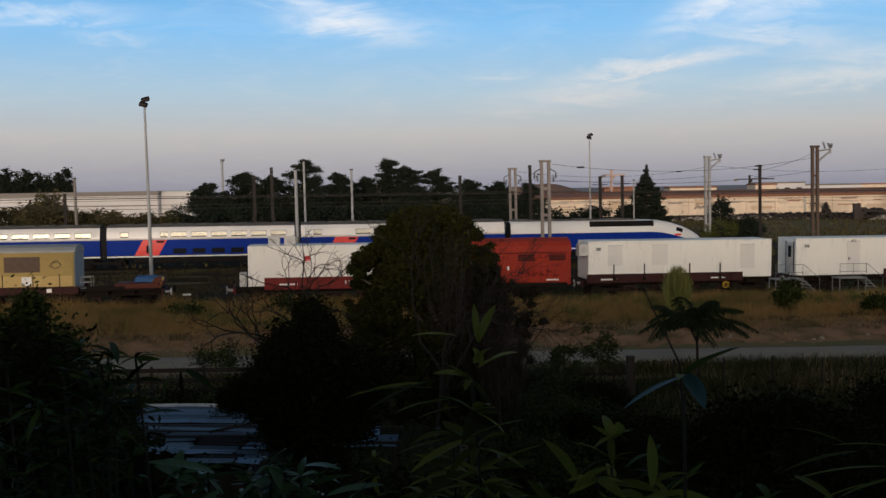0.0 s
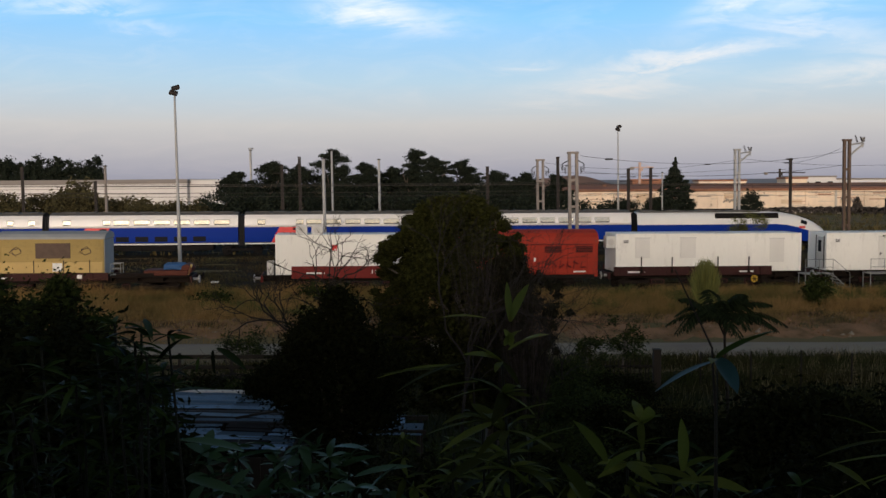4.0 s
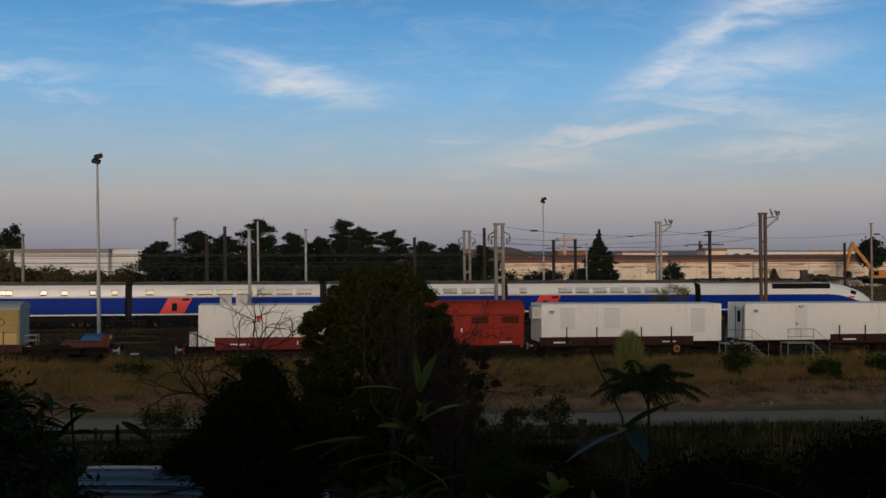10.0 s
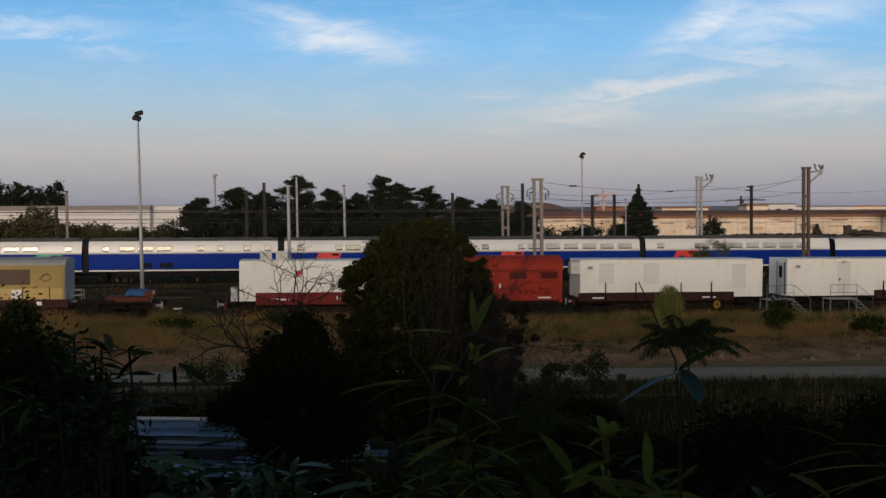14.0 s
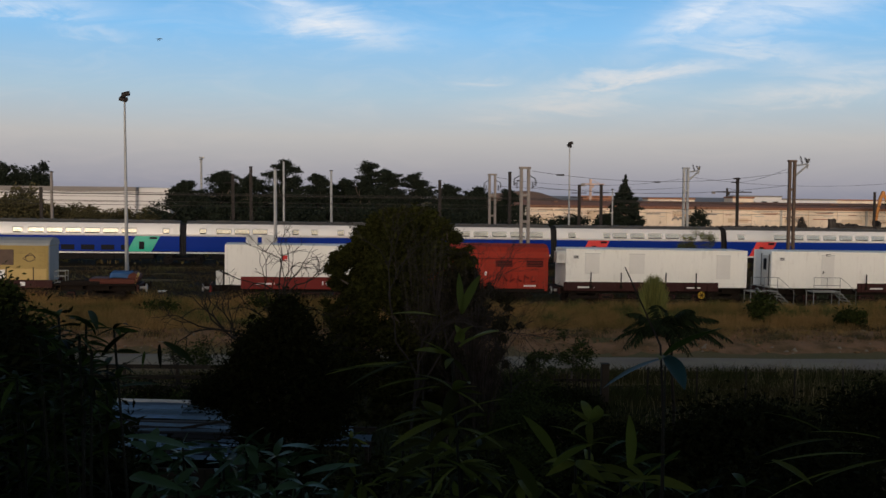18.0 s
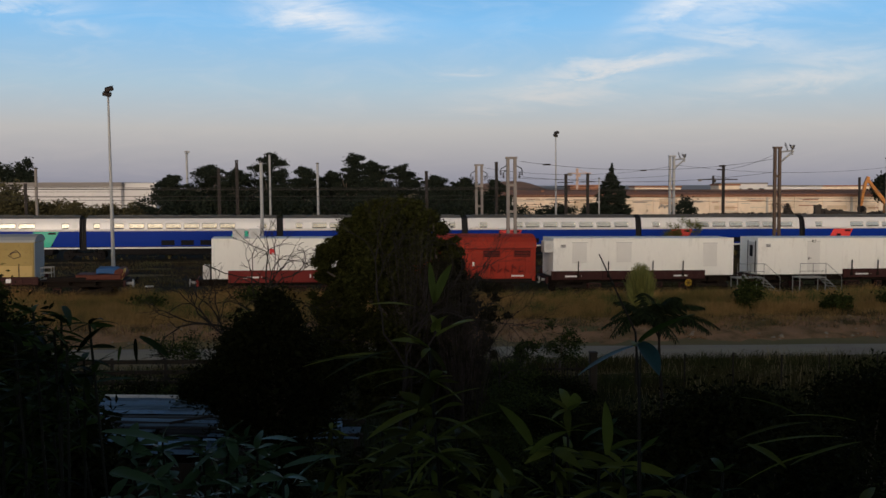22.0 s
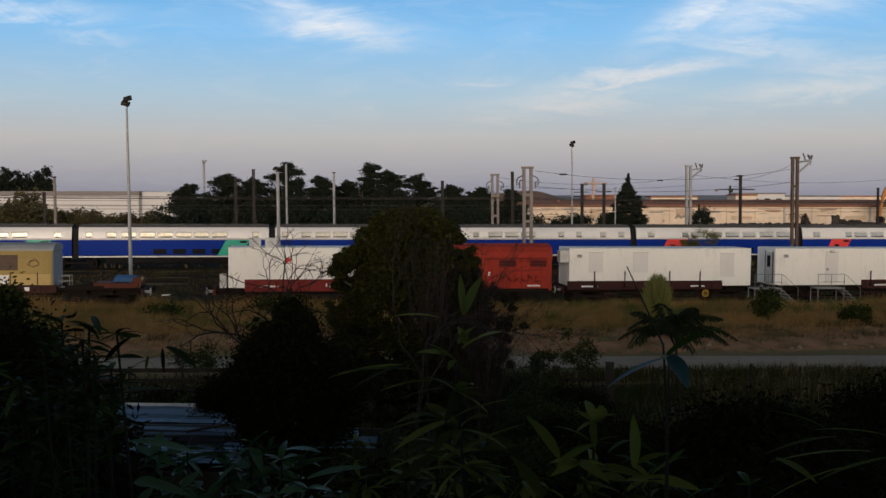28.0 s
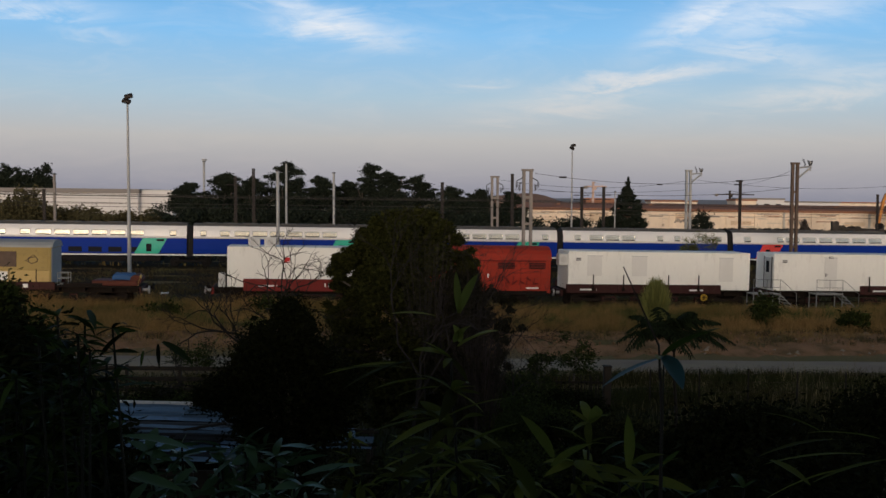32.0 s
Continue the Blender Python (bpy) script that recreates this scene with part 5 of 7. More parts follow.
def make_block(x, y, sx, sy, h, mat, label, n=4, roof="shed_roof"):
    b = thing("distant_building", label, "building", pose(x, y, 0), "distant town buildings")
    part("wall", box(sx, sy, h, (0, 0, 0), 0.05), mat, b)
    part("roof", box(sx + 0.8, sy + 0.8, 0.8, (0, 0, h), 0.1), roof, b)
    for k in range(n):
        xk = -sx / 2 + sx * (k + 0.5) / n
        part("window", box(sx / n * 0.45, 0.2, 1.4, (xk, -sy / 2 - 0.08, h * 0.55), 0.02), "dark_glass", b)
    return b


make_warehouse()
make_white_shed()
for x, y, sx, h, mat, label in ((178, 560, 26, 8.4, "white_wall", "white flat-roofed building far off in the town"), (215, 600, 46, 6.9, "white_wall", "long white warehouse far off"),
                                (262, 620, 60, 6.9, "cream_wall", "low cream industrial block far off"), (120, 520, 24, 6.6, "cream_wall", "small cream house row far off"),
                                (85, 540, 16, 7.3, "brown_roof", "brown gabled house far off"), (330, 640, 70, 7.4, "white_wall", "long pale hall far off"),
                                (145, 480, 10, 7.5, "cream_wall", "small pale house far off")):
    make_block(x, y, sx, 14, h, mat, label, roof="brown_roof" if mat != "white_wall" else "shed_roof")


def make_hill(name, x, y, rx, ry, h, label, mat="far_hill"):
    bm = bmesh.new()
    bmesh.ops.create_grid(bm, x_segments=60, y_segments=24, size=1)
    for v in bm.verts:
        a, b = v.co.x, v.co.y
        r = min(1, math.hypot(a, b))
        z = h * (0.5 + 0.5 * math.cos(math.pi * r)) * (0.85 + 0.3 * noise.noise((a * 3, b * 3, x * 0.01)))
        v.co = Vector((x + a * rx, y + b * ry, z - 0.5))
    tagged(part(name, bm, mat, smooth=True), label, "hill", kind="structure")


make_hill("spoil_heap", 47, 560, 58, 40, 13.0, "low brown spoil heap far beyond the yard", "spoil")
make_hill("backdrop_ridge", 500, 2600, 2200, 500, 12, "hazy low ridge on the horizon")
make_hill("backdrop_ridge_west", -1500, 2800, 1500, 500, 12, "hazy low ridge on the horizon")


def make_crane(x, y, h, jib, label, mat="crane_red"):
    c = thing("tower_crane", label, "crane", pose(x, y, 0), "distant cranes")
    part("tower", box(0.9, 0.9, h, (0, 0, 0), 0.05), mat, c)
    part("jib", box(jib, 0.5, 0.5, (jib * 0.12, 0, h - 2.2), 0.05), mat, c)
    part("cab", box(1.4, 1.2, 1.3, (0.6, 0, h - 3.4), 0.05), mat, c)
    part("counterweight", box(1.6, 0.9, 1.2, (-jib * 0.34, 0, h - 2.9), 0.05), "concrete", c)
    part("tie", rod((0, 0, h), (jib * 0.5, 0, h - 2.0), 0.08, sides=6), mat, c)


make_crane(60.7, 400, 14.5, 9, "pale red crane over the far roofs")
make_crane(145, 500, 12.6, 20, "grey tower crane far off", "dark_mast")
make_pole(-53.0, 220, 14.6, 0.30, "galv", "far concrete lighting tower")
t = thing("tower_gallery", "ring of lamps on a far lighting tower", "lamps", pose(-53.0, 220, 14.6))
part("gallery", rod((0, 0, 0), (0, 0, 0.3), 0.3, 0.25, sides=12), "galv", t)
for k in range(6):
    a = k * math.pi / 3
    part("lamp", box(0.3, 0.28, 0.36, (0.42 * math.cos(a), 0.42 * math.sin(a), 0.25), 0.05), "galv", t)


def make_street_lamp(x, y, h):
    m = thing("street_lamp", "grey street lamp with two curved arms", "street lamp", pose(x, y, land(x, y)))
    part("pole", rod((0, 0, 0), (0, 0, h - 1.6), 0.13, 0.09), "galv", m)
    for s in (-1, 1):
        bm = bmesh.new()
        pts = [Vector((s * 1.4 * a, 0, h - 1.6 + 1.6 * math.sin(a * math.pi / 2))) for a in np.linspace(0, 1, 6)]
        tube(bm, pts, 0.06, 0.05)
        part("arm", bm, "galv", m)
        part("lamp_head", box(0.95, 0.35, 0.2, (s * 1.75, 0, h - 0.1), 0.06), "dark_mast", m)


make_street_lamp(72.7, 150.0, 10.2)


def make_excavator():
    e = thing("excavator", "orange tracked excavator with a raised bent arm", "excavator", pose(88.2, 187, 1.02))
    for y in (-1.1, 1.1):
        part("track", box(4.2, 0.6, 0.9, (0, y, 0), 0.2), "train_dark", e)
    part("house", box(3.0, 2.4, 1.5, (0.6, 0, 1.0), 0.15), "excavator", e)
    cab = part("cab", box(1.3, 1.0, 1.5, (-0.5, -0.8, 1.0), 0.1), "excavator", e)
    part("cab_window", box(1.0, 0.05, 0.8, (-0.5, -1.31, 1.55), 0.02), "dark_glass", cab)
    part("counterweight", box(1.0, 2.3, 1.2, (2.2, 0, 1.0), 0.2), "train_dark", e)
    bm = bmesh.new()
    tube(bm, [Vector(p) for p in ((-0.3, 0, 2.0), (-1.5, 0, 3.7), (-3.0, 0, 5.5), (-4.5, 0, 7.5))], 0.50, 0.36, 4)
    part("boom", bm, "excavator", e)
    bm = bmesh.new()
    tube(bm, [Vector(p) for p in ((-4.3, 0, 7.9), (-4.9, 0, 6.6), (-5.3, 0, 4.6), (-5.6, 0, 2.4))], 0.42, 0.28, 4)
    part("stick", bm, "excavator", e)
    part("ram", rod((-0.6, 0, 2.6), (-2.4, 0, 5.4), 0.12), "galv", e)
    part("bucket", box(1.2, 1.0, 1.1, (-5.6, 0, 1.3), 0.2), "train_dark", e)


make_excavator()


def make_heap(name, x, y, rx, ry, h, count, size, label, seed, mat="rubble"):
    rng = np.random.default_rng(seed)
    a = rng.random(count) * 2 * np.pi
    r = np.sqrt(rng.random(count))
    top = (1 - r ** 2) * h * (0.5 + 0.8 * rng.random(count))
    c = np.stack([x + rx * r * np.cos(a), y + ry * r * np.sin(a), land(x, y) + top], 1)
    base = np.array([[-1, -1, -1], [1, -1, -1], [1, 1, -1], [-1, 1, -1], [-1, -1, 1], [1, -1, 1], [1, 1, 1], [-1, 1, 1]]) * 0.5
    s = size * (0.3 + rng.random((count, 1, 3)) * np.array([1.6, 1.0, 0.7]))
    th = rng.random(count) * 3.14
    v = base[None] * s * (0.8 + 0.4 * rng.random((count, 8, 1)))
    vx = v[..., 0] * np.cos(th)[:, None] - v[..., 1] * np.sin(th)[:, None]
    vy = v[..., 0] * np.sin(th)[:, None] + v[..., 1] * np.cos(th)[:, None]
    tip = rng.normal(0, 0.35, (count, 1))
    v = np.stack([vx, vy, v[..., 2] + tip * vx], -1) + c[:, None]
    q = np.array([[0, 3, 2, 1], [4, 5, 6, 7], [0, 1, 5, 4], [1, 2, 6, 5], [2, 3, 7, 6], [3, 0, 4, 7]])
    f = (np.arange(count)[:, None, None] * 8 + q[None]).reshape(-1, 4)
    return tagged(part(name, fast_mesh(name, v.reshape(-1, 3), f), mat), label, "rubble", kind="stuff")


make_heap("rubble_heap", 75, 226, 33, 6, 1.15, 3600, 0.36, "grey demolition rubble in a long heap", 1)
make_heap("rubble_heap", 81.0, 221, 1.3, 1.3, 2.9, 160, 0.42, "narrow pile of broken dark slabs", 5)
make_heap("rubble_heap", 92.0, 222, 6.5, 3, 1.9, 800, 0.42, "tall grey demolition rubble with broken slabs", 2)


def make_debris(x, y):
    """Broken slabs and stumps of a torn-down hall."""
    d = thing("demolished_walls", "dark broken wall stumps and tilted slabs of a torn-down hall", "ruin", pose(x, y, land(x, y)))
    for dx, w, h in ((-4.6, 1.6, 3.5), (-3.2, 1.1, 2.6), (5.6, 1.0, 3.1), (0.6, 0.8, 2.3)):
        bm = box(w, 1.0, h, (dx, 0, 0), 0.05)
        bmesh.ops.subdivide_edges(bm, edges=bm.edges[:], cuts=2, use_grid_fill=True)
        for v in bm.verts:
            v.co += 0.35 * noise.noise_vector(v.co * 0.9) * (0.3 + v.co.z / h)
        part("wall_stump", bm, "rubble", d)
    for dx, w, z, turn in ((0.6, 8.0, 1.5, 3), (2.8, 5.0, 0.9, -4), (-1.5, 3.5, 0.4, 8)):
        part("slab", box(w, 1.6, 0.5, (dx, -0.3, z), 0.06, turn=pose(0, 0, 0, 8, turn, 0)), "rubble", d)


make_heap("rubble_heap", 96.0, 216, 7.5, 2.2, 1.0, 420, 0.40, "pale broken concrete spilled before dark rubble", 6, "pale_rubble")
make_heap("rubble_heap", 62.0, 224, 20, 3, 0.7, 520, 0.40, "pale broken concrete along a warehouse wall", 7, "pale_rubble")
make_debris(92.0, 220)
make_heap("rubble_heap", 108, 224, 13, 6, 1.7, 1500, 0.42, "low grey demolition rubble beside an excavator", 3)
make_heap("rubble_heap", 43, 226, 17, 4, 0.9, 1300, 0.36, "low scattered rubble before a warehouse", 4)


# ---- trees and shrubs beyond the road ----
def make_tree(name, label, category, x, y, base, clumps, count, leaf, mat, seed, trunk_r=0.2, trunk_h=None, bark="bark", group="", limbs=7, flat=0.6, slim=0.5, core=0):
    """A tapered trunk, limbs that reach into the clumps, and a crown of many small leaf sprays. clumps: rows of x, y, z, rx, ry, rz."""
    rng = np.random.default_rng(seed)
    clumps = np.array(clumps, float)
    t = thing(name, label, category, pose(x, y, base), group)
    c, r = clumps[:, :3], clumps[:, 3:]
    top = float(c[:, 2].max())
    trunk_h = trunk_h or top * 0.75
    bm = bmesh.new()
    stem = limb_path((0, 0, -0.2), (c[:, 0].mean() * 0.6, c[:, 1].mean() * 0.6, trunk_h), rng, trunk_r * 1.2, 6)
    tube(bm, stem, trunk_r, trunk_r * 0.4, 8)
    part("trunk", bm, bark, t)
    for k in rng.permutation(len(c))[:limbs]:
        bm = bmesh.new()
        start = stem[int(rng.integers(2, 6))]
        tube(bm, limb_path(start, c[k], rng, 0.12 * trunk_h * 0.3, 4), trunk_r * 0.42, trunk_r * 0.1, 5)
        part("limb", bm, bark, t)
    v, f = leaves(rng, c, r, count, leaf, flat, slim)
    part("crown", fast_mesh("crown", v, f), mat, t)
    if core:
        v, f = leaves(rng, c, r * 0.72, core, leaf * 2.2, flat, 0.6)
        part("inner_foliage", fast_mesh("inner_foliage", v, f), mat, t)
    return t


def dome(rng, n, w, d, h, z0, size, lump=0.35):
    """Clumps filling an uneven dome."""
    out = []
    for k in range(n):
        a, r = rng.random() * 2 * math.pi, math.sqrt(rng.random())
        z = z0 + (h - z0) * rng.random() * math.sqrt(max(0.0, 1 - 0.75 * r * r))
        s = size * (1 - lump + 2 * lump * rng.random())
        out.append((w * r * math.cos(a), d * r * math.sin(a), z, s, s, s * 0.75))
    return out


def pine_clumps(rng, h, w, boughs):
    """Layered boughs that carry flat tufts of needles, longest below the middle, with gaps between them."""
    out = []
    for k in range(boughs):
        f = (k + rng.random()) / boughs
        z = h * (0.16 + 0.80 * f)
        reach = w * (1.0 - 0.72 * f ** 2.4) * rng.uniform(0.62, 1.08)
        a = rng.random() * 6.28
        lift = rng.uniform(-0.02, 0.16)
        for j in range(5):
            r = reach * (j + 0.8) / 5
            s = w * rng.uniform(0.075, 0.135) * (1.15 - 0.08 * j)
            out.append((r * math.cos(a) + rng.normal(0, 0.15), r * math.sin(a) * 0.7, z + lift * r + rng.normal(0, 0.10), s * 1.3, s, s * rng.uniform(0.42, 0.70)))
    for k in range(70):
        f = rng.random() ** 1.25
        reach, a = w * (0.92 - 0.62 * f ** 2.2) * rng.random() ** 0.5, rng.random() * 6.28
        s = w * rng.uniform(0.10, 0.17)
        out.append((reach * math.cos(a), reach * math.sin(a) * 0.7, h * (0.10 + 0.80 * f), s * 1.2, s, s * rng.uniform(0.5, 0.85)))
    for k in range(3):
        out.append((rng.normal(0, w * 0.08), 0, h - 0.15 - 0.28 * k, w * (0.09 + 0.05 * k), w * 0.1, w * 0.055))
    return out


rng = np.random.default_rng(11)
for k, (x, y, top, w) in enumerate(((-37.5, 146, 9.0, 3.6), (-33.5, 152, 10.6, 4.2), (-28.4, 148, 10.0, 3.6), (-23.4, 150, 12.3, 4.4), (-18.2, 147, 10.2, 3.8),
                                    (-14.6, 152, 9.6, 3.4), (-11.0, 150, 12.3, 4.0), (-7.8, 146, 11.0, 3.4), (-3.8, 150, 10.6, 3.8), (1.2, 148, 8.8, 3.8),
                                    (6.0, 152, 8.4, 4.0), (10.5, 156, 8.2, 3.2), (-34.0, 140, 7.0, 3.6), (-20.5, 140, 7.2, 3.6), (-6.0, 140, 7.4, 3.6), (3.5, 140, 7.0, 3.6))):
    z = land(x, y)
    make_tree("pine_tree", "dark spreading pine with layered crown against the sky", "tree", x, y, z, pine_clumps(rng, top - z, w * 1.22, 40), 30000, 0.14, "pine", 100 + k, 0.28, (top - z) * 0.7, group="pines behind the tracks", flat=0.5)
# a spruce-like cypress
cone = np.random.default_rng(15)
cl = []
for k in range(520):
    f = 1 - math.sqrt(cone.random())
    reach, a = 4.0 * (1 - f) ** 0.85 + 0.12, cone.random() * 6.28
    q = reach * cone.random() ** 0.55 * (0.9 + 0.16 * (int(f * 13) % 2))
    cl.append((q * math.cos(a), q * math.sin(a), 0.4 + 9.1 * f - 0.10 * q, 0.36, 0.34, 0.20))
for k in range(6):
    cl.append((0, 0, 8.6 + 0.22 * k, 0.30 - 0.045 * k, 0.30 - 0.045 * k, 0.22))
make_tree("conifer", "dark conical conifer with a pointed tip", "tree", 26.2, 140, 0.55, cl, 42000, 0.15, "pine", 140, 0.22, 8.0, flat=0.6)
for k, (x, y, w, h) in enumerate(((17.2, 140, 2.6, 5.4), (20.0, 141, 2.4, 5.2), (23.2, 140, 1.9, 5.8), (36.6, 140, 2.4, 6.0), (40.5, 141, 2.4, 3.3), (13.5, 142, 1.6, 4.0))):
    make_tree("far_bush", "dark rounded bush beside the tracks", "bush", x, y, land(x, y), dome(rng, 26, w * 0.8, w * 0.7, h - 0.6, 0.5, w * 0.40), 5200, 0.19, "pine", 160 + k, 0.12, group="bushes beyond the tracks")
make_tree("yard_bush", "olive green airy bush standing between two tracks", "bush", 22.7, 87.0, land(22.7, 87.0), dome(np.random.default_rng(19), 60, 1.7, 0.9, 5.3, 0.8, 0.42), 9000, 0.075, "yard_leaf", 169, 0.06, 3.2, slim=0.3)
make_tree("far_tree", "dark dense round tree behind an excavator", "tree", 107, 228, 0.3, dome(rng, 30, 3.2, 2.6, 9.2, 4.2, 1.4), 9000, 0.36, "pine", 168, 0.35)
for k, x in enumerate(np.linspace(-152, -114, 14)):
    h = 16.6 + 0.9 * math.sin(k * 2.1) - 0.12 * k
    make_tree("far_poplar", "dark rounded far tree above a white shed", "tree", x, 285, 0, dome(rng, 60, 2.0, 1.7, h - 0.4, 3, 1.1), 6500, 0.34, "pine", 180 + k, 0.3, group="far trees by the shed")
for k, (x, y, w, h) in enumerate(((-64.0, 150, 3.4, 9.0), (-60.5, 148, 2.4, 6.6))):
    make_tree("far_tree", "olive brown ragged tree before a white shed", "tree", x, y, 0.3, dome(rng, 16, w, w * 0.8, h - 0.8, 3.2, w * 0.34), 1300, 0.30, "far_green", 200 + k, 0.2)
for k, x in enumerate(np.arange(-72, 12, 2.6)):
    y = 133 + 2.5 * math.sin(k * 1.7)
    h = (4.7 if x < -36 else 5.6) + 0.5 * math.sin(k * 2.3) + (0.8 if x < -50 else 0)
    make_tree("hedge_bush", "olive scrub bush in a ragged hedge", "bush", x, y, land(x, y), [(rng.uniform(-2.4, 2.4), rng.uniform(-1, 1), rng.uniform(1.0, h - 0.5), 1.0, 0.9, 0.7) for _ in range(36 if x < -36 else 22)], 3800 if x < -36 else 2100, 0.19, "far_green" if x < -36 else "pine", 220 + k, 0.1, group="hedge behind the train")


# ---- grass ----
def grass(name, label, count, area, height, mat, seed, lean=0.35, width=0.02, patch=0.0, scale=0.12, skew=0.8, tussock=0):
    """Blades as slim bent strips over an area given along the tracks: x0, x1, y0, y1."""
    rng = np.random.default_rng(seed)
    x0, x1, y0, y1 = area
    x = x0 + (x1 - x0) * rng.random(count)
    y = y0 + (y1 - y0) * rng.random(count)
    swell = np.ones(count)
    if tussock:
        c = int(count * 0.7) // tussock
        m = c * tussock
        spread = rng.uniform(0.12, 0.38, c).repeat(tussock)
        off = rng.normal(0, 1, (m, 2))
        x[:m] = (x0 + (x1 - x0) * rng.random(c)).repeat(tussock) + off[:, 0] * spread
        y[:m] = (y0 + 0.6 + (y1 - y0 - 0.9) * rng.random(c)).repeat(tussock) + off[:, 1] * spread
        swell[:m] = (rng.uniform(0.75, 1.45, c).repeat(tussock)) * np.exp(-0.12 * (off ** 2).sum(1))
        swell[m:] = 0.6
    keep, zz, hh = [], [], []
    for i in range(count):
        yy = y[i] + x[i] * TAN * skew
        n = noise.noise((x[i] * scale, yy * scale * 2.2, seed * 1.3))
        keep.append(n > patch - 0.55 * rng.random())
        zz.append(land(x[i], yy))
        hh.append(0.75 + 0.6 * n)
    keep, z = np.array(keep), np.array(zz)
    y = y + x * TAN * skew
    h = height * swell * np.array(hh) * (0.5 + 0.8 * rng.random(count))
    d = rng.normal(0, lean, (count, 2)) * h[:, None]
    a = rng.random(count) * np.pi
    w = np.stack([np.cos(a), np.sin(a)], 1) * width * (0.6 + 0.8 * rng.random(count))[:, None]
    p = np.stack([x, y], 1)
    v = np.stack([np.column_stack([p - w, z - 0.05]), np.column_stack([p + w, z - 0.05]), np.column_stack([p + d * 0.35 - w * 0.7, z + h * 0.62]),
                  np.column_stack([p + d * 0.35 + w * 0.7, z + h * 0.62]), np.column_stack([p + d, z + h * 0.95])], 1)[keep]
    n = len(v)
    i = np.arange(n)[:, None] * 5
    f = np.concatenate([i + np.array([0, 1, 3]), i + np.array([0, 3, 2]), i + np.array([2, 3, 4])], 0)
    return tagged(part(name, fast_mesh(name, v.reshape(-1, 3), f), mat), label, "grass", kind="stuff")


grass("dry_grass", "tall dry yellow grass along a railway siding", 300000, (-44, 52, 49.6, 61.6), 0.62, "dry_grass", 21, lean=0.4, width=0.009, scale=0.2, tussock=70)
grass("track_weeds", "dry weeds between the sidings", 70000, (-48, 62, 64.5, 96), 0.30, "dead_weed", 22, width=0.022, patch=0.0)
grass("road_verge", "low dry weeds on an earth bank", 14000, (-40, 46, 44.6, 50.5), 0.30, "dry_grass", 23, width=0.010, patch=0.15)
grass("green_patches", "green weeds among dry grass", 90000, (-44, 52, 51.0, 61.0), 0.64, "green_grass", 24, lean=0.45, width=0.009, patch=0.22, scale=0.14, tussock=60)
grass("garden_stalks", "pale dry stalks behind a wire fence", 5000, (6.0, 30, 25.0, 38.6), 0.75, "stalk", 25, lean=0.3, width=0.006, patch=0.12, scale=0.4, tussock=12)
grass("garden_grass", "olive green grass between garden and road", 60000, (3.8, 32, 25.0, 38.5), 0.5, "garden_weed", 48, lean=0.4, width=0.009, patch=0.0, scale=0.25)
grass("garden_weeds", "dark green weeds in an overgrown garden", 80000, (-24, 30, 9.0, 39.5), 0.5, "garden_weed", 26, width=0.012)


def scatter_clods(name, label, count, area, size, mat, seed, lift=0.05):
    """Loose stones and clods: small squashed octahedra over an area along the road."""
    rng = np.random.default_rng(seed)
    x0, x1, y0, y1 = area
    x = x0 + (x1 - x0) * rng.random(count)
    y = y0 + (y1 - y0) * rng.random(count) + x * TAN * 0.35
    z = np.array([land(a, b) for a, b in zip(x, y)]) + lift
    r = size * (0.35 + rng.exponential(0.5, count)).clip(0.3, 2.4)
    shape = np.array([(1, 0, 0), (0, 1, 0), (-1, 0, 0), (0, -1, 0), (0, 0, 0.7), (0, 0, -0.6)])
    v = shape[None] * r[:, None, None] * (1 + rng.normal(0, 0.25, (count, 6, 3))) + np.stack([x, y, z], 1)[:, None, :]
    faces = np.array([(0, 1, 4), (1, 2, 4), (2, 3, 4), (3, 0, 4), (1, 0, 5), (2, 1, 5), (3, 2, 5), (0, 3, 5)])
    f = (np.arange(count)[:, None, None] * 6 + faces[None]).reshape(-1, 3)
    return tagged(part(name, fast_mesh(name, v.reshape(-1, 3), f), mat), label, "stones", kind="stuff")


scatter_clods("bank_clods", "loose clods and stones on an earth bank", 9000, (-42, 50, 45.2, 51.6), 0.06, "bank", 41)
scatter_clods("bank_stones", "pale stones scattered on an earth bank", 420, (-42, 50, 45.0, 51.0), 0.075, "road", 42)
grass("bank_weeds", "brown and olive weeds on an earth bank", 45000, (-42, 50, 46.4, 52.5), 0.34, "dead_weed", 43, lean=0.5, width=0.009, patch=0.10, scale=0.35, skew=0.35, tussock=45)
grass("bank_dry_tufts", "dry straw tufts on an earth bank", 30000, (-42, 50, 47.4, 52.0), 0.36, "dry_grass", 49, lean=0.5, width=0.009, patch=0.16, scale=0.3, skew=0.35, tussock=50)
grass("siding_edge_grass", "tall dry grass before the wheels of parked wagons", 42000, (-46, 1, 59.3, 61.0), 0.85, "dry_grass", 50, lean=0.35, width=0.010, patch=-0.2, scale=0.3, skew=1.0, tussock=60)
grass("track_edge_weeds", "olive weeds at the foot of a siding", 18000, (-44, 52, 57.5, 61.8), 0.45, "green_grass", 44, width=0.016, patch=0.12, scale=0.2)
grass("siding_weeds", "olive and brown weeds between two tracks", 60000, (-48, 62, 64.5, 80), 0.40, "far_weed", 45, width=0.014, patch=0.02, scale=0.15)
grass("yard_grass", "olive brown rough grass in a disused yard", 26000, (-60, 130, 100, 225), 0.55, "far_weed", 46, width=0.12, patch=0.05, scale=0.05)
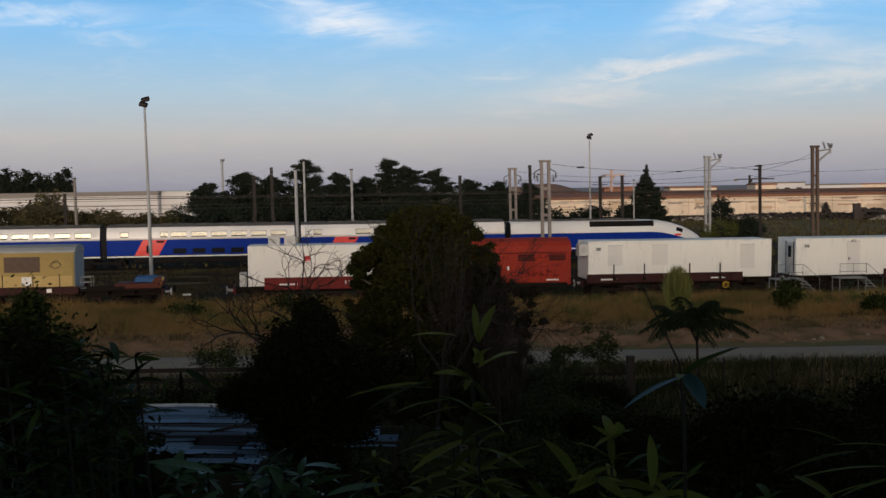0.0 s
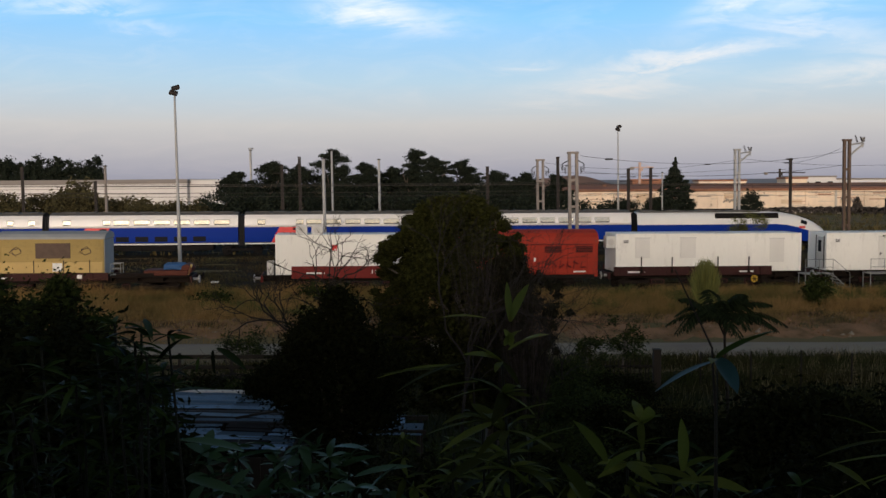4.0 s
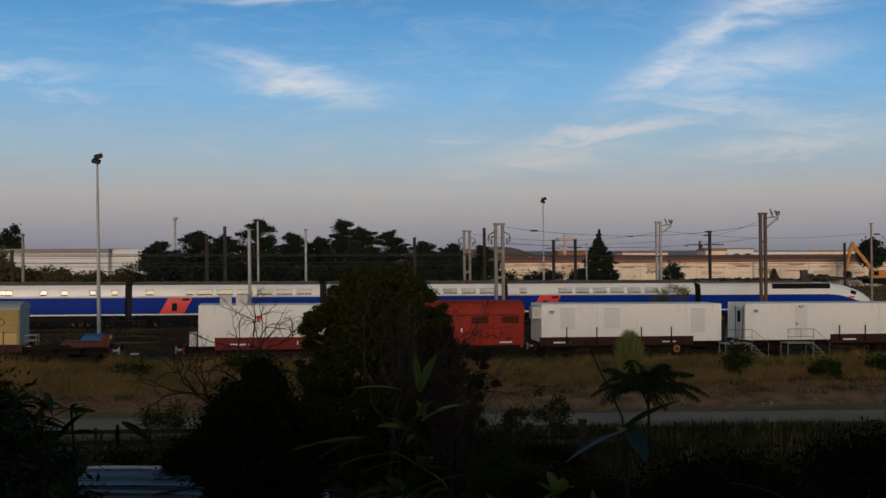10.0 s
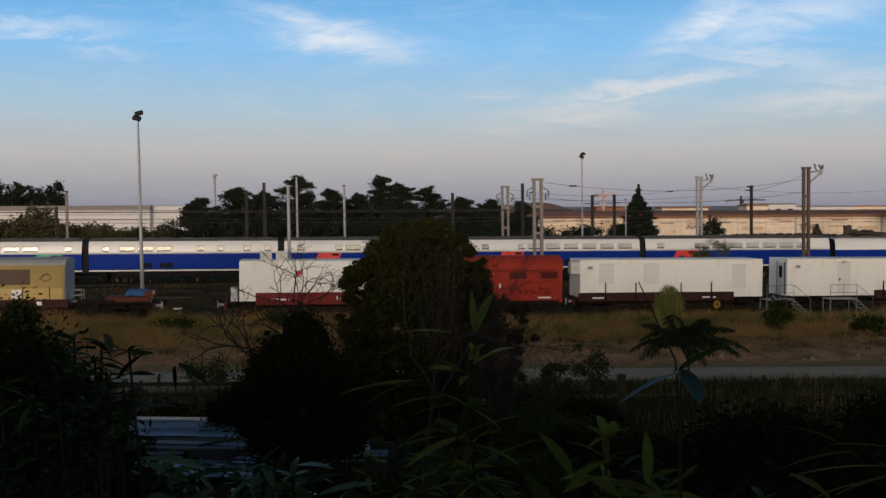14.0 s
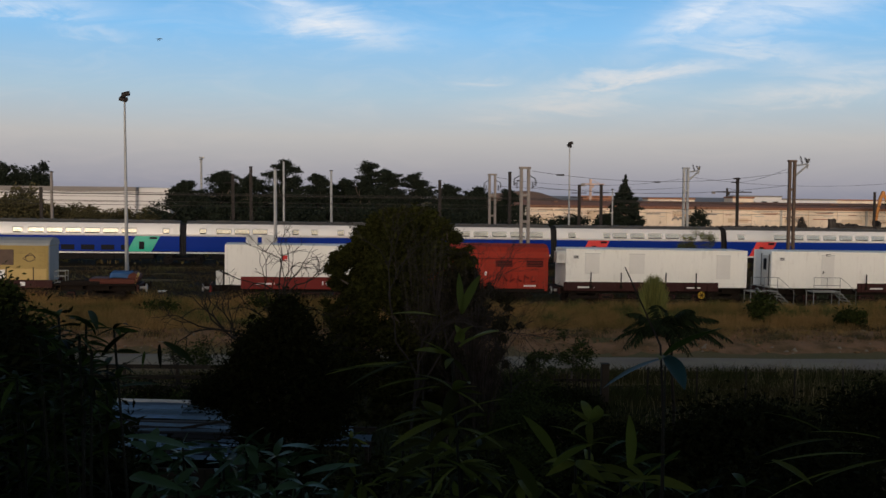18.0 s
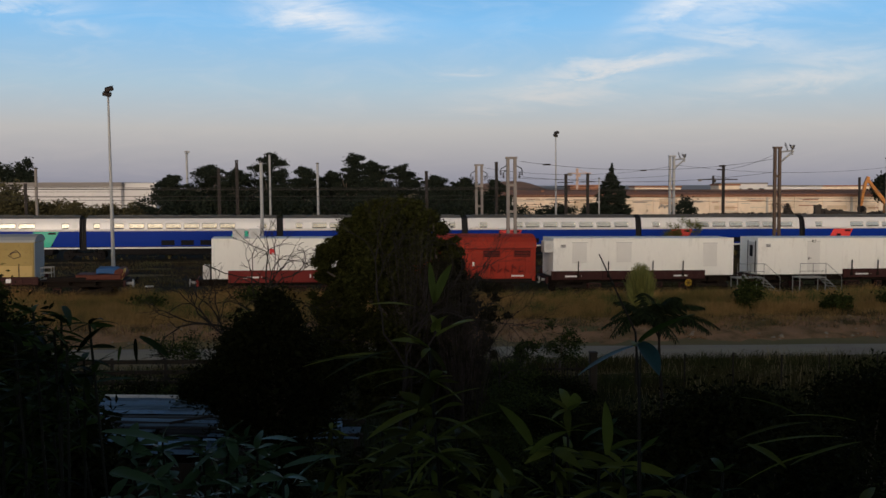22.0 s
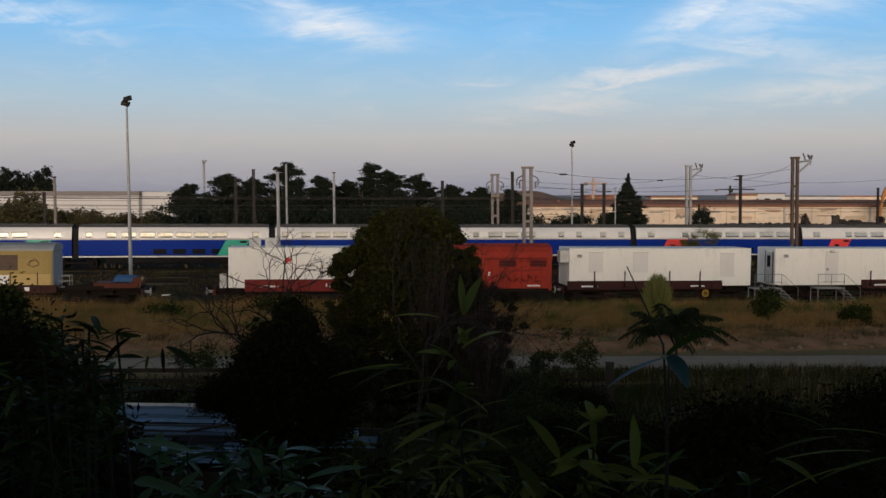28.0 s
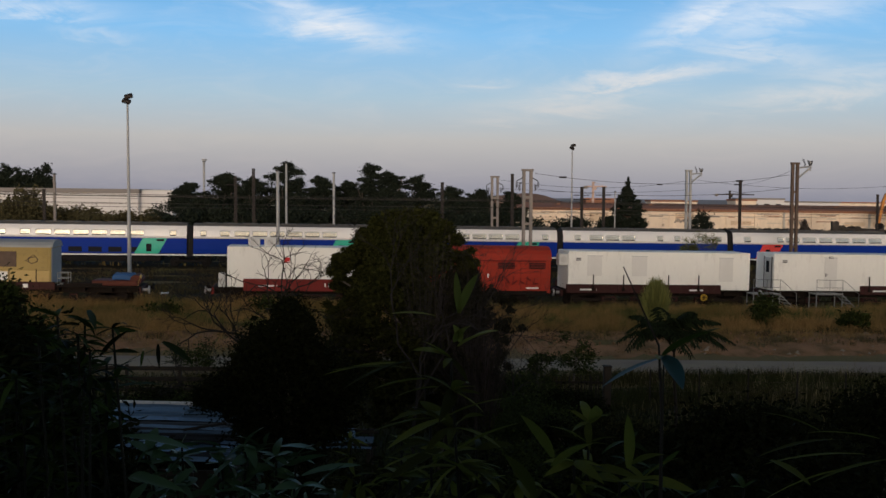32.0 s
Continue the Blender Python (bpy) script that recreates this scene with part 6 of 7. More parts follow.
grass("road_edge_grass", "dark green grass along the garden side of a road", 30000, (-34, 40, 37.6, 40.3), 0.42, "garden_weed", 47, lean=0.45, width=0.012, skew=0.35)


# ---- the garden between the camera and the road ----
rng = np.random.default_rng(31)
for k, (x, y, w, h) in enumerate(((17.9, 55.0, 1.15, 1.9), (22.5, 53.5, 0.9, 1.2), (-15.5, 54.5, 1.0, 1.0), (-9.5, 56.5, 1.4, 1.1), (27.0, 55.5, 1.2, 1.3))):
    make_tree("verge_bush", "low dark green bush in dry grass", "bush", x, y, land(x, y), dome(rng, 12, w * 0.75, w * 0.6, h - 0.2, 0.2, w * 0.4), 1500, 0.10, "leaf_mid", 310 + k, 0.05, group="bushes in the dry grass")
for k, (x, y, w, h) in enumerate(((5.1, 38.0, 1.0, 2.1), (3.7, 36.5, 0.8, 1.7), (1.6, 37.0, 0.9, 1.3), (-9.6, 38.5, 1.1, 1.3))):
    make_tree("roadside_shrub", "thin olive shrub at a roadside", "shrub", x, y, land(x, y), dome(rng, 14, w * 0.8, w * 0.6, h, 0.5, w * 0.34), 1500, 0.07, "leaf_mid", 320 + k, 0.05, group="shrubs by the road", slim=0.35)

# large evergreen in the middle of the garden: dense skirt, ragged twin top
def outline_clumps(rng, rows, n, size, depth):
    """Clumps that fill an upright outline given by rows of height, left edge, right edge; finer towards the rim."""
    zs, lo, hi = (np.array(q, float) for q in zip(*sorted(rows)))
    out = []
    for k in range(n):
        z = zs[0] + (zs[-1] - zs[0]) * rng.random() ** 0.85
        a = np.interp(z, zs, lo) + 0.30 * noise.noise((z * 2.1, 1.7, 0.0))
        b = np.interp(z, zs, hi) + 0.30 * noise.noise((z * 2.1, 7.3, 0.0))
        q = rng.random()
        rim = 4 * q * (1 - q)
        s = size * rng.uniform(0.6, 1.2) * (0.45 + 0.55 * rim)
        if zs[-1] - z < 0.5:
            s *= 0.6
        x = a + s * 0.5 + (b - a - s) * q + rng.normal(0, 0.07)
        out.append((x, rng.uniform(-depth, depth) * math.sqrt(max(0.05, rim)), z, s, s, s * rng.uniform(0.55, 0.95)))
    for k in range(n // 2):
        z = zs[0] + (zs[-1] - zs[0]) * rng.random() ** 0.7
        edge, side = (np.interp(z, zs, lo) + 0.30 * noise.noise((z * 2.1, 1.7, 0.0)), -1) if k % 2 else (np.interp(z, zs, hi) + 0.30 * noise.noise((z * 2.1, 7.3, 0.0)), 1)
        s = size * rng.uniform(0.18, 0.36)
        out.append((edge + side * rng.uniform(-0.10, 0.30), rng.uniform(-depth, depth) * 0.5, z + rng.uniform(-0.05, 0.12), s * 1.3, s, s))
    for k in range(n // 8):
        s = size * rng.uniform(0.18, 0.32)
        out.append((rng.uniform(lo[-1] - 0.3, hi[-1] + 0.4), rng.uniform(-0.4, 0.4), zs[-1] + rng.uniform(-0.12, 0.16), s, s, s * 1.3))
    return out


TREE_ROWS = [(6.62, -1.15, -0.55), (6.5, -1.4, -0.25), (6.3, -1.7, 0.05), (6.1, -1.9, 0.25), (5.8, -2.1, 0.4), (5.2, -2.4, 0.5), (4.5, -2.6, 0.65), (3.6, -2.5, 0.9), (2.6, -2.2, 1.0), (1.3, -1.6, 0.9)]
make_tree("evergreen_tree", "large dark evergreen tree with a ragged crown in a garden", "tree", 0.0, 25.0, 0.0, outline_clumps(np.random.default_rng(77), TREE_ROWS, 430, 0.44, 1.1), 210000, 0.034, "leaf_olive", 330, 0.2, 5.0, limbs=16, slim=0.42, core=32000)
def make_twig_bush(name, label, category, x, y, rows, count, mat, seed, width=0.006, foot=0.0, depth=0.5, group="", low=0.45):
    """A sheaf of fine curved stems that rise from one foot and fan out to fill an outline (height, left, right)."""
    rng = np.random.default_rng(seed)
    zs, lo, hi = (np.array(q, float) for q in zip(*sorted(rows)))
    t = thing(name, label, category, pose(x, y, 0), group)
    bm = bmesh.new()
    tube(bm, limb_path((0, 0, foot - 0.1), ((lo[-1] + hi[-1]) / 2, 0, zs[-1] * 0.72), rng, 0.08, 5), width * 5, width * 1.5, 6)
    part("trunk", bm, "pale_bark" if mat == "grey_twig" else "bark", t)
    tz = zs[0] + (zs[-1] - zs[0]) * rng.random(count) ** 0.6
    q = rng.random(count)
    tip = np.stack([np.interp(tz, zs, lo) * (1 - q) + np.interp(tz, zs, hi) * q + rng.normal(0, 0.05, count), rng.normal(0, depth, count), tz + rng.normal(0, 0.08, count)], 1)
    root = np.array([0.0, 0.0, foot])
    start = root + (tip - root) * rng.uniform(low, 0.8, count)[:, None]
    bend = (start + tip) / 2 + rng.normal(0, 0.06, (count, 3))
    ang = rng.random(count) * np.pi
    w = np.stack([np.cos(ang), np.sin(ang), np.zeros(count)], 1) * width
    cols = []
    for k in range(5):
        f = k / 4
        p = start * (1 - f) ** 2 + bend * 2 * f * (1 - f) + tip * f * f
        cols += [p - w * (1 - 0.75 * f), p + w * (1 - 0.75 * f)]
    v = np.stack(cols, 1).reshape(-1, 3)
    i = np.arange(count)[:, None] * 10
    f = np.concatenate([i + np.array([2 * k, 2 * k + 1, 2 * k + 3, 2 * k + 2]) for k in range(4)], 0)
    part("twig_sheaf", fast_mesh("twig_sheaf", v, f), mat, t)
    return t


BUSH_ROWS = [(5.2, 0.15, 0.45), (4.95, 0.1, 0.9), (4.7, 0.0, 1.35), (4.4, -0.1, 1.65), (4.0, -0.2, 1.6), (3.4, -0.2, 1.4), (2.5, -0.2, 1.1), (1.2, -0.1, 0.9)]
make_tree("grey_green_bush", "dark grey-green feathery bush beside an evergreen", "bush", 0.1, 24.2, 0.0, outline_clumps(np.random.default_rng(78), BUSH_ROWS, 110, 0.42, 0.6), 30000, 0.034, "bush_leaf", 335, 0.06, 3.6, "pale_bark", limbs=14, flat=1.6, slim=0.2, core=2500)
make_twig_bush("twiggy_bush", "leafless grey bush of fine upright twigs before an evergreen", "bush", 0.85, 23.9, [(5.15, -0.25, 0.35), (4.9, -0.45, 0.6), (4.4, -0.6, 0.85), (3.8, -0.7, 1.0), (3.2, -0.6, 0.9), (2.4, -0.3, 0.4)], 520, "grey_twig", 336, width=0.0045, foot=0.0, group="twiggy garden bushes")
make_twig_bush("twiggy_bush", "thin grey sapling with a fan of fine twigs", "bush", -0.35, 23.3, [(6.3, -0.5, 0.3), (5.9, -0.75, 0.65), (5.4, -0.8, 0.8), (4.8, -0.6, 0.75), (4.2, -0.3, 0.4)], 170, "grey_twig", 337, width=0.0045, foot=2.0, group="twiggy garden bushes")
make_twig_bush("broom_bush", "yellow-green upright broom bush in dry grass", "bush", 10.9, 50.0, [(3.25, -0.15, 0.2), (3.0, -0.5, 0.5), (2.6, -0.8, 0.75), (2.1, -0.85, 0.8), (1.6, -0.75, 0.7)], 1300, "broom", 301, width=0.020, foot=0.3, depth=0.3, low=0.25)
small = [(0, 0, 4.85, 0.45, 0.4, 0.4), (-0.35, 0, 4.4, 0.6, 0.5, 0.5), (0.35, 0, 4.3, 0.55, 0.5, 0.5), (-0.75, 0, 3.8, 0.65, 0.6, 0.55), (0.15, 0, 3.7, 0.8, 0.7, 0.6), (0.85, 0, 3.6, 0.6, 0.5, 0.5), (-0.2, 0, 3.0, 1.1, 0.9, 0.7), (-1.0, 0, 3.0, 0.5, 0.5, 0.5), (0.6, 0, 3.0, 0.6, 0.6, 0.4), (-0.1, 0, 2.2, 0.9, 0.9, 0.7), (-0.1, 0, 1.3, 0.9, 0.8, 0.7)]
make_tree("dark_shrub", "dense rounded shrub in a garden, leaf colour blackened for shade", "shrub", -2.6, 18.0, 0.0, [(a * 0.8, b * 0.8, c * 0.98, d * 0.8, e * 0.8, f * 0.85) for a, b, c, d, e, f in small + [(-1.25, 0, 4.0, 0.5, 0.5, 0.4), (-1.7, 0, 3.7, 0.5, 0.5, 0.35), (-2.1, 0.1, 3.55, 0.35, 0.4, 0.25), (-1.4, 0, 3.4, 0.5, 0.5, 0.3), (1.1, 0, 3.9, 0.4, 0.5, 0.4), (-0.75, 0, 4.6, 0.5, 0.5, 0.5), (-1.1, 0, 4.35, 0.4, 0.4, 0.4), (-0.25, 0, 5.15, 0.35, 0.3, 0.35)]], 66000, 0.032, "leaf_shaded", 331, 0.12, 3.6, limbs=9, slim=0.45, core=8000)
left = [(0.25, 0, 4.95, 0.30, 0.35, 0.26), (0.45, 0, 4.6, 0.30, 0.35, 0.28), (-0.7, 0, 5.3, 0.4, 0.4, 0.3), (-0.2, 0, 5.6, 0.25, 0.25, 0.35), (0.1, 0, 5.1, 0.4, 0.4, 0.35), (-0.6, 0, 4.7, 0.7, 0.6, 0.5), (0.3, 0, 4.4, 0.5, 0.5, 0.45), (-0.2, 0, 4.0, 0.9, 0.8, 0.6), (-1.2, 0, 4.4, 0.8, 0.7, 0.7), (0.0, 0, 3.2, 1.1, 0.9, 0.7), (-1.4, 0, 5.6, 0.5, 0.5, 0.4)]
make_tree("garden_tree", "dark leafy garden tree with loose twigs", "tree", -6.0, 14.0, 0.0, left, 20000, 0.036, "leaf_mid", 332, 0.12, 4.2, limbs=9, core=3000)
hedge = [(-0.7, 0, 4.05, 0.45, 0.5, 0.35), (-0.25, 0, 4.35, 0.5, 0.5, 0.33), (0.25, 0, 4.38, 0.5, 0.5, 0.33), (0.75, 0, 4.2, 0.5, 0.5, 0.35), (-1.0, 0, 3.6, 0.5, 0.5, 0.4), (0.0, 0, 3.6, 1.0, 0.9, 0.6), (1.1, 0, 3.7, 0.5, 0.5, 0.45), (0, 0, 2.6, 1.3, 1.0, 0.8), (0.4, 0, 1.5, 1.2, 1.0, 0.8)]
make_tree("round_hedge_shrub", "dense clipped shrub below a terrace, leaf colour blackened for shade", "shrub", 3.7, 12.0, 0.0, hedge, 26000, 0.030, "leaf_shaded", 333, 0.12, 3.4, limbs=6, core=4000)
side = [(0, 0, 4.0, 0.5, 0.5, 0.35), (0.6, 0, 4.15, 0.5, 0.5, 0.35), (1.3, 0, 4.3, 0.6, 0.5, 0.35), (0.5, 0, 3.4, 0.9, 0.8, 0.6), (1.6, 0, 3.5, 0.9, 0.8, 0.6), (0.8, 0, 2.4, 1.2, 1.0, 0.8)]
make_tree("garden_shrub", "loose garden shrub below a terrace, leaf colour darkened for shade", "shrub", 6.2, 14.5, 0.0, side, 14000, 0.038, "leaf_shaded", 334, 0.1, 3.2, limbs=6)
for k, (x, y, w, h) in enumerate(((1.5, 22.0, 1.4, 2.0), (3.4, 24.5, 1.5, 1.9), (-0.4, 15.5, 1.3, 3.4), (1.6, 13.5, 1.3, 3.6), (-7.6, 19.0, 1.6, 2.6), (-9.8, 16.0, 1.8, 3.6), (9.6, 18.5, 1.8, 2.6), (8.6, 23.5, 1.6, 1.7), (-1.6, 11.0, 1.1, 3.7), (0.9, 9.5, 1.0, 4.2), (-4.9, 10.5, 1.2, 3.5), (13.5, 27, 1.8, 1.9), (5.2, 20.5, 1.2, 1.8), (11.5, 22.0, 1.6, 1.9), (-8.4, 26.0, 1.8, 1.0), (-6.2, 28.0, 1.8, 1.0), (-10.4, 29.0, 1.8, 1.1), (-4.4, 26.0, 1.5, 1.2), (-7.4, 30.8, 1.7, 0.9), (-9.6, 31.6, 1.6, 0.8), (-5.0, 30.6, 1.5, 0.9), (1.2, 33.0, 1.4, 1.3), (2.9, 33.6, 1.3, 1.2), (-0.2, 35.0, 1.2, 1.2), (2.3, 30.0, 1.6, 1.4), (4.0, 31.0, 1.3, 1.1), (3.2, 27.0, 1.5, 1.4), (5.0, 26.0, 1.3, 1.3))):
    make_tree("undergrowth_shrub", "tangled undergrowth shrub, leaf colour darkened for shade", "shrub", x, y, 0.0, dome(rng, 18, w * 0.85, w * 0.7, h - 0.25, 0.3, w * 0.36), 9000, 0.036 if y < 16 else 0.045, "leaf_shaded" if k % 2 else "leaf_mid", 340 + k, 0.07, group="garden undergrowth", limbs=5)


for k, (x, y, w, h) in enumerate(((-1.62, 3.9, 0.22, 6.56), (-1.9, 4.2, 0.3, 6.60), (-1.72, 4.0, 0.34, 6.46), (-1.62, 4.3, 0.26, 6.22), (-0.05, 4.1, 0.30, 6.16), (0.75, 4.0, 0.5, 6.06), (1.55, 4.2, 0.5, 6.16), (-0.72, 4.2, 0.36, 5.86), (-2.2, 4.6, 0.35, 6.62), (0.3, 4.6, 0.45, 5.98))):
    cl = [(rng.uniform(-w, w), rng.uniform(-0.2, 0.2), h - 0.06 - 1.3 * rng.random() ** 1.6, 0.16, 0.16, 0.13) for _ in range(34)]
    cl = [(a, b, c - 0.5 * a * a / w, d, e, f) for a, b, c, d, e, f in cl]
    make_tree("terrace_shrub", "leafy shrub close below a terrace, leaf colour darkened for shade", "shrub", x, y, 0.0, cl, 7000, 0.024, "leaf_shaded", 370 + k, 0.035, 5.4, group="shrubs below the terrace", limbs=6, slim=0.38)


def frond_mesh(rng, reach, rise, droop, az):
    """A pinnate frond: an arched rib with drooping pairs of slim leaflets."""
    n, v, f = 22, [], []
    pts = []
    for k in range(n + 1):
        a = k / n
        side = 0.12 * math.sin(a * 2.4 + az) * reach
        pts.append(Vector((math.cos(az) * reach * a - math.sin(az) * side, math.sin(az) * reach * a + math.cos(az) * side, rise * a - droop * a * a)))
    for k in range(n):
        p, q = pts[k], pts[k + 1]
        w = 0.016 * (1 - 0.8 * k / n)
        b = len(v)
        v += [p + Vector((0, 0, w)), p - Vector((0, 0, w)), q - Vector((0, 0, w * 0.9)), q + Vector((0, 0, w * 0.9)), p + Vector((w, -w, 0)), q + Vector((w, -w, 0))]
        f += [(b, b + 1, b + 2), (b, b + 2, b + 3), (b, b + 4, b + 5), (b, b + 5, b + 3)]
        if k < 3:
            continue
        along = (q - p).normalized()
        across = along.cross(Vector((0, 0, 1))).normalized()
        ln = 0.40 * math.sin(math.pi * (0.15 + 0.80 * k / n)) ** 0.7 * rng.uniform(0.8, 1.15)
        for s in (-1, 1):
            d = (across * s * 0.8 + along * 0.55 + Vector((0, 0, -0.45 - 0.35 * rng.random()))).normalized()
            t = p + d * ln
            m = p + d * ln * 0.5 + Vector((0, 0, 0.03))
            wv = along * 0.046
            b = len(v)
            v += [p, m - wv, t, m + wv]
            f += [(b, b + 1, b + 2), (b, b + 2, b + 3)]
    return mesh_from("frond", v, f)


def make_umbrella_tree():
    rng = np.random.default_rng(52)
    t = thing("umbrella_tree", "small flat-topped tree with feathery drooping fronds", "tree", pose(6.65, 28.0, 0.0))
    bm = bmesh.new()
    tube(bm, [Vector(p) for p in ((0.12, 0, -0.1), (0.10, 0, 1.2), (0.02, 0, 2.2), (0, 0, 3.05))], 0.055, 0.035, 7)
    part("trunk", bm, "dead_wood", t)
    for k, (dx, dz) in enumerate(((-0.35, 0.45), (0.3, 0.42), (-0.05, 0.6))):
        bm = bmesh.new()
        tube(bm, [Vector((0, 0, 2.85)), Vector((dx * 0.4, 0, 2.95 + dz * 0.5)), Vector((dx, 0.1 * k, 2.95 + dz))], 0.03, 0.018, 6)
        part("limb", bm, "dead_wood", t)
        for j in range(10):
            az = j * 0.628 + 0.4 * k + rng.normal(0, 0.15)
            up = j % 5 == k
            me = frond_mesh(rng, rng.uniform(0.95, 1.5) * (0.65 if up else 1.0), 1.25 if up else rng.uniform(0.5, 0.9), 0.75 if up else rng.uniform(0.7, 1.2), az)
            part("frond", me, "leaf_feather", t, at=pose(dx, 0.1 * k, 2.95 + dz))


make_umbrella_tree()


def make_bare_tree(x, y, h, seed, label, spread=0.5, r0=0.05, depth=5, mat="dead_wood"):
    rng = np.random.default_rng(seed)
    t = thing("bare_tree", label, "tree", pose(x, y, 0), "bare dead trees")
    trunk = bmesh.new()
    tops = []

    def grow(bm, p, d, ln, r, level):
        n = 3
        line = [p]
        for _ in range(n):
            d = Vector(d + Vector(rng.normal(0, 0.27, 3))).normalized()
            p = p + d * ln / n
            line.append(p)
        tube(bm, line, r, r * 0.72, 5)
        r *= 0.72
        if level == 0:
            return
        for _ in range(2 + (rng.random() < 0.45)):
            e = Vector(d + Vector((rng.normal(0, spread), rng.normal(0, spread * 0.6), rng.normal(0.12, spread * 0.55)))).normalized()
            grow(bm, p, e, ln * (0.6 + 0.2 * rng.random()), r * 0.84, level - 1)

    p = Vector((0, 0, -0.1))
    stem = limb_path(p, (0.1, 0, h * 0.45), rng, 0.12, 5)
    tube(trunk, stem, r0, r0 * 0.75, 7)
    part("trunk", trunk, mat, t)
    for k in range(4):
        bm = bmesh.new()
        d = Vector((rng.normal(0, spread), rng.normal(0, 0.3), 1.0)).normalized()
        grow(bm, stem[-1 - (k % 2)], d, h * 0.24, r0 * 0.6, depth - 1)
        part("branch", bm, mat, t)
    return t


make_bare_tree(-0.55, 22.8, 6.5, 65, "pale bare trunk with fine upright twigs", 0.20, 0.05, 6, "pale_bark")
make_bare_tree(0.75, 23.6, 5.3, 66, "dense leafless grey bush with upright twigs", 0.25, 0.035, 6)
make_bare_tree(1.2, 24.2, 4.7, 67, "dense leafless grey bush with upright twigs", 0.30, 0.032, 6)
make_bare_tree(-3.3, 22.0, 6.3, 61, "leafless grey tree with fine forking twigs", 0.55, 0.095, 6)
make_bare_tree(-4.35, 22.5, 4.9, 62, "thin leafless sapling in a garden", 0.35, 0.05, 5)
make_bare_tree(2.2, 31.0, 3.0, 63, "tangled leafless bush beside a road", 0.8, 0.04, 5)
make_bare_tree(-4.5, 27.5, 2.8, 64, "tangled leafless bush beside a road", 0.8, 0.05, 5)


def make_stick():
    p = thing("dry_cane", "thin bare leaning cane stuck among reeds", "plant", pose(0.52, 2.3, 0))
    bm = bmesh.new()
    tube(bm, [Vector(q) for q in ((0.04, 0.10, -0.1), (0.02, 0.03, 5.0), (0.0, -0.03, 6.7), (-0.015, -0.05, 6.86), (-0.10, -0.05, 7.04))], 0.006, 0.0013, 6)
    part("stem", bm, "dead_wood", p)


make_stick()


def make_shed():
    """Low garden sheds roofed with overlapping corrugated sheets."""
    s = thing("garden_shed", "low plank garden shed with a corrugated sheet roof", "shed", pose(-5.9, 21.3, -0.1, 0, 0, -2))
    for y in (-1.9, 1.9):
        for k in range(12):
            part("wall_plank", box(0.27, 0.04, 1.95 + 0.06 * y, (-1.52 + 0.275 * k, y, 0), 0.005), "old_wood", s)
    for x in (-1.6, 1.65):
        part("side_wall", box(0.05, 3.8, 1.9, (x, 0, 0), 0.01), "old_wood", s)
    def sheet(x, y, z, w, d, mat, waves=12, tilt=6.0, skew=0.0, under=s):
        bm = bmesh.new()
        n = waves * 4
        grid = [[bm.verts.new((xx, -d / 2 + d * i / n, 0.030 * math.sin(i * math.pi / 2) + 0.014 * noise.noise((xx * 1.7, i * 0.2, x)))) for xx in np.linspace(-w / 2, w / 2, 7)] for i in range(n + 1)]
        for a, b in zip(grid, grid[1:]):
            for k in range(6):
                bm.faces.new((a[k], a[k + 1], b[k + 1], b[k]))
        bmesh.ops.solidify(bm, geom=bm.faces[:], thickness=0.006)
        part("roof_sheet", bm, mat, under, at=pose(x, y, z, tilt, random.uniform(-1.5, 1.5), skew))

    lay = np.random.default_rng(9)
    for k in range(5):
        for x in (-0.85, 0.82):
            sheet(x + lay.normal(0, 0.05), 1.66 - 0.21 * k, 2.34 - 0.026 * k, 1.66, 0.24, "sheet", 1, 9 + lay.normal(0, 7), lay.normal(0, 0.8))
    for k in range(5):
        part("tarred_board", box(3.3 - 0.2 * (k % 2), 0.15, 0.03, (0.08 * (k % 3), 0.58 - 0.17 * k, 2.17 - 0.018 * k), 0.006), "shed_tar", s, "dark tarred roof board")
    sheet(0.15, 0.22, 2.19, 2.6, 0.15, "sheet", 1, 12, -1)
    sheet(0.35, -0.10, 2.165, 2.3, 0.13, "sheet", 1, 12, 1)
    for k in range(6):
        for x, w in ((-0.35, 1.1), (0.75, 1.0), (1.5, 0.5)):
            if lay.random() < 0.85:
                sheet(x + lay.normal(0, 0.08), -0.45 - 0.22 * k, 2.12 - 0.03 * k, w, 0.22, "sheet" if lay.random() < 0.75 else "shed_tar", 1, 7 + lay.normal(0, 8), lay.normal(0, 1.5))
    # Pale colour here gives the white highlight along the roof's top edge.
    part("ridge_cap", rod((-1.75, 1.83, 2.36), (1.65, 1.80, 2.35), 0.06, sides=10), "white_trim", s, "rounded ridge cap, pale for the highlight on the roof's top edge")
    part("ladder_rail", rod((0.4, -0.3, 2.25), (1.2, 0.2, 2.30), 0.03, sides=6), "old_wood", s)
    for y, z in ((1.05, 2.12), (0.02, 2.06), (-1.06, 1.96)):
        part("roof_batten", box(3.4, 0.09, 0.06, (0.05, y, z), 0.01), "old_wood", s)
    t = thing("lean_to", "low lean-to roofed with a pale corrugated sheet", "shed", pose(-2.15, 20.3, 0.1, 0, 0, 1))
    for x in (-0.7, 0.7):
        for y in (-0.5, 0.5):
            part("post", box(0.08, 0.08, 2.05, (x, y, 0), 0.01), "old_wood", t)
    sheet(-0.25, 0.32, 2.13, 1.25, 0.62, "sheet", 4, 5, 2, t)
    sheet(0.1, -0.30, 2.07, 1.35, 0.66, "sheet", 4, 7, -2, t)
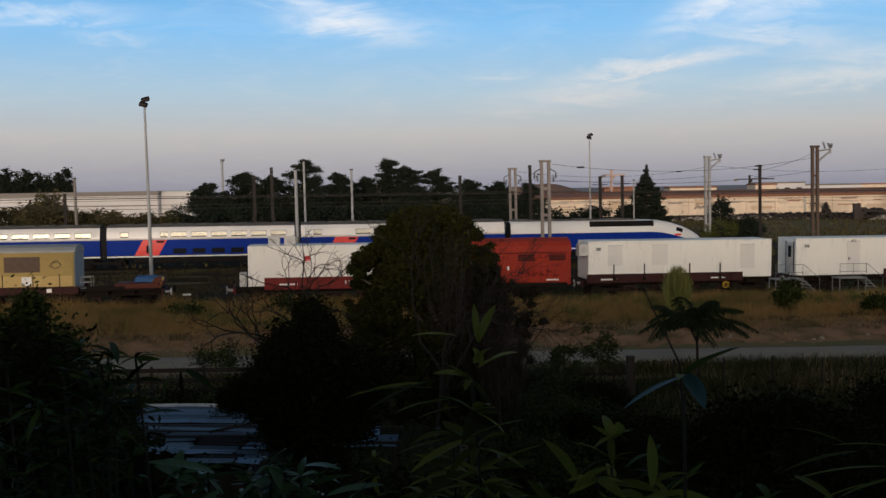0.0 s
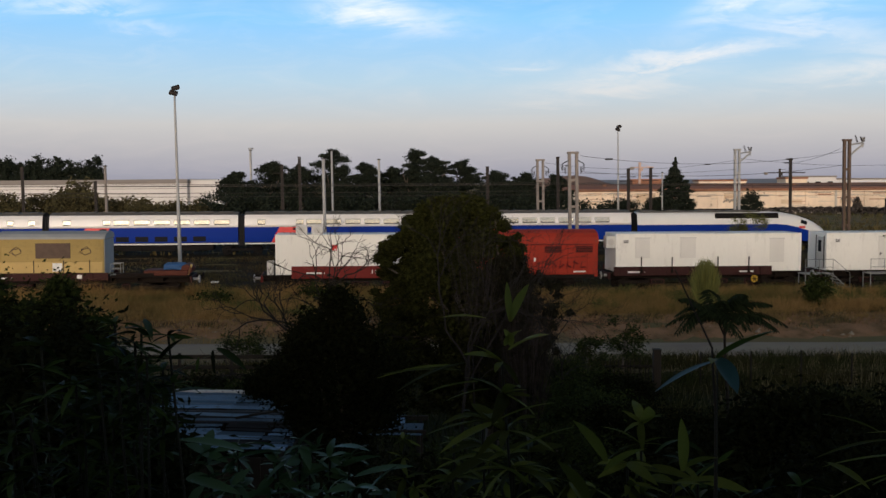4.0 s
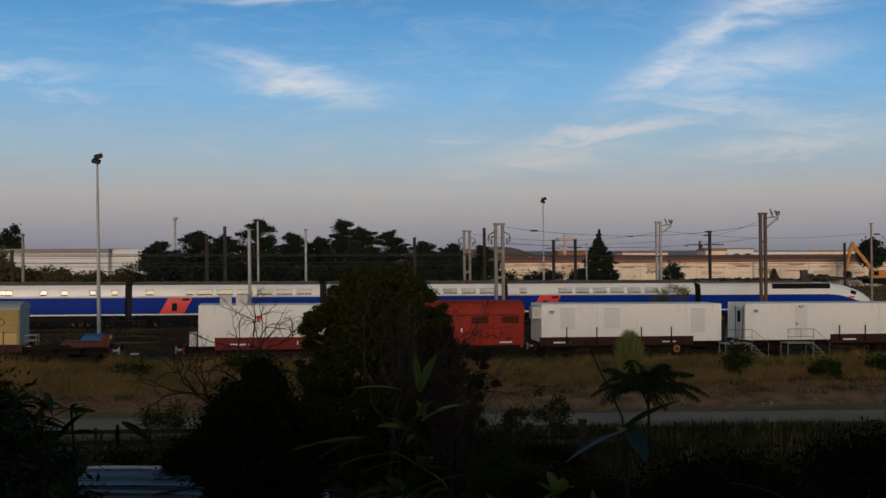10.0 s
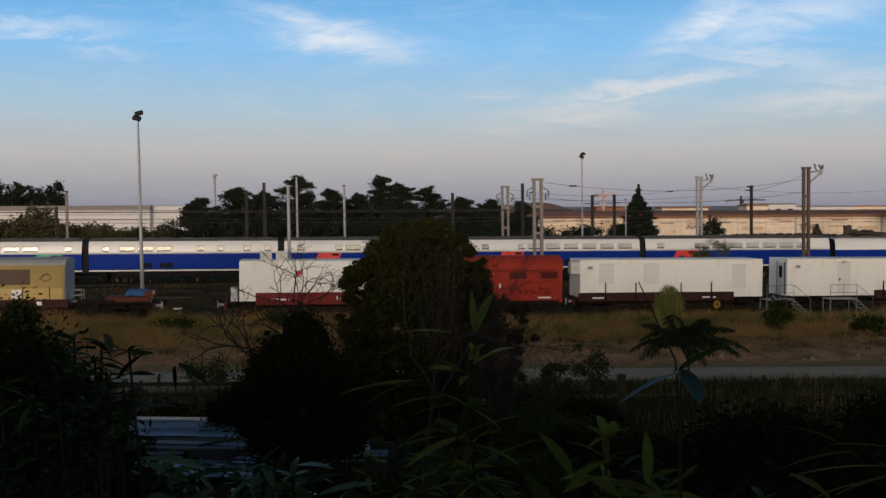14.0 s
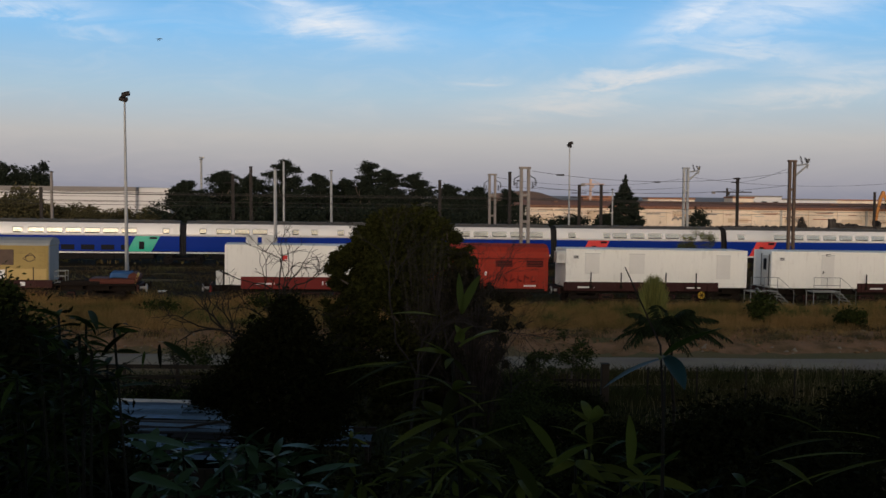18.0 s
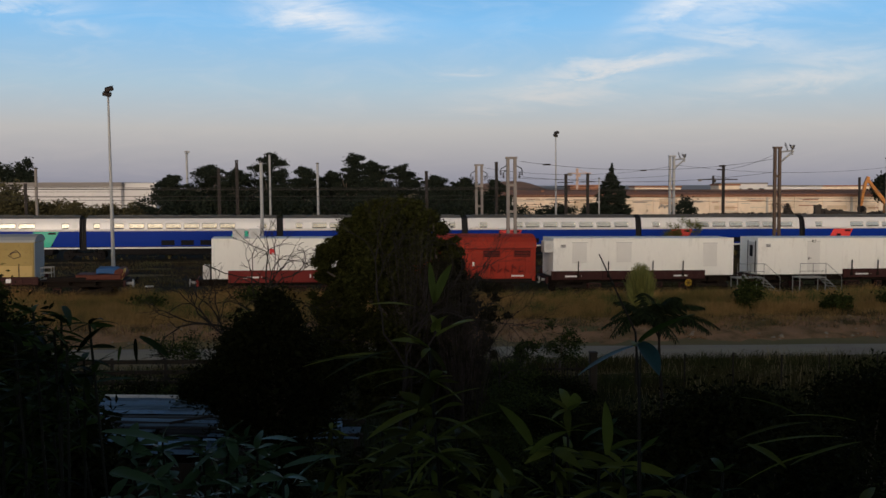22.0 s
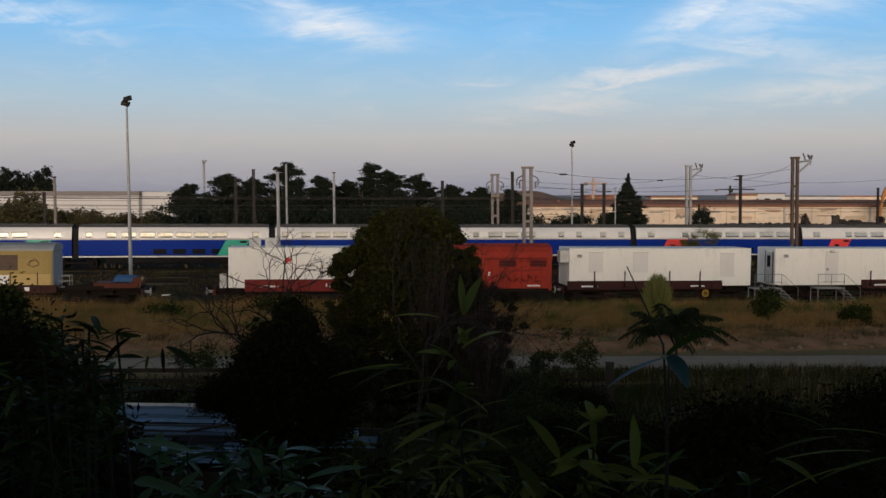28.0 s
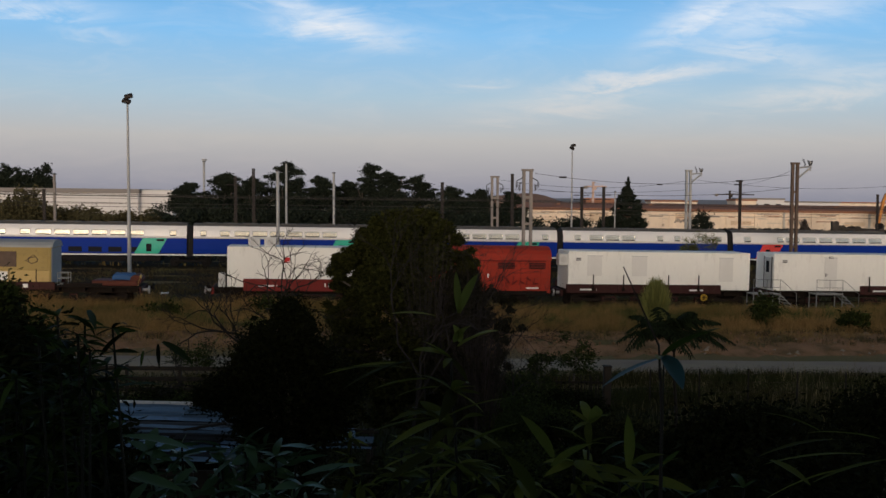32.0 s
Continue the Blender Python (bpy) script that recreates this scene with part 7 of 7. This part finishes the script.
    part("beam", box(1.7, 0.08, 0.1, (0, -0.5, 2.0), 0.01), "old_wood", t)
    part("beam", box(1.7, 0.08, 0.1, (0, 0.5, 2.06), 0.01), "old_wood", t)
    w = thing("plank_fence", "low dark fence of weathered horizontal planks", "fence", pose(-8.9, 33.4, 0.05, 0, 0, 1))
    for k in range(3):
        part("rail_plank", box(7.5, 0.04, 0.14, (0, 0, 0.44 + 0.36 * k), 0.005), "old_wood", w)
    for x in (-3.6, -1.8, 0, 1.8, 3.6):
        part("post", box(0.1, 0.1, 1.45, (x, 0.07, -0.1), 0.01), "old_wood", w)


make_shed()


def make_fences():
    p = thing("gate_post", "thick dark wooden gate post", "post", pose(5.68, 33.4, 0))
    part("shaft", box(0.26, 0.26, 1.62, (0, 0, -0.1), 0.03), "old_wood", p)
    part("cap", box(0.30, 0.30, 0.06, (0, 0, 1.5), 0.02), "old_wood", p)
    f = thing("picket_fence", "short dark wooden picket fence", "fence", pose(4.0, 33.5, 0))
    for k in range(13):
        h = 1.18 + random.uniform(-0.05, 0.05)
        bm = box(0.075, 0.025, h, (0, 0, 0), 0.004)
        for v in bm.verts:
            if v.co.z > h - 0.01:
                v.co.x *= 0.3
        part("picket", bm, "old_wood", f, at=pose(0.12 * k, 0, 0, 0, random.uniform(-3, 3), 0))
    for z in (0.35, 0.9):
        part("rail", box(1.65, 0.03, 0.08, (0.73, 0.03, z), 0.005), "old_wood", f)
    w = thing("wire_fence", "thin wire fence on wooden stakes in tall grass", "fence", pose(0, 0, 0))
    for k in range(9):
        x = 7.4 + 1.75 * k
        part("stake", rod((x, 34.6 + 0.05 * k, -0.1), (x + random.uniform(-0.04, 0.04), 34.6 + 0.05 * k, 1.2 + random.uniform(-0.15, 0.1)), 0.03, sides=6), "old_wood", w)
    for z in (0.45, 0.8, 1.1):
        part("wire", rod((7.3, 34.6, z), (21.5, 35.0, z), 0.004, sides=5), "brown_mast", w)


make_fences()


# ---- canes and leaves close below the camera ----
def leaf_mesh(ln, width, bow, fold=0.35, n=8):
    """A slim pointed blade along +x, bowed down and folded along its midrib."""
    v, f = [], []
    for k in range(n + 1):
        a = k / n
        w = width * (math.sin(math.pi * min(1, a * 0.93 + 0.07)) ** 0.75) * (1 - 0.25 * a) if k < n else 0.0005
        z = -bow * a * a + bow * 0.35 * a
        v += [(a * ln, -w, z + fold * w), (a * ln, 0, z), (a * ln, w, z + fold * w)]
    for k in range(n):
        for j in (0, 1):
            f.append((3 * k + j, 3 * k + 3 + j, 3 * k + 4 + j, 3 * k + 1 + j))
    me = mesh_from("leaf", v, f)
    me.shade_smooth()
    return me


def place_leaf(parent, base, tip, width, mat, origin, bow=0.12, roll=0.0):
    base, tip = Vector(base), Vector(tip)
    d = tip - base
    me = leaf_mesh(d.length, width / 2, d.length * bow)
    turn = d.to_track_quat("X", "Z").to_matrix().to_4x4()
    part("leaf", me, mat, parent, at=Matrix.Translation(base - origin) @ turn @ pose(0, 0, 0, roll, 0, 0))


LEAF_SHAPES = {}


def scatter_leaves(parent, p, origin, n, rng, mat, size=0.17, down=0.2):
    """A fan of blades round a joint of a cane; the blades share a few meshes."""
    for _ in range(n):
        key = (mat, int(rng.integers(0, 5)))
        if key not in LEAF_SHAPES:
            s = 0.75 + 0.12 * key[1]
            me = leaf_mesh(s, 0.075 + 0.014 * key[1], s * (0.10 + 0.07 * key[1]))
            me.materials.append(M[mat])
            LEAF_SHAPES[key] = me
        a = rng.random() * 2 * math.pi
        d = Vector((math.cos(a), math.sin(a) * 0.8, rng.normal(0.25 - down, 0.35)))
        turn = d.to_track_quat("X", "Z").to_matrix().to_4x4()
        ob = new("leaf", LEAF_SHAPES[key])
        ob.parent = parent
        s = size * (0.7 + 0.7 * rng.random())
        ob.matrix_basis = Matrix.Translation(Vector(p) - origin) @ turn @ pose(0, 0, 0, rng.normal(0, 25), 0, 0) @ Matrix.Diagonal((s, s * (2.0 if mat == "blue_leaf" else 1.15), s, 1))


def make_cane_clump(name, label, x, y, tops, rng, listed, mat="cane_leaf", fans=5, per=3, size=0.17, low=1.3, base_spread=0.25, r=0.007):
    """Canes that rise from the garden to the listed tops, with leaf fans on their upper part."""
    origin = Vector((x, y, 0))
    c = thing(name, label, "plant", Matrix.Translation(origin), "canes below the terrace")
    for tx, ty, tz in tops:
        foot = Vector((x + rng.normal(0, base_spread), y + 0.25 + abs(rng.normal(0, base_spread)), -0.05))
        top = Vector((tx, ty, tz))
        pts = [foot.lerp(top, k / 9) + Vector((0.10 * math.sin(math.pi * k / 9) * rng.normal(0, 0.6), 0.12 * math.sin(math.pi * k / 9), 0)) for k in range(10)]
        bm = bmesh.new()
        tube(bm, [p - origin for p in pts], r * 1.6, r * 0.5, 6)
        part("cane", bm, "cane", c)
        for k in range(fans):
            z = tz - low * (k / max(1, fans - 1)) ** 1.1
            p = min(((pts[i].lerp(pts[i + 1], (z - pts[i].z) / max(1e-6, pts[i + 1].z - pts[i].z))) for i in range(9) if pts[i].z <= z <= pts[i + 1].z + 1e-6), key=lambda q: abs(q.z - z), default=pts[-1])
            scatter_leaves(c, p, origin, per, rng, mat, size)
    for bx, by, bz, ex, ey, ez, w, *other in listed:
        place_leaf(c, (bx, by, bz), (ex, ey, ez), w, other[0] if other else mat, origin, 0.10 + 0.08 * rng.random(), rng.normal(0, 15))
    return c


CENTRE_LEAVES = [
    (-0.01, 2.60, 6.88, -0.12, 2.48, 6.91, 0.022, 'yellow_leaf'),
    (-0.07, 2.60, 6.74, -0.28, 2.48, 6.77, 0.02),
    (-0.09, 2.62, 6.75, -0.29, 2.50, 6.76, 0.016),
    (-0.06, 2.55, 6.77, -0.24, 2.43, 6.74, 0.035),
    (-0.03, 2.50, 6.73, -0.16, 2.38, 6.74, 0.03),
    (0.00, 2.55, 6.70, -0.11, 2.43, 6.71, 0.022),
    (0.04, 2.40, 6.84, 0.07, 2.28, 6.91, 0.03, 'yellow_leaf'),
    (0.05, 2.40, 6.83, 0.13, 2.28, 6.90, 0.04, 'yellow_leaf'),
    (0.05, 2.40, 6.84, 0.04, 2.28, 6.91, 0.028, 'yellow_leaf'),
    (0.04, 1.90, 6.97, 0.07, 1.78, 7.07, 0.02, 'yellow_leaf'),
    (0.04, 1.90, 6.97, 0.03, 1.78, 7.07, 0.015, 'yellow_leaf'),
]
CENTRE_LOW_LEAVES = [
    (0.01, 2.50, 6.63, -0.16, 2.38, 6.64, 0.03),
    (0.02, 2.40, 6.65, -0.12, 2.28, 6.62, 0.04),
    (0.03, 2.40, 6.66, 0.15, 2.28, 6.74, 0.024),
    (0.01, 2.30, 6.60, -0.11, 2.18, 6.57, 0.04),
    (0.05, 2.30, 6.60, 0.18, 2.18, 6.71, 0.03),
    (0.26, 2.20, 6.61, 0.18, 2.08, 6.75, 0.035),
    (0.26, 2.20, 6.59, 0.33, 2.08, 6.69, 0.03),
    (0.21, 2.10, 6.55, 0.14, 1.98, 6.69, 0.04),
    (0.10, 2.20, 6.55, -0.02, 2.08, 6.67, 0.03),
    (0.45, 2.30, 6.56, 0.43, 2.18, 6.73, 0.03),
    (0.46, 2.30, 6.57, 0.51, 2.18, 6.64, 0.025),
]
RIGHT_LEAVES = [
    (0.507, 2.20, 6.845, 0.592, 2.08, 6.935, 0.058, 'reed_leaf'),
    (0.507, 2.20, 6.845, 0.522, 2.08, 6.803, 0.046, 'sky_leaf'),
    (0.500, 2.20, 6.838, 0.345, 2.08, 6.810, 0.024, 'sky_leaf'),
    (0.503, 2.20, 6.842, 0.470, 2.10, 6.862, 0.026, 'yellow_leaf'),
    (0.94, 2.40, 6.63, 0.76, 2.28, 6.72, 0.018),
    (0.97, 2.40, 6.61, 0.75, 2.28, 6.62, 0.016),
    (1.01, 2.30, 6.60, 0.73, 2.18, 6.63, 0.018),
    (0.91, 2.20, 6.59, 0.68, 2.08, 6.57, 0.018),
    (1.13, 2.50, 6.59, 0.90, 2.38, 6.65, 0.017),
    (0.85, 2.20, 6.56, 0.95, 2.08, 6.66, 0.018),
    (0.75, 2.20, 6.61, 0.80, 2.08, 6.60, 0.03),
]
LEFT_LEAVES = [
    (-0.82, 2.30, 6.88, -0.82, 2.18, 6.93, 0.03),
    (-0.82, 2.30, 6.92, -0.76, 2.18, 6.90, 0.02),
    (-0.82, 2.52, 6.75, -0.68, 2.45, 6.828, 0.008),
    (-0.69, 2.45, 6.825, -0.60, 2.40, 6.785, 0.030),
    (-0.70, 2.45, 6.820, -0.69, 2.42, 6.765, 0.012),
    (-0.74, 2.46, 6.80, -0.735, 2.42, 6.768, 0.009),
    (-0.88, 2.40, 6.87, -0.91, 2.28, 6.89, 0.03),
    (-0.86, 2.50, 6.78, -0.75, 2.38, 6.88, 0.022),
    (-0.93, 2.50, 6.78, -0.98, 2.38, 6.86, 0.03),
    (-0.96, 2.50, 6.71, -1.05, 2.38, 6.79, 0.024),
    (-0.88, 2.60, 6.67, -0.71, 2.48, 6.73, 0.03),
]
LOW_LEAVES = [
    (-0.59, 3.00, 6.43, -0.52, 2.88, 6.52, 0.035),
    (-0.55, 3.00, 6.42, -0.59, 2.88, 6.50, 0.03),
    (-0.53, 3.00, 6.43, -0.50, 2.88, 6.51, 0.022),
    (-0.49, 3.00, 6.42, -0.36, 2.88, 6.46, 0.04),
    (-0.67, 3.00, 6.42, -0.73, 2.88, 6.48, 0.03),
    (-0.59, 2.90, 6.42, -0.65, 2.78, 6.39, 0.03),
    (-0.44, 2.90, 6.39, -0.31, 2.78, 6.47, 0.04),
    (-0.39, 2.80, 6.39, -0.22, 2.68, 6.47, 0.035),
    (-0.69, 2.70, 6.49, -0.83, 2.58, 6.57, 0.045),
    (-0.71, 2.70, 6.47, -0.54, 2.58, 6.54, 0.04),
    (-0.81, 2.60, 6.44, -0.65, 2.48, 6.45, 0.035),
    (-0.26, 2.70, 6.45, -0.34, 2.58, 6.42, 0.03),
]
rng = np.random.default_rng(71)
make_cane_clump("bamboo_clump", "slim green bamboo leaves in a loose clump", 0.0, 2.7, [(-0.02, 2.55, 6.63), (-0.10, 2.6, 6.45), (0.06, 2.5, 6.50), (0.03, 2.4, 6.80), (-0.2, 2.7, 6.3), (0.15, 2.5, 6.33)], rng, CENTRE_LEAVES + CENTRE_LOW_LEAVES, fans=7, per=6, size=0.105, low=0.6)
make_cane_clump("bamboo_clump", "dense bamboo clump with drooping leaves in a shade-darkened colour", -1.1, 2.75, [(-0.90, 2.45, 6.84), (-0.98, 2.6, 6.78), (-0.88, 2.6, 6.74), (-1.0, 2.8, 6.72), (-1.06, 2.75, 6.68), (-1.02, 2.6, 6.62), (-1.08, 2.65, 6.64), (-1.05, 2.7, 6.76)], rng, LEFT_LEAVES, "cane_shaded", fans=6, per=8, size=0.068, low=0.24)
make_cane_clump("bamboo_clump", "dense bamboo clump with drooping leaves in a shade-darkened colour", -1.3, 2.9, [(-1.12, 2.6, 6.7), (-1.25, 2.8, 6.66), (-1.4, 3.0, 6.74), (-1.2, 2.9, 6.6), (-1.1, 2.8, 6.62), (-1.35, 2.7, 6.5), (-1.15, 2.7, 6.64), (-1.3, 2.7, 6.58)], rng, [], "cane_shaded", fans=5, per=8, size=0.075, low=0.35)
make_cane_clump("bamboo_clump", "upright leafy bamboo shoots above a dark clump", -0.95, 2.5, [(-0.97, 2.5, 6.88), (-0.90, 2.5, 6.87), (-0.83, 2.5, 6.85), (-1.02, 2.5, 6.83), (-0.87, 2.45, 6.80)], rng, [], "cane_shaded", fans=3, per=6, size=0.055, low=0.13)
make_cane_clump("reed", "tall reed with broad blue-green leaves", 0.52, 2.25, [(0.51, 2.22, 6.84)], rng, RIGHT_LEAVES[:4], "blue_leaf", fans=0, r=0.0035, base_spread=0.03)
make_cane_clump("bamboo_clump", "dark bamboo leaves arching from a low clump", 1.05, 2.4, [(0.98, 2.4, 6.30), (1.15, 2.5, 6.36), (1.2, 2.4, 6.2), (0.9, 2.5, 6.15)], rng, RIGHT_LEAVES[4:], fans=5, per=4, size=0.14, low=0.7)
make_cane_clump("leafy_shrub", "low shrub with broad grey-green leaves", -0.7, 2.9, [(-0.55, 2.95, 6.42), (-0.64, 2.9, 6.40), (-0.42, 2.9, 6.42), (-0.75, 2.8, 6.36), (-0.3, 2.8, 6.34), (-0.85, 2.7, 6.34), (-0.5, 2.6, 6.40), (-0.36, 2.6, 6.42)], rng, LOW_LEAVES, "blue_leaf", fans=7, per=6, size=0.06, low=0.45)
make_cane_clump("leafy_shrub", "low shrub with slim dark leaves", 0.5, 2.6, [(0.35, 2.5, 6.52), (0.55, 2.6, 6.45), (0.66, 2.5, 6.40), (0.45, 2.4, 6.5), (0.2, 2.4, 6.5), (0.28, 2.6, 6.42), (0.1, 2.5, 6.55), (0.4, 2.6, 6.6), (0.02, 2.6, 6.5)], rng, [], fans=6, per=7, size=0.085, low=0.35)

make_cane_clump("leafy_shrub", "dense low shrub with small green leaves", -0.15, 2.8, [(-0.25, 2.8, 6.5), (-0.1, 2.7, 6.52), (0.0, 2.8, 6.45), (-0.2, 2.6, 6.42), (0.1, 2.7, 6.46)], rng, [], "cane_leaf", fans=7, per=7, size=0.06, low=0.4)
make_cane_clump("leafy_shrub", "dense low shrub with small leaves in a shade-darkened colour", 0.75, 2.7, [(0.62, 2.7, 6.46), (0.72, 2.6, 6.42), (0.85, 2.7, 6.40), (0.55, 2.8, 6.5)], rng, [], "cane_shaded", fans=6, per=7, size=0.065, low=0.35)
make_cane_clump("leafy_shrub", "dense low shrub with small leaves in a shade-darkened colour", -1.2, 2.6, [(-1.1, 2.6, 6.6), (-1.25, 2.6, 6.62), (-1.0, 2.5, 6.5), (-1.35, 2.7, 6.6), (-0.95, 2.6, 6.42), (-1.15, 2.5, 6.45)], rng, [], "cane_shaded", fans=8, per=8, size=0.05, low=0.45)

make_cane_clump("leafy_shrub", "low shrub with broad grey-green leaves", -0.7, 3.0, [(-0.86, 2.9, 6.43), (-0.76, 2.9, 6.45), (-0.66, 2.95, 6.42), (-0.57, 2.9, 6.45), (-0.80, 3.0, 6.40), (-0.48, 2.9, 6.42)], rng, [], "blue_leaf", fans=6, per=6, size=0.055, low=0.22)


def make_bird():
    b = thing("swallow", "small dark swallow in flight with bent wings", "bird")
    part("body", ball((0, 0, 0), 0.09, 0.024, 0.024), "bird", b)
    for dy in (-0.012, 0.012):
        part("tail_feather", rod((-0.07, dy, 0), (-0.16, dy * 3, 0), 0.010, 0.002, 5), "bird", b)
    wings = []
    for s in (-1, 1):
        me = mesh_from("wing", [(0.05, 0, 0), (0.03, s * 0.08, 0.012), (-0.05, s * 0.19, 0), (-0.035, s * 0.08, 0.004), (-0.02, 0, 0), (0.04, 0, -0.006), (0.0, s * 0.09, 0.0)], [(0, 1, 3, 4), (1, 2, 3), (5, 6, 4), (5, 6, 2)])
        wings.append((part("wing", me, "bird", b), s))
    return b, wings


swallow, WINGS = make_bird()


# ---- unseen house added behind the camera, sized to shade the garden ----
def make_shade_house():
    h = thing("house", "unseen rendered house with a tiled roof, added behind the terrace to shade the garden", "house", pose(0, -5.4, 0))
    part("wall", box(60, 8, 7.6, (0, 0, 0), 0.03), "house", h)
    bm = bmesh.new()
    rings = [[bm.verts.new((x, y, z)) for y, z in ((-4.6, 7.5), (-4.6, 7.7), (0, 8.7), (4.6, 7.7), (4.6, 7.5))] for x in (-30.5, 30.5)]
    for k in range(4):
        bm.faces.new((rings[0][k], rings[1][k], rings[1][k + 1], rings[0][k + 1]))
    bm.faces.new(rings[0][::-1]), bm.faces.new(rings[1]), bm.faces.new([rings[0][0], rings[1][0], rings[1][4], rings[0][4]][::-1])
    part("roof", bm, "brown_roof", h)
    part("terrace", box(12, 2.2, 0.25, (0, 4.6, 5.3), 0.02), "house", h, "plain concrete terrace slab")


make_shade_house()


# ---- everything that moves ----
def motions():
    times = [0.0, 2.75, 5.5, 7.25, 9.0, 11.0, 13.0, 14.75, 16.5, 19.0, 21.0, 23.0, 25.5, 28.0, 30.0, 32.0]
    for coach, k in COACHES:
        off = -LEN * k
        walk(coach, [(t, on_track(TRAIN_Y, train_at(t) + off)) for t in times])
    # the wheels roll with the train
    for wheel in WHEELS:
        x, y, z = wheel.matrix_basis.translation
        walk(wheel, [(0.2 * k, pose(x, y, z, 0, math.degrees((train_at(0.2 * k) - train_at(0.0)) / 0.46), 0)) for k in range(161)])
    # a swallow crosses the sky once
    flight = [(17.6, -8.4, 10.15), (18.0, -5.65, 10.27), (18.2, -4.29, 10.33), (18.4, -2.84, 10.35), (18.6, -1.59, 10.49), (18.8, -0.43, 10.78), (19.0, 0.35, 10.92),
              (19.2, 1.03, 10.77), (19.4, 1.78, 10.79), (19.6, 2.42, 10.72), (19.8, 3.46, 10.44), (20.0, 5.21, 10.77), (20.2, 6.9, 11.6)]
    rows = [(0.0, pose(-90.0, 52.0, 18.0)), (12.0, pose(-50.0, 46.0, 14.0))]
    for t, x, z in flight:
        far = float(np.interp(t, [19.2, 20.2], [2.2, 1.1]))
        rows.append((t, pose(far * x, far * 20.0, 7.2 + far * (z - 7.2), 28, 0, 0)))
    rows += [(24.0, pose(50.0, 50.0, 26.0)), (32.0, pose(90.0, 70.0, 30.0))]
    walk(swallow, rows)
    for wing, s in WINGS:
        beat = [(0.0, pose(0, 0, 0))] + [(17.6 + 0.1 * k, pose(0, 0, 0, s * (24 if k % 2 else -16), 0, 0)) for k in range(27)] + [(32.0, pose(0, 0, 0))]
        walk(wing, beat)


motions()
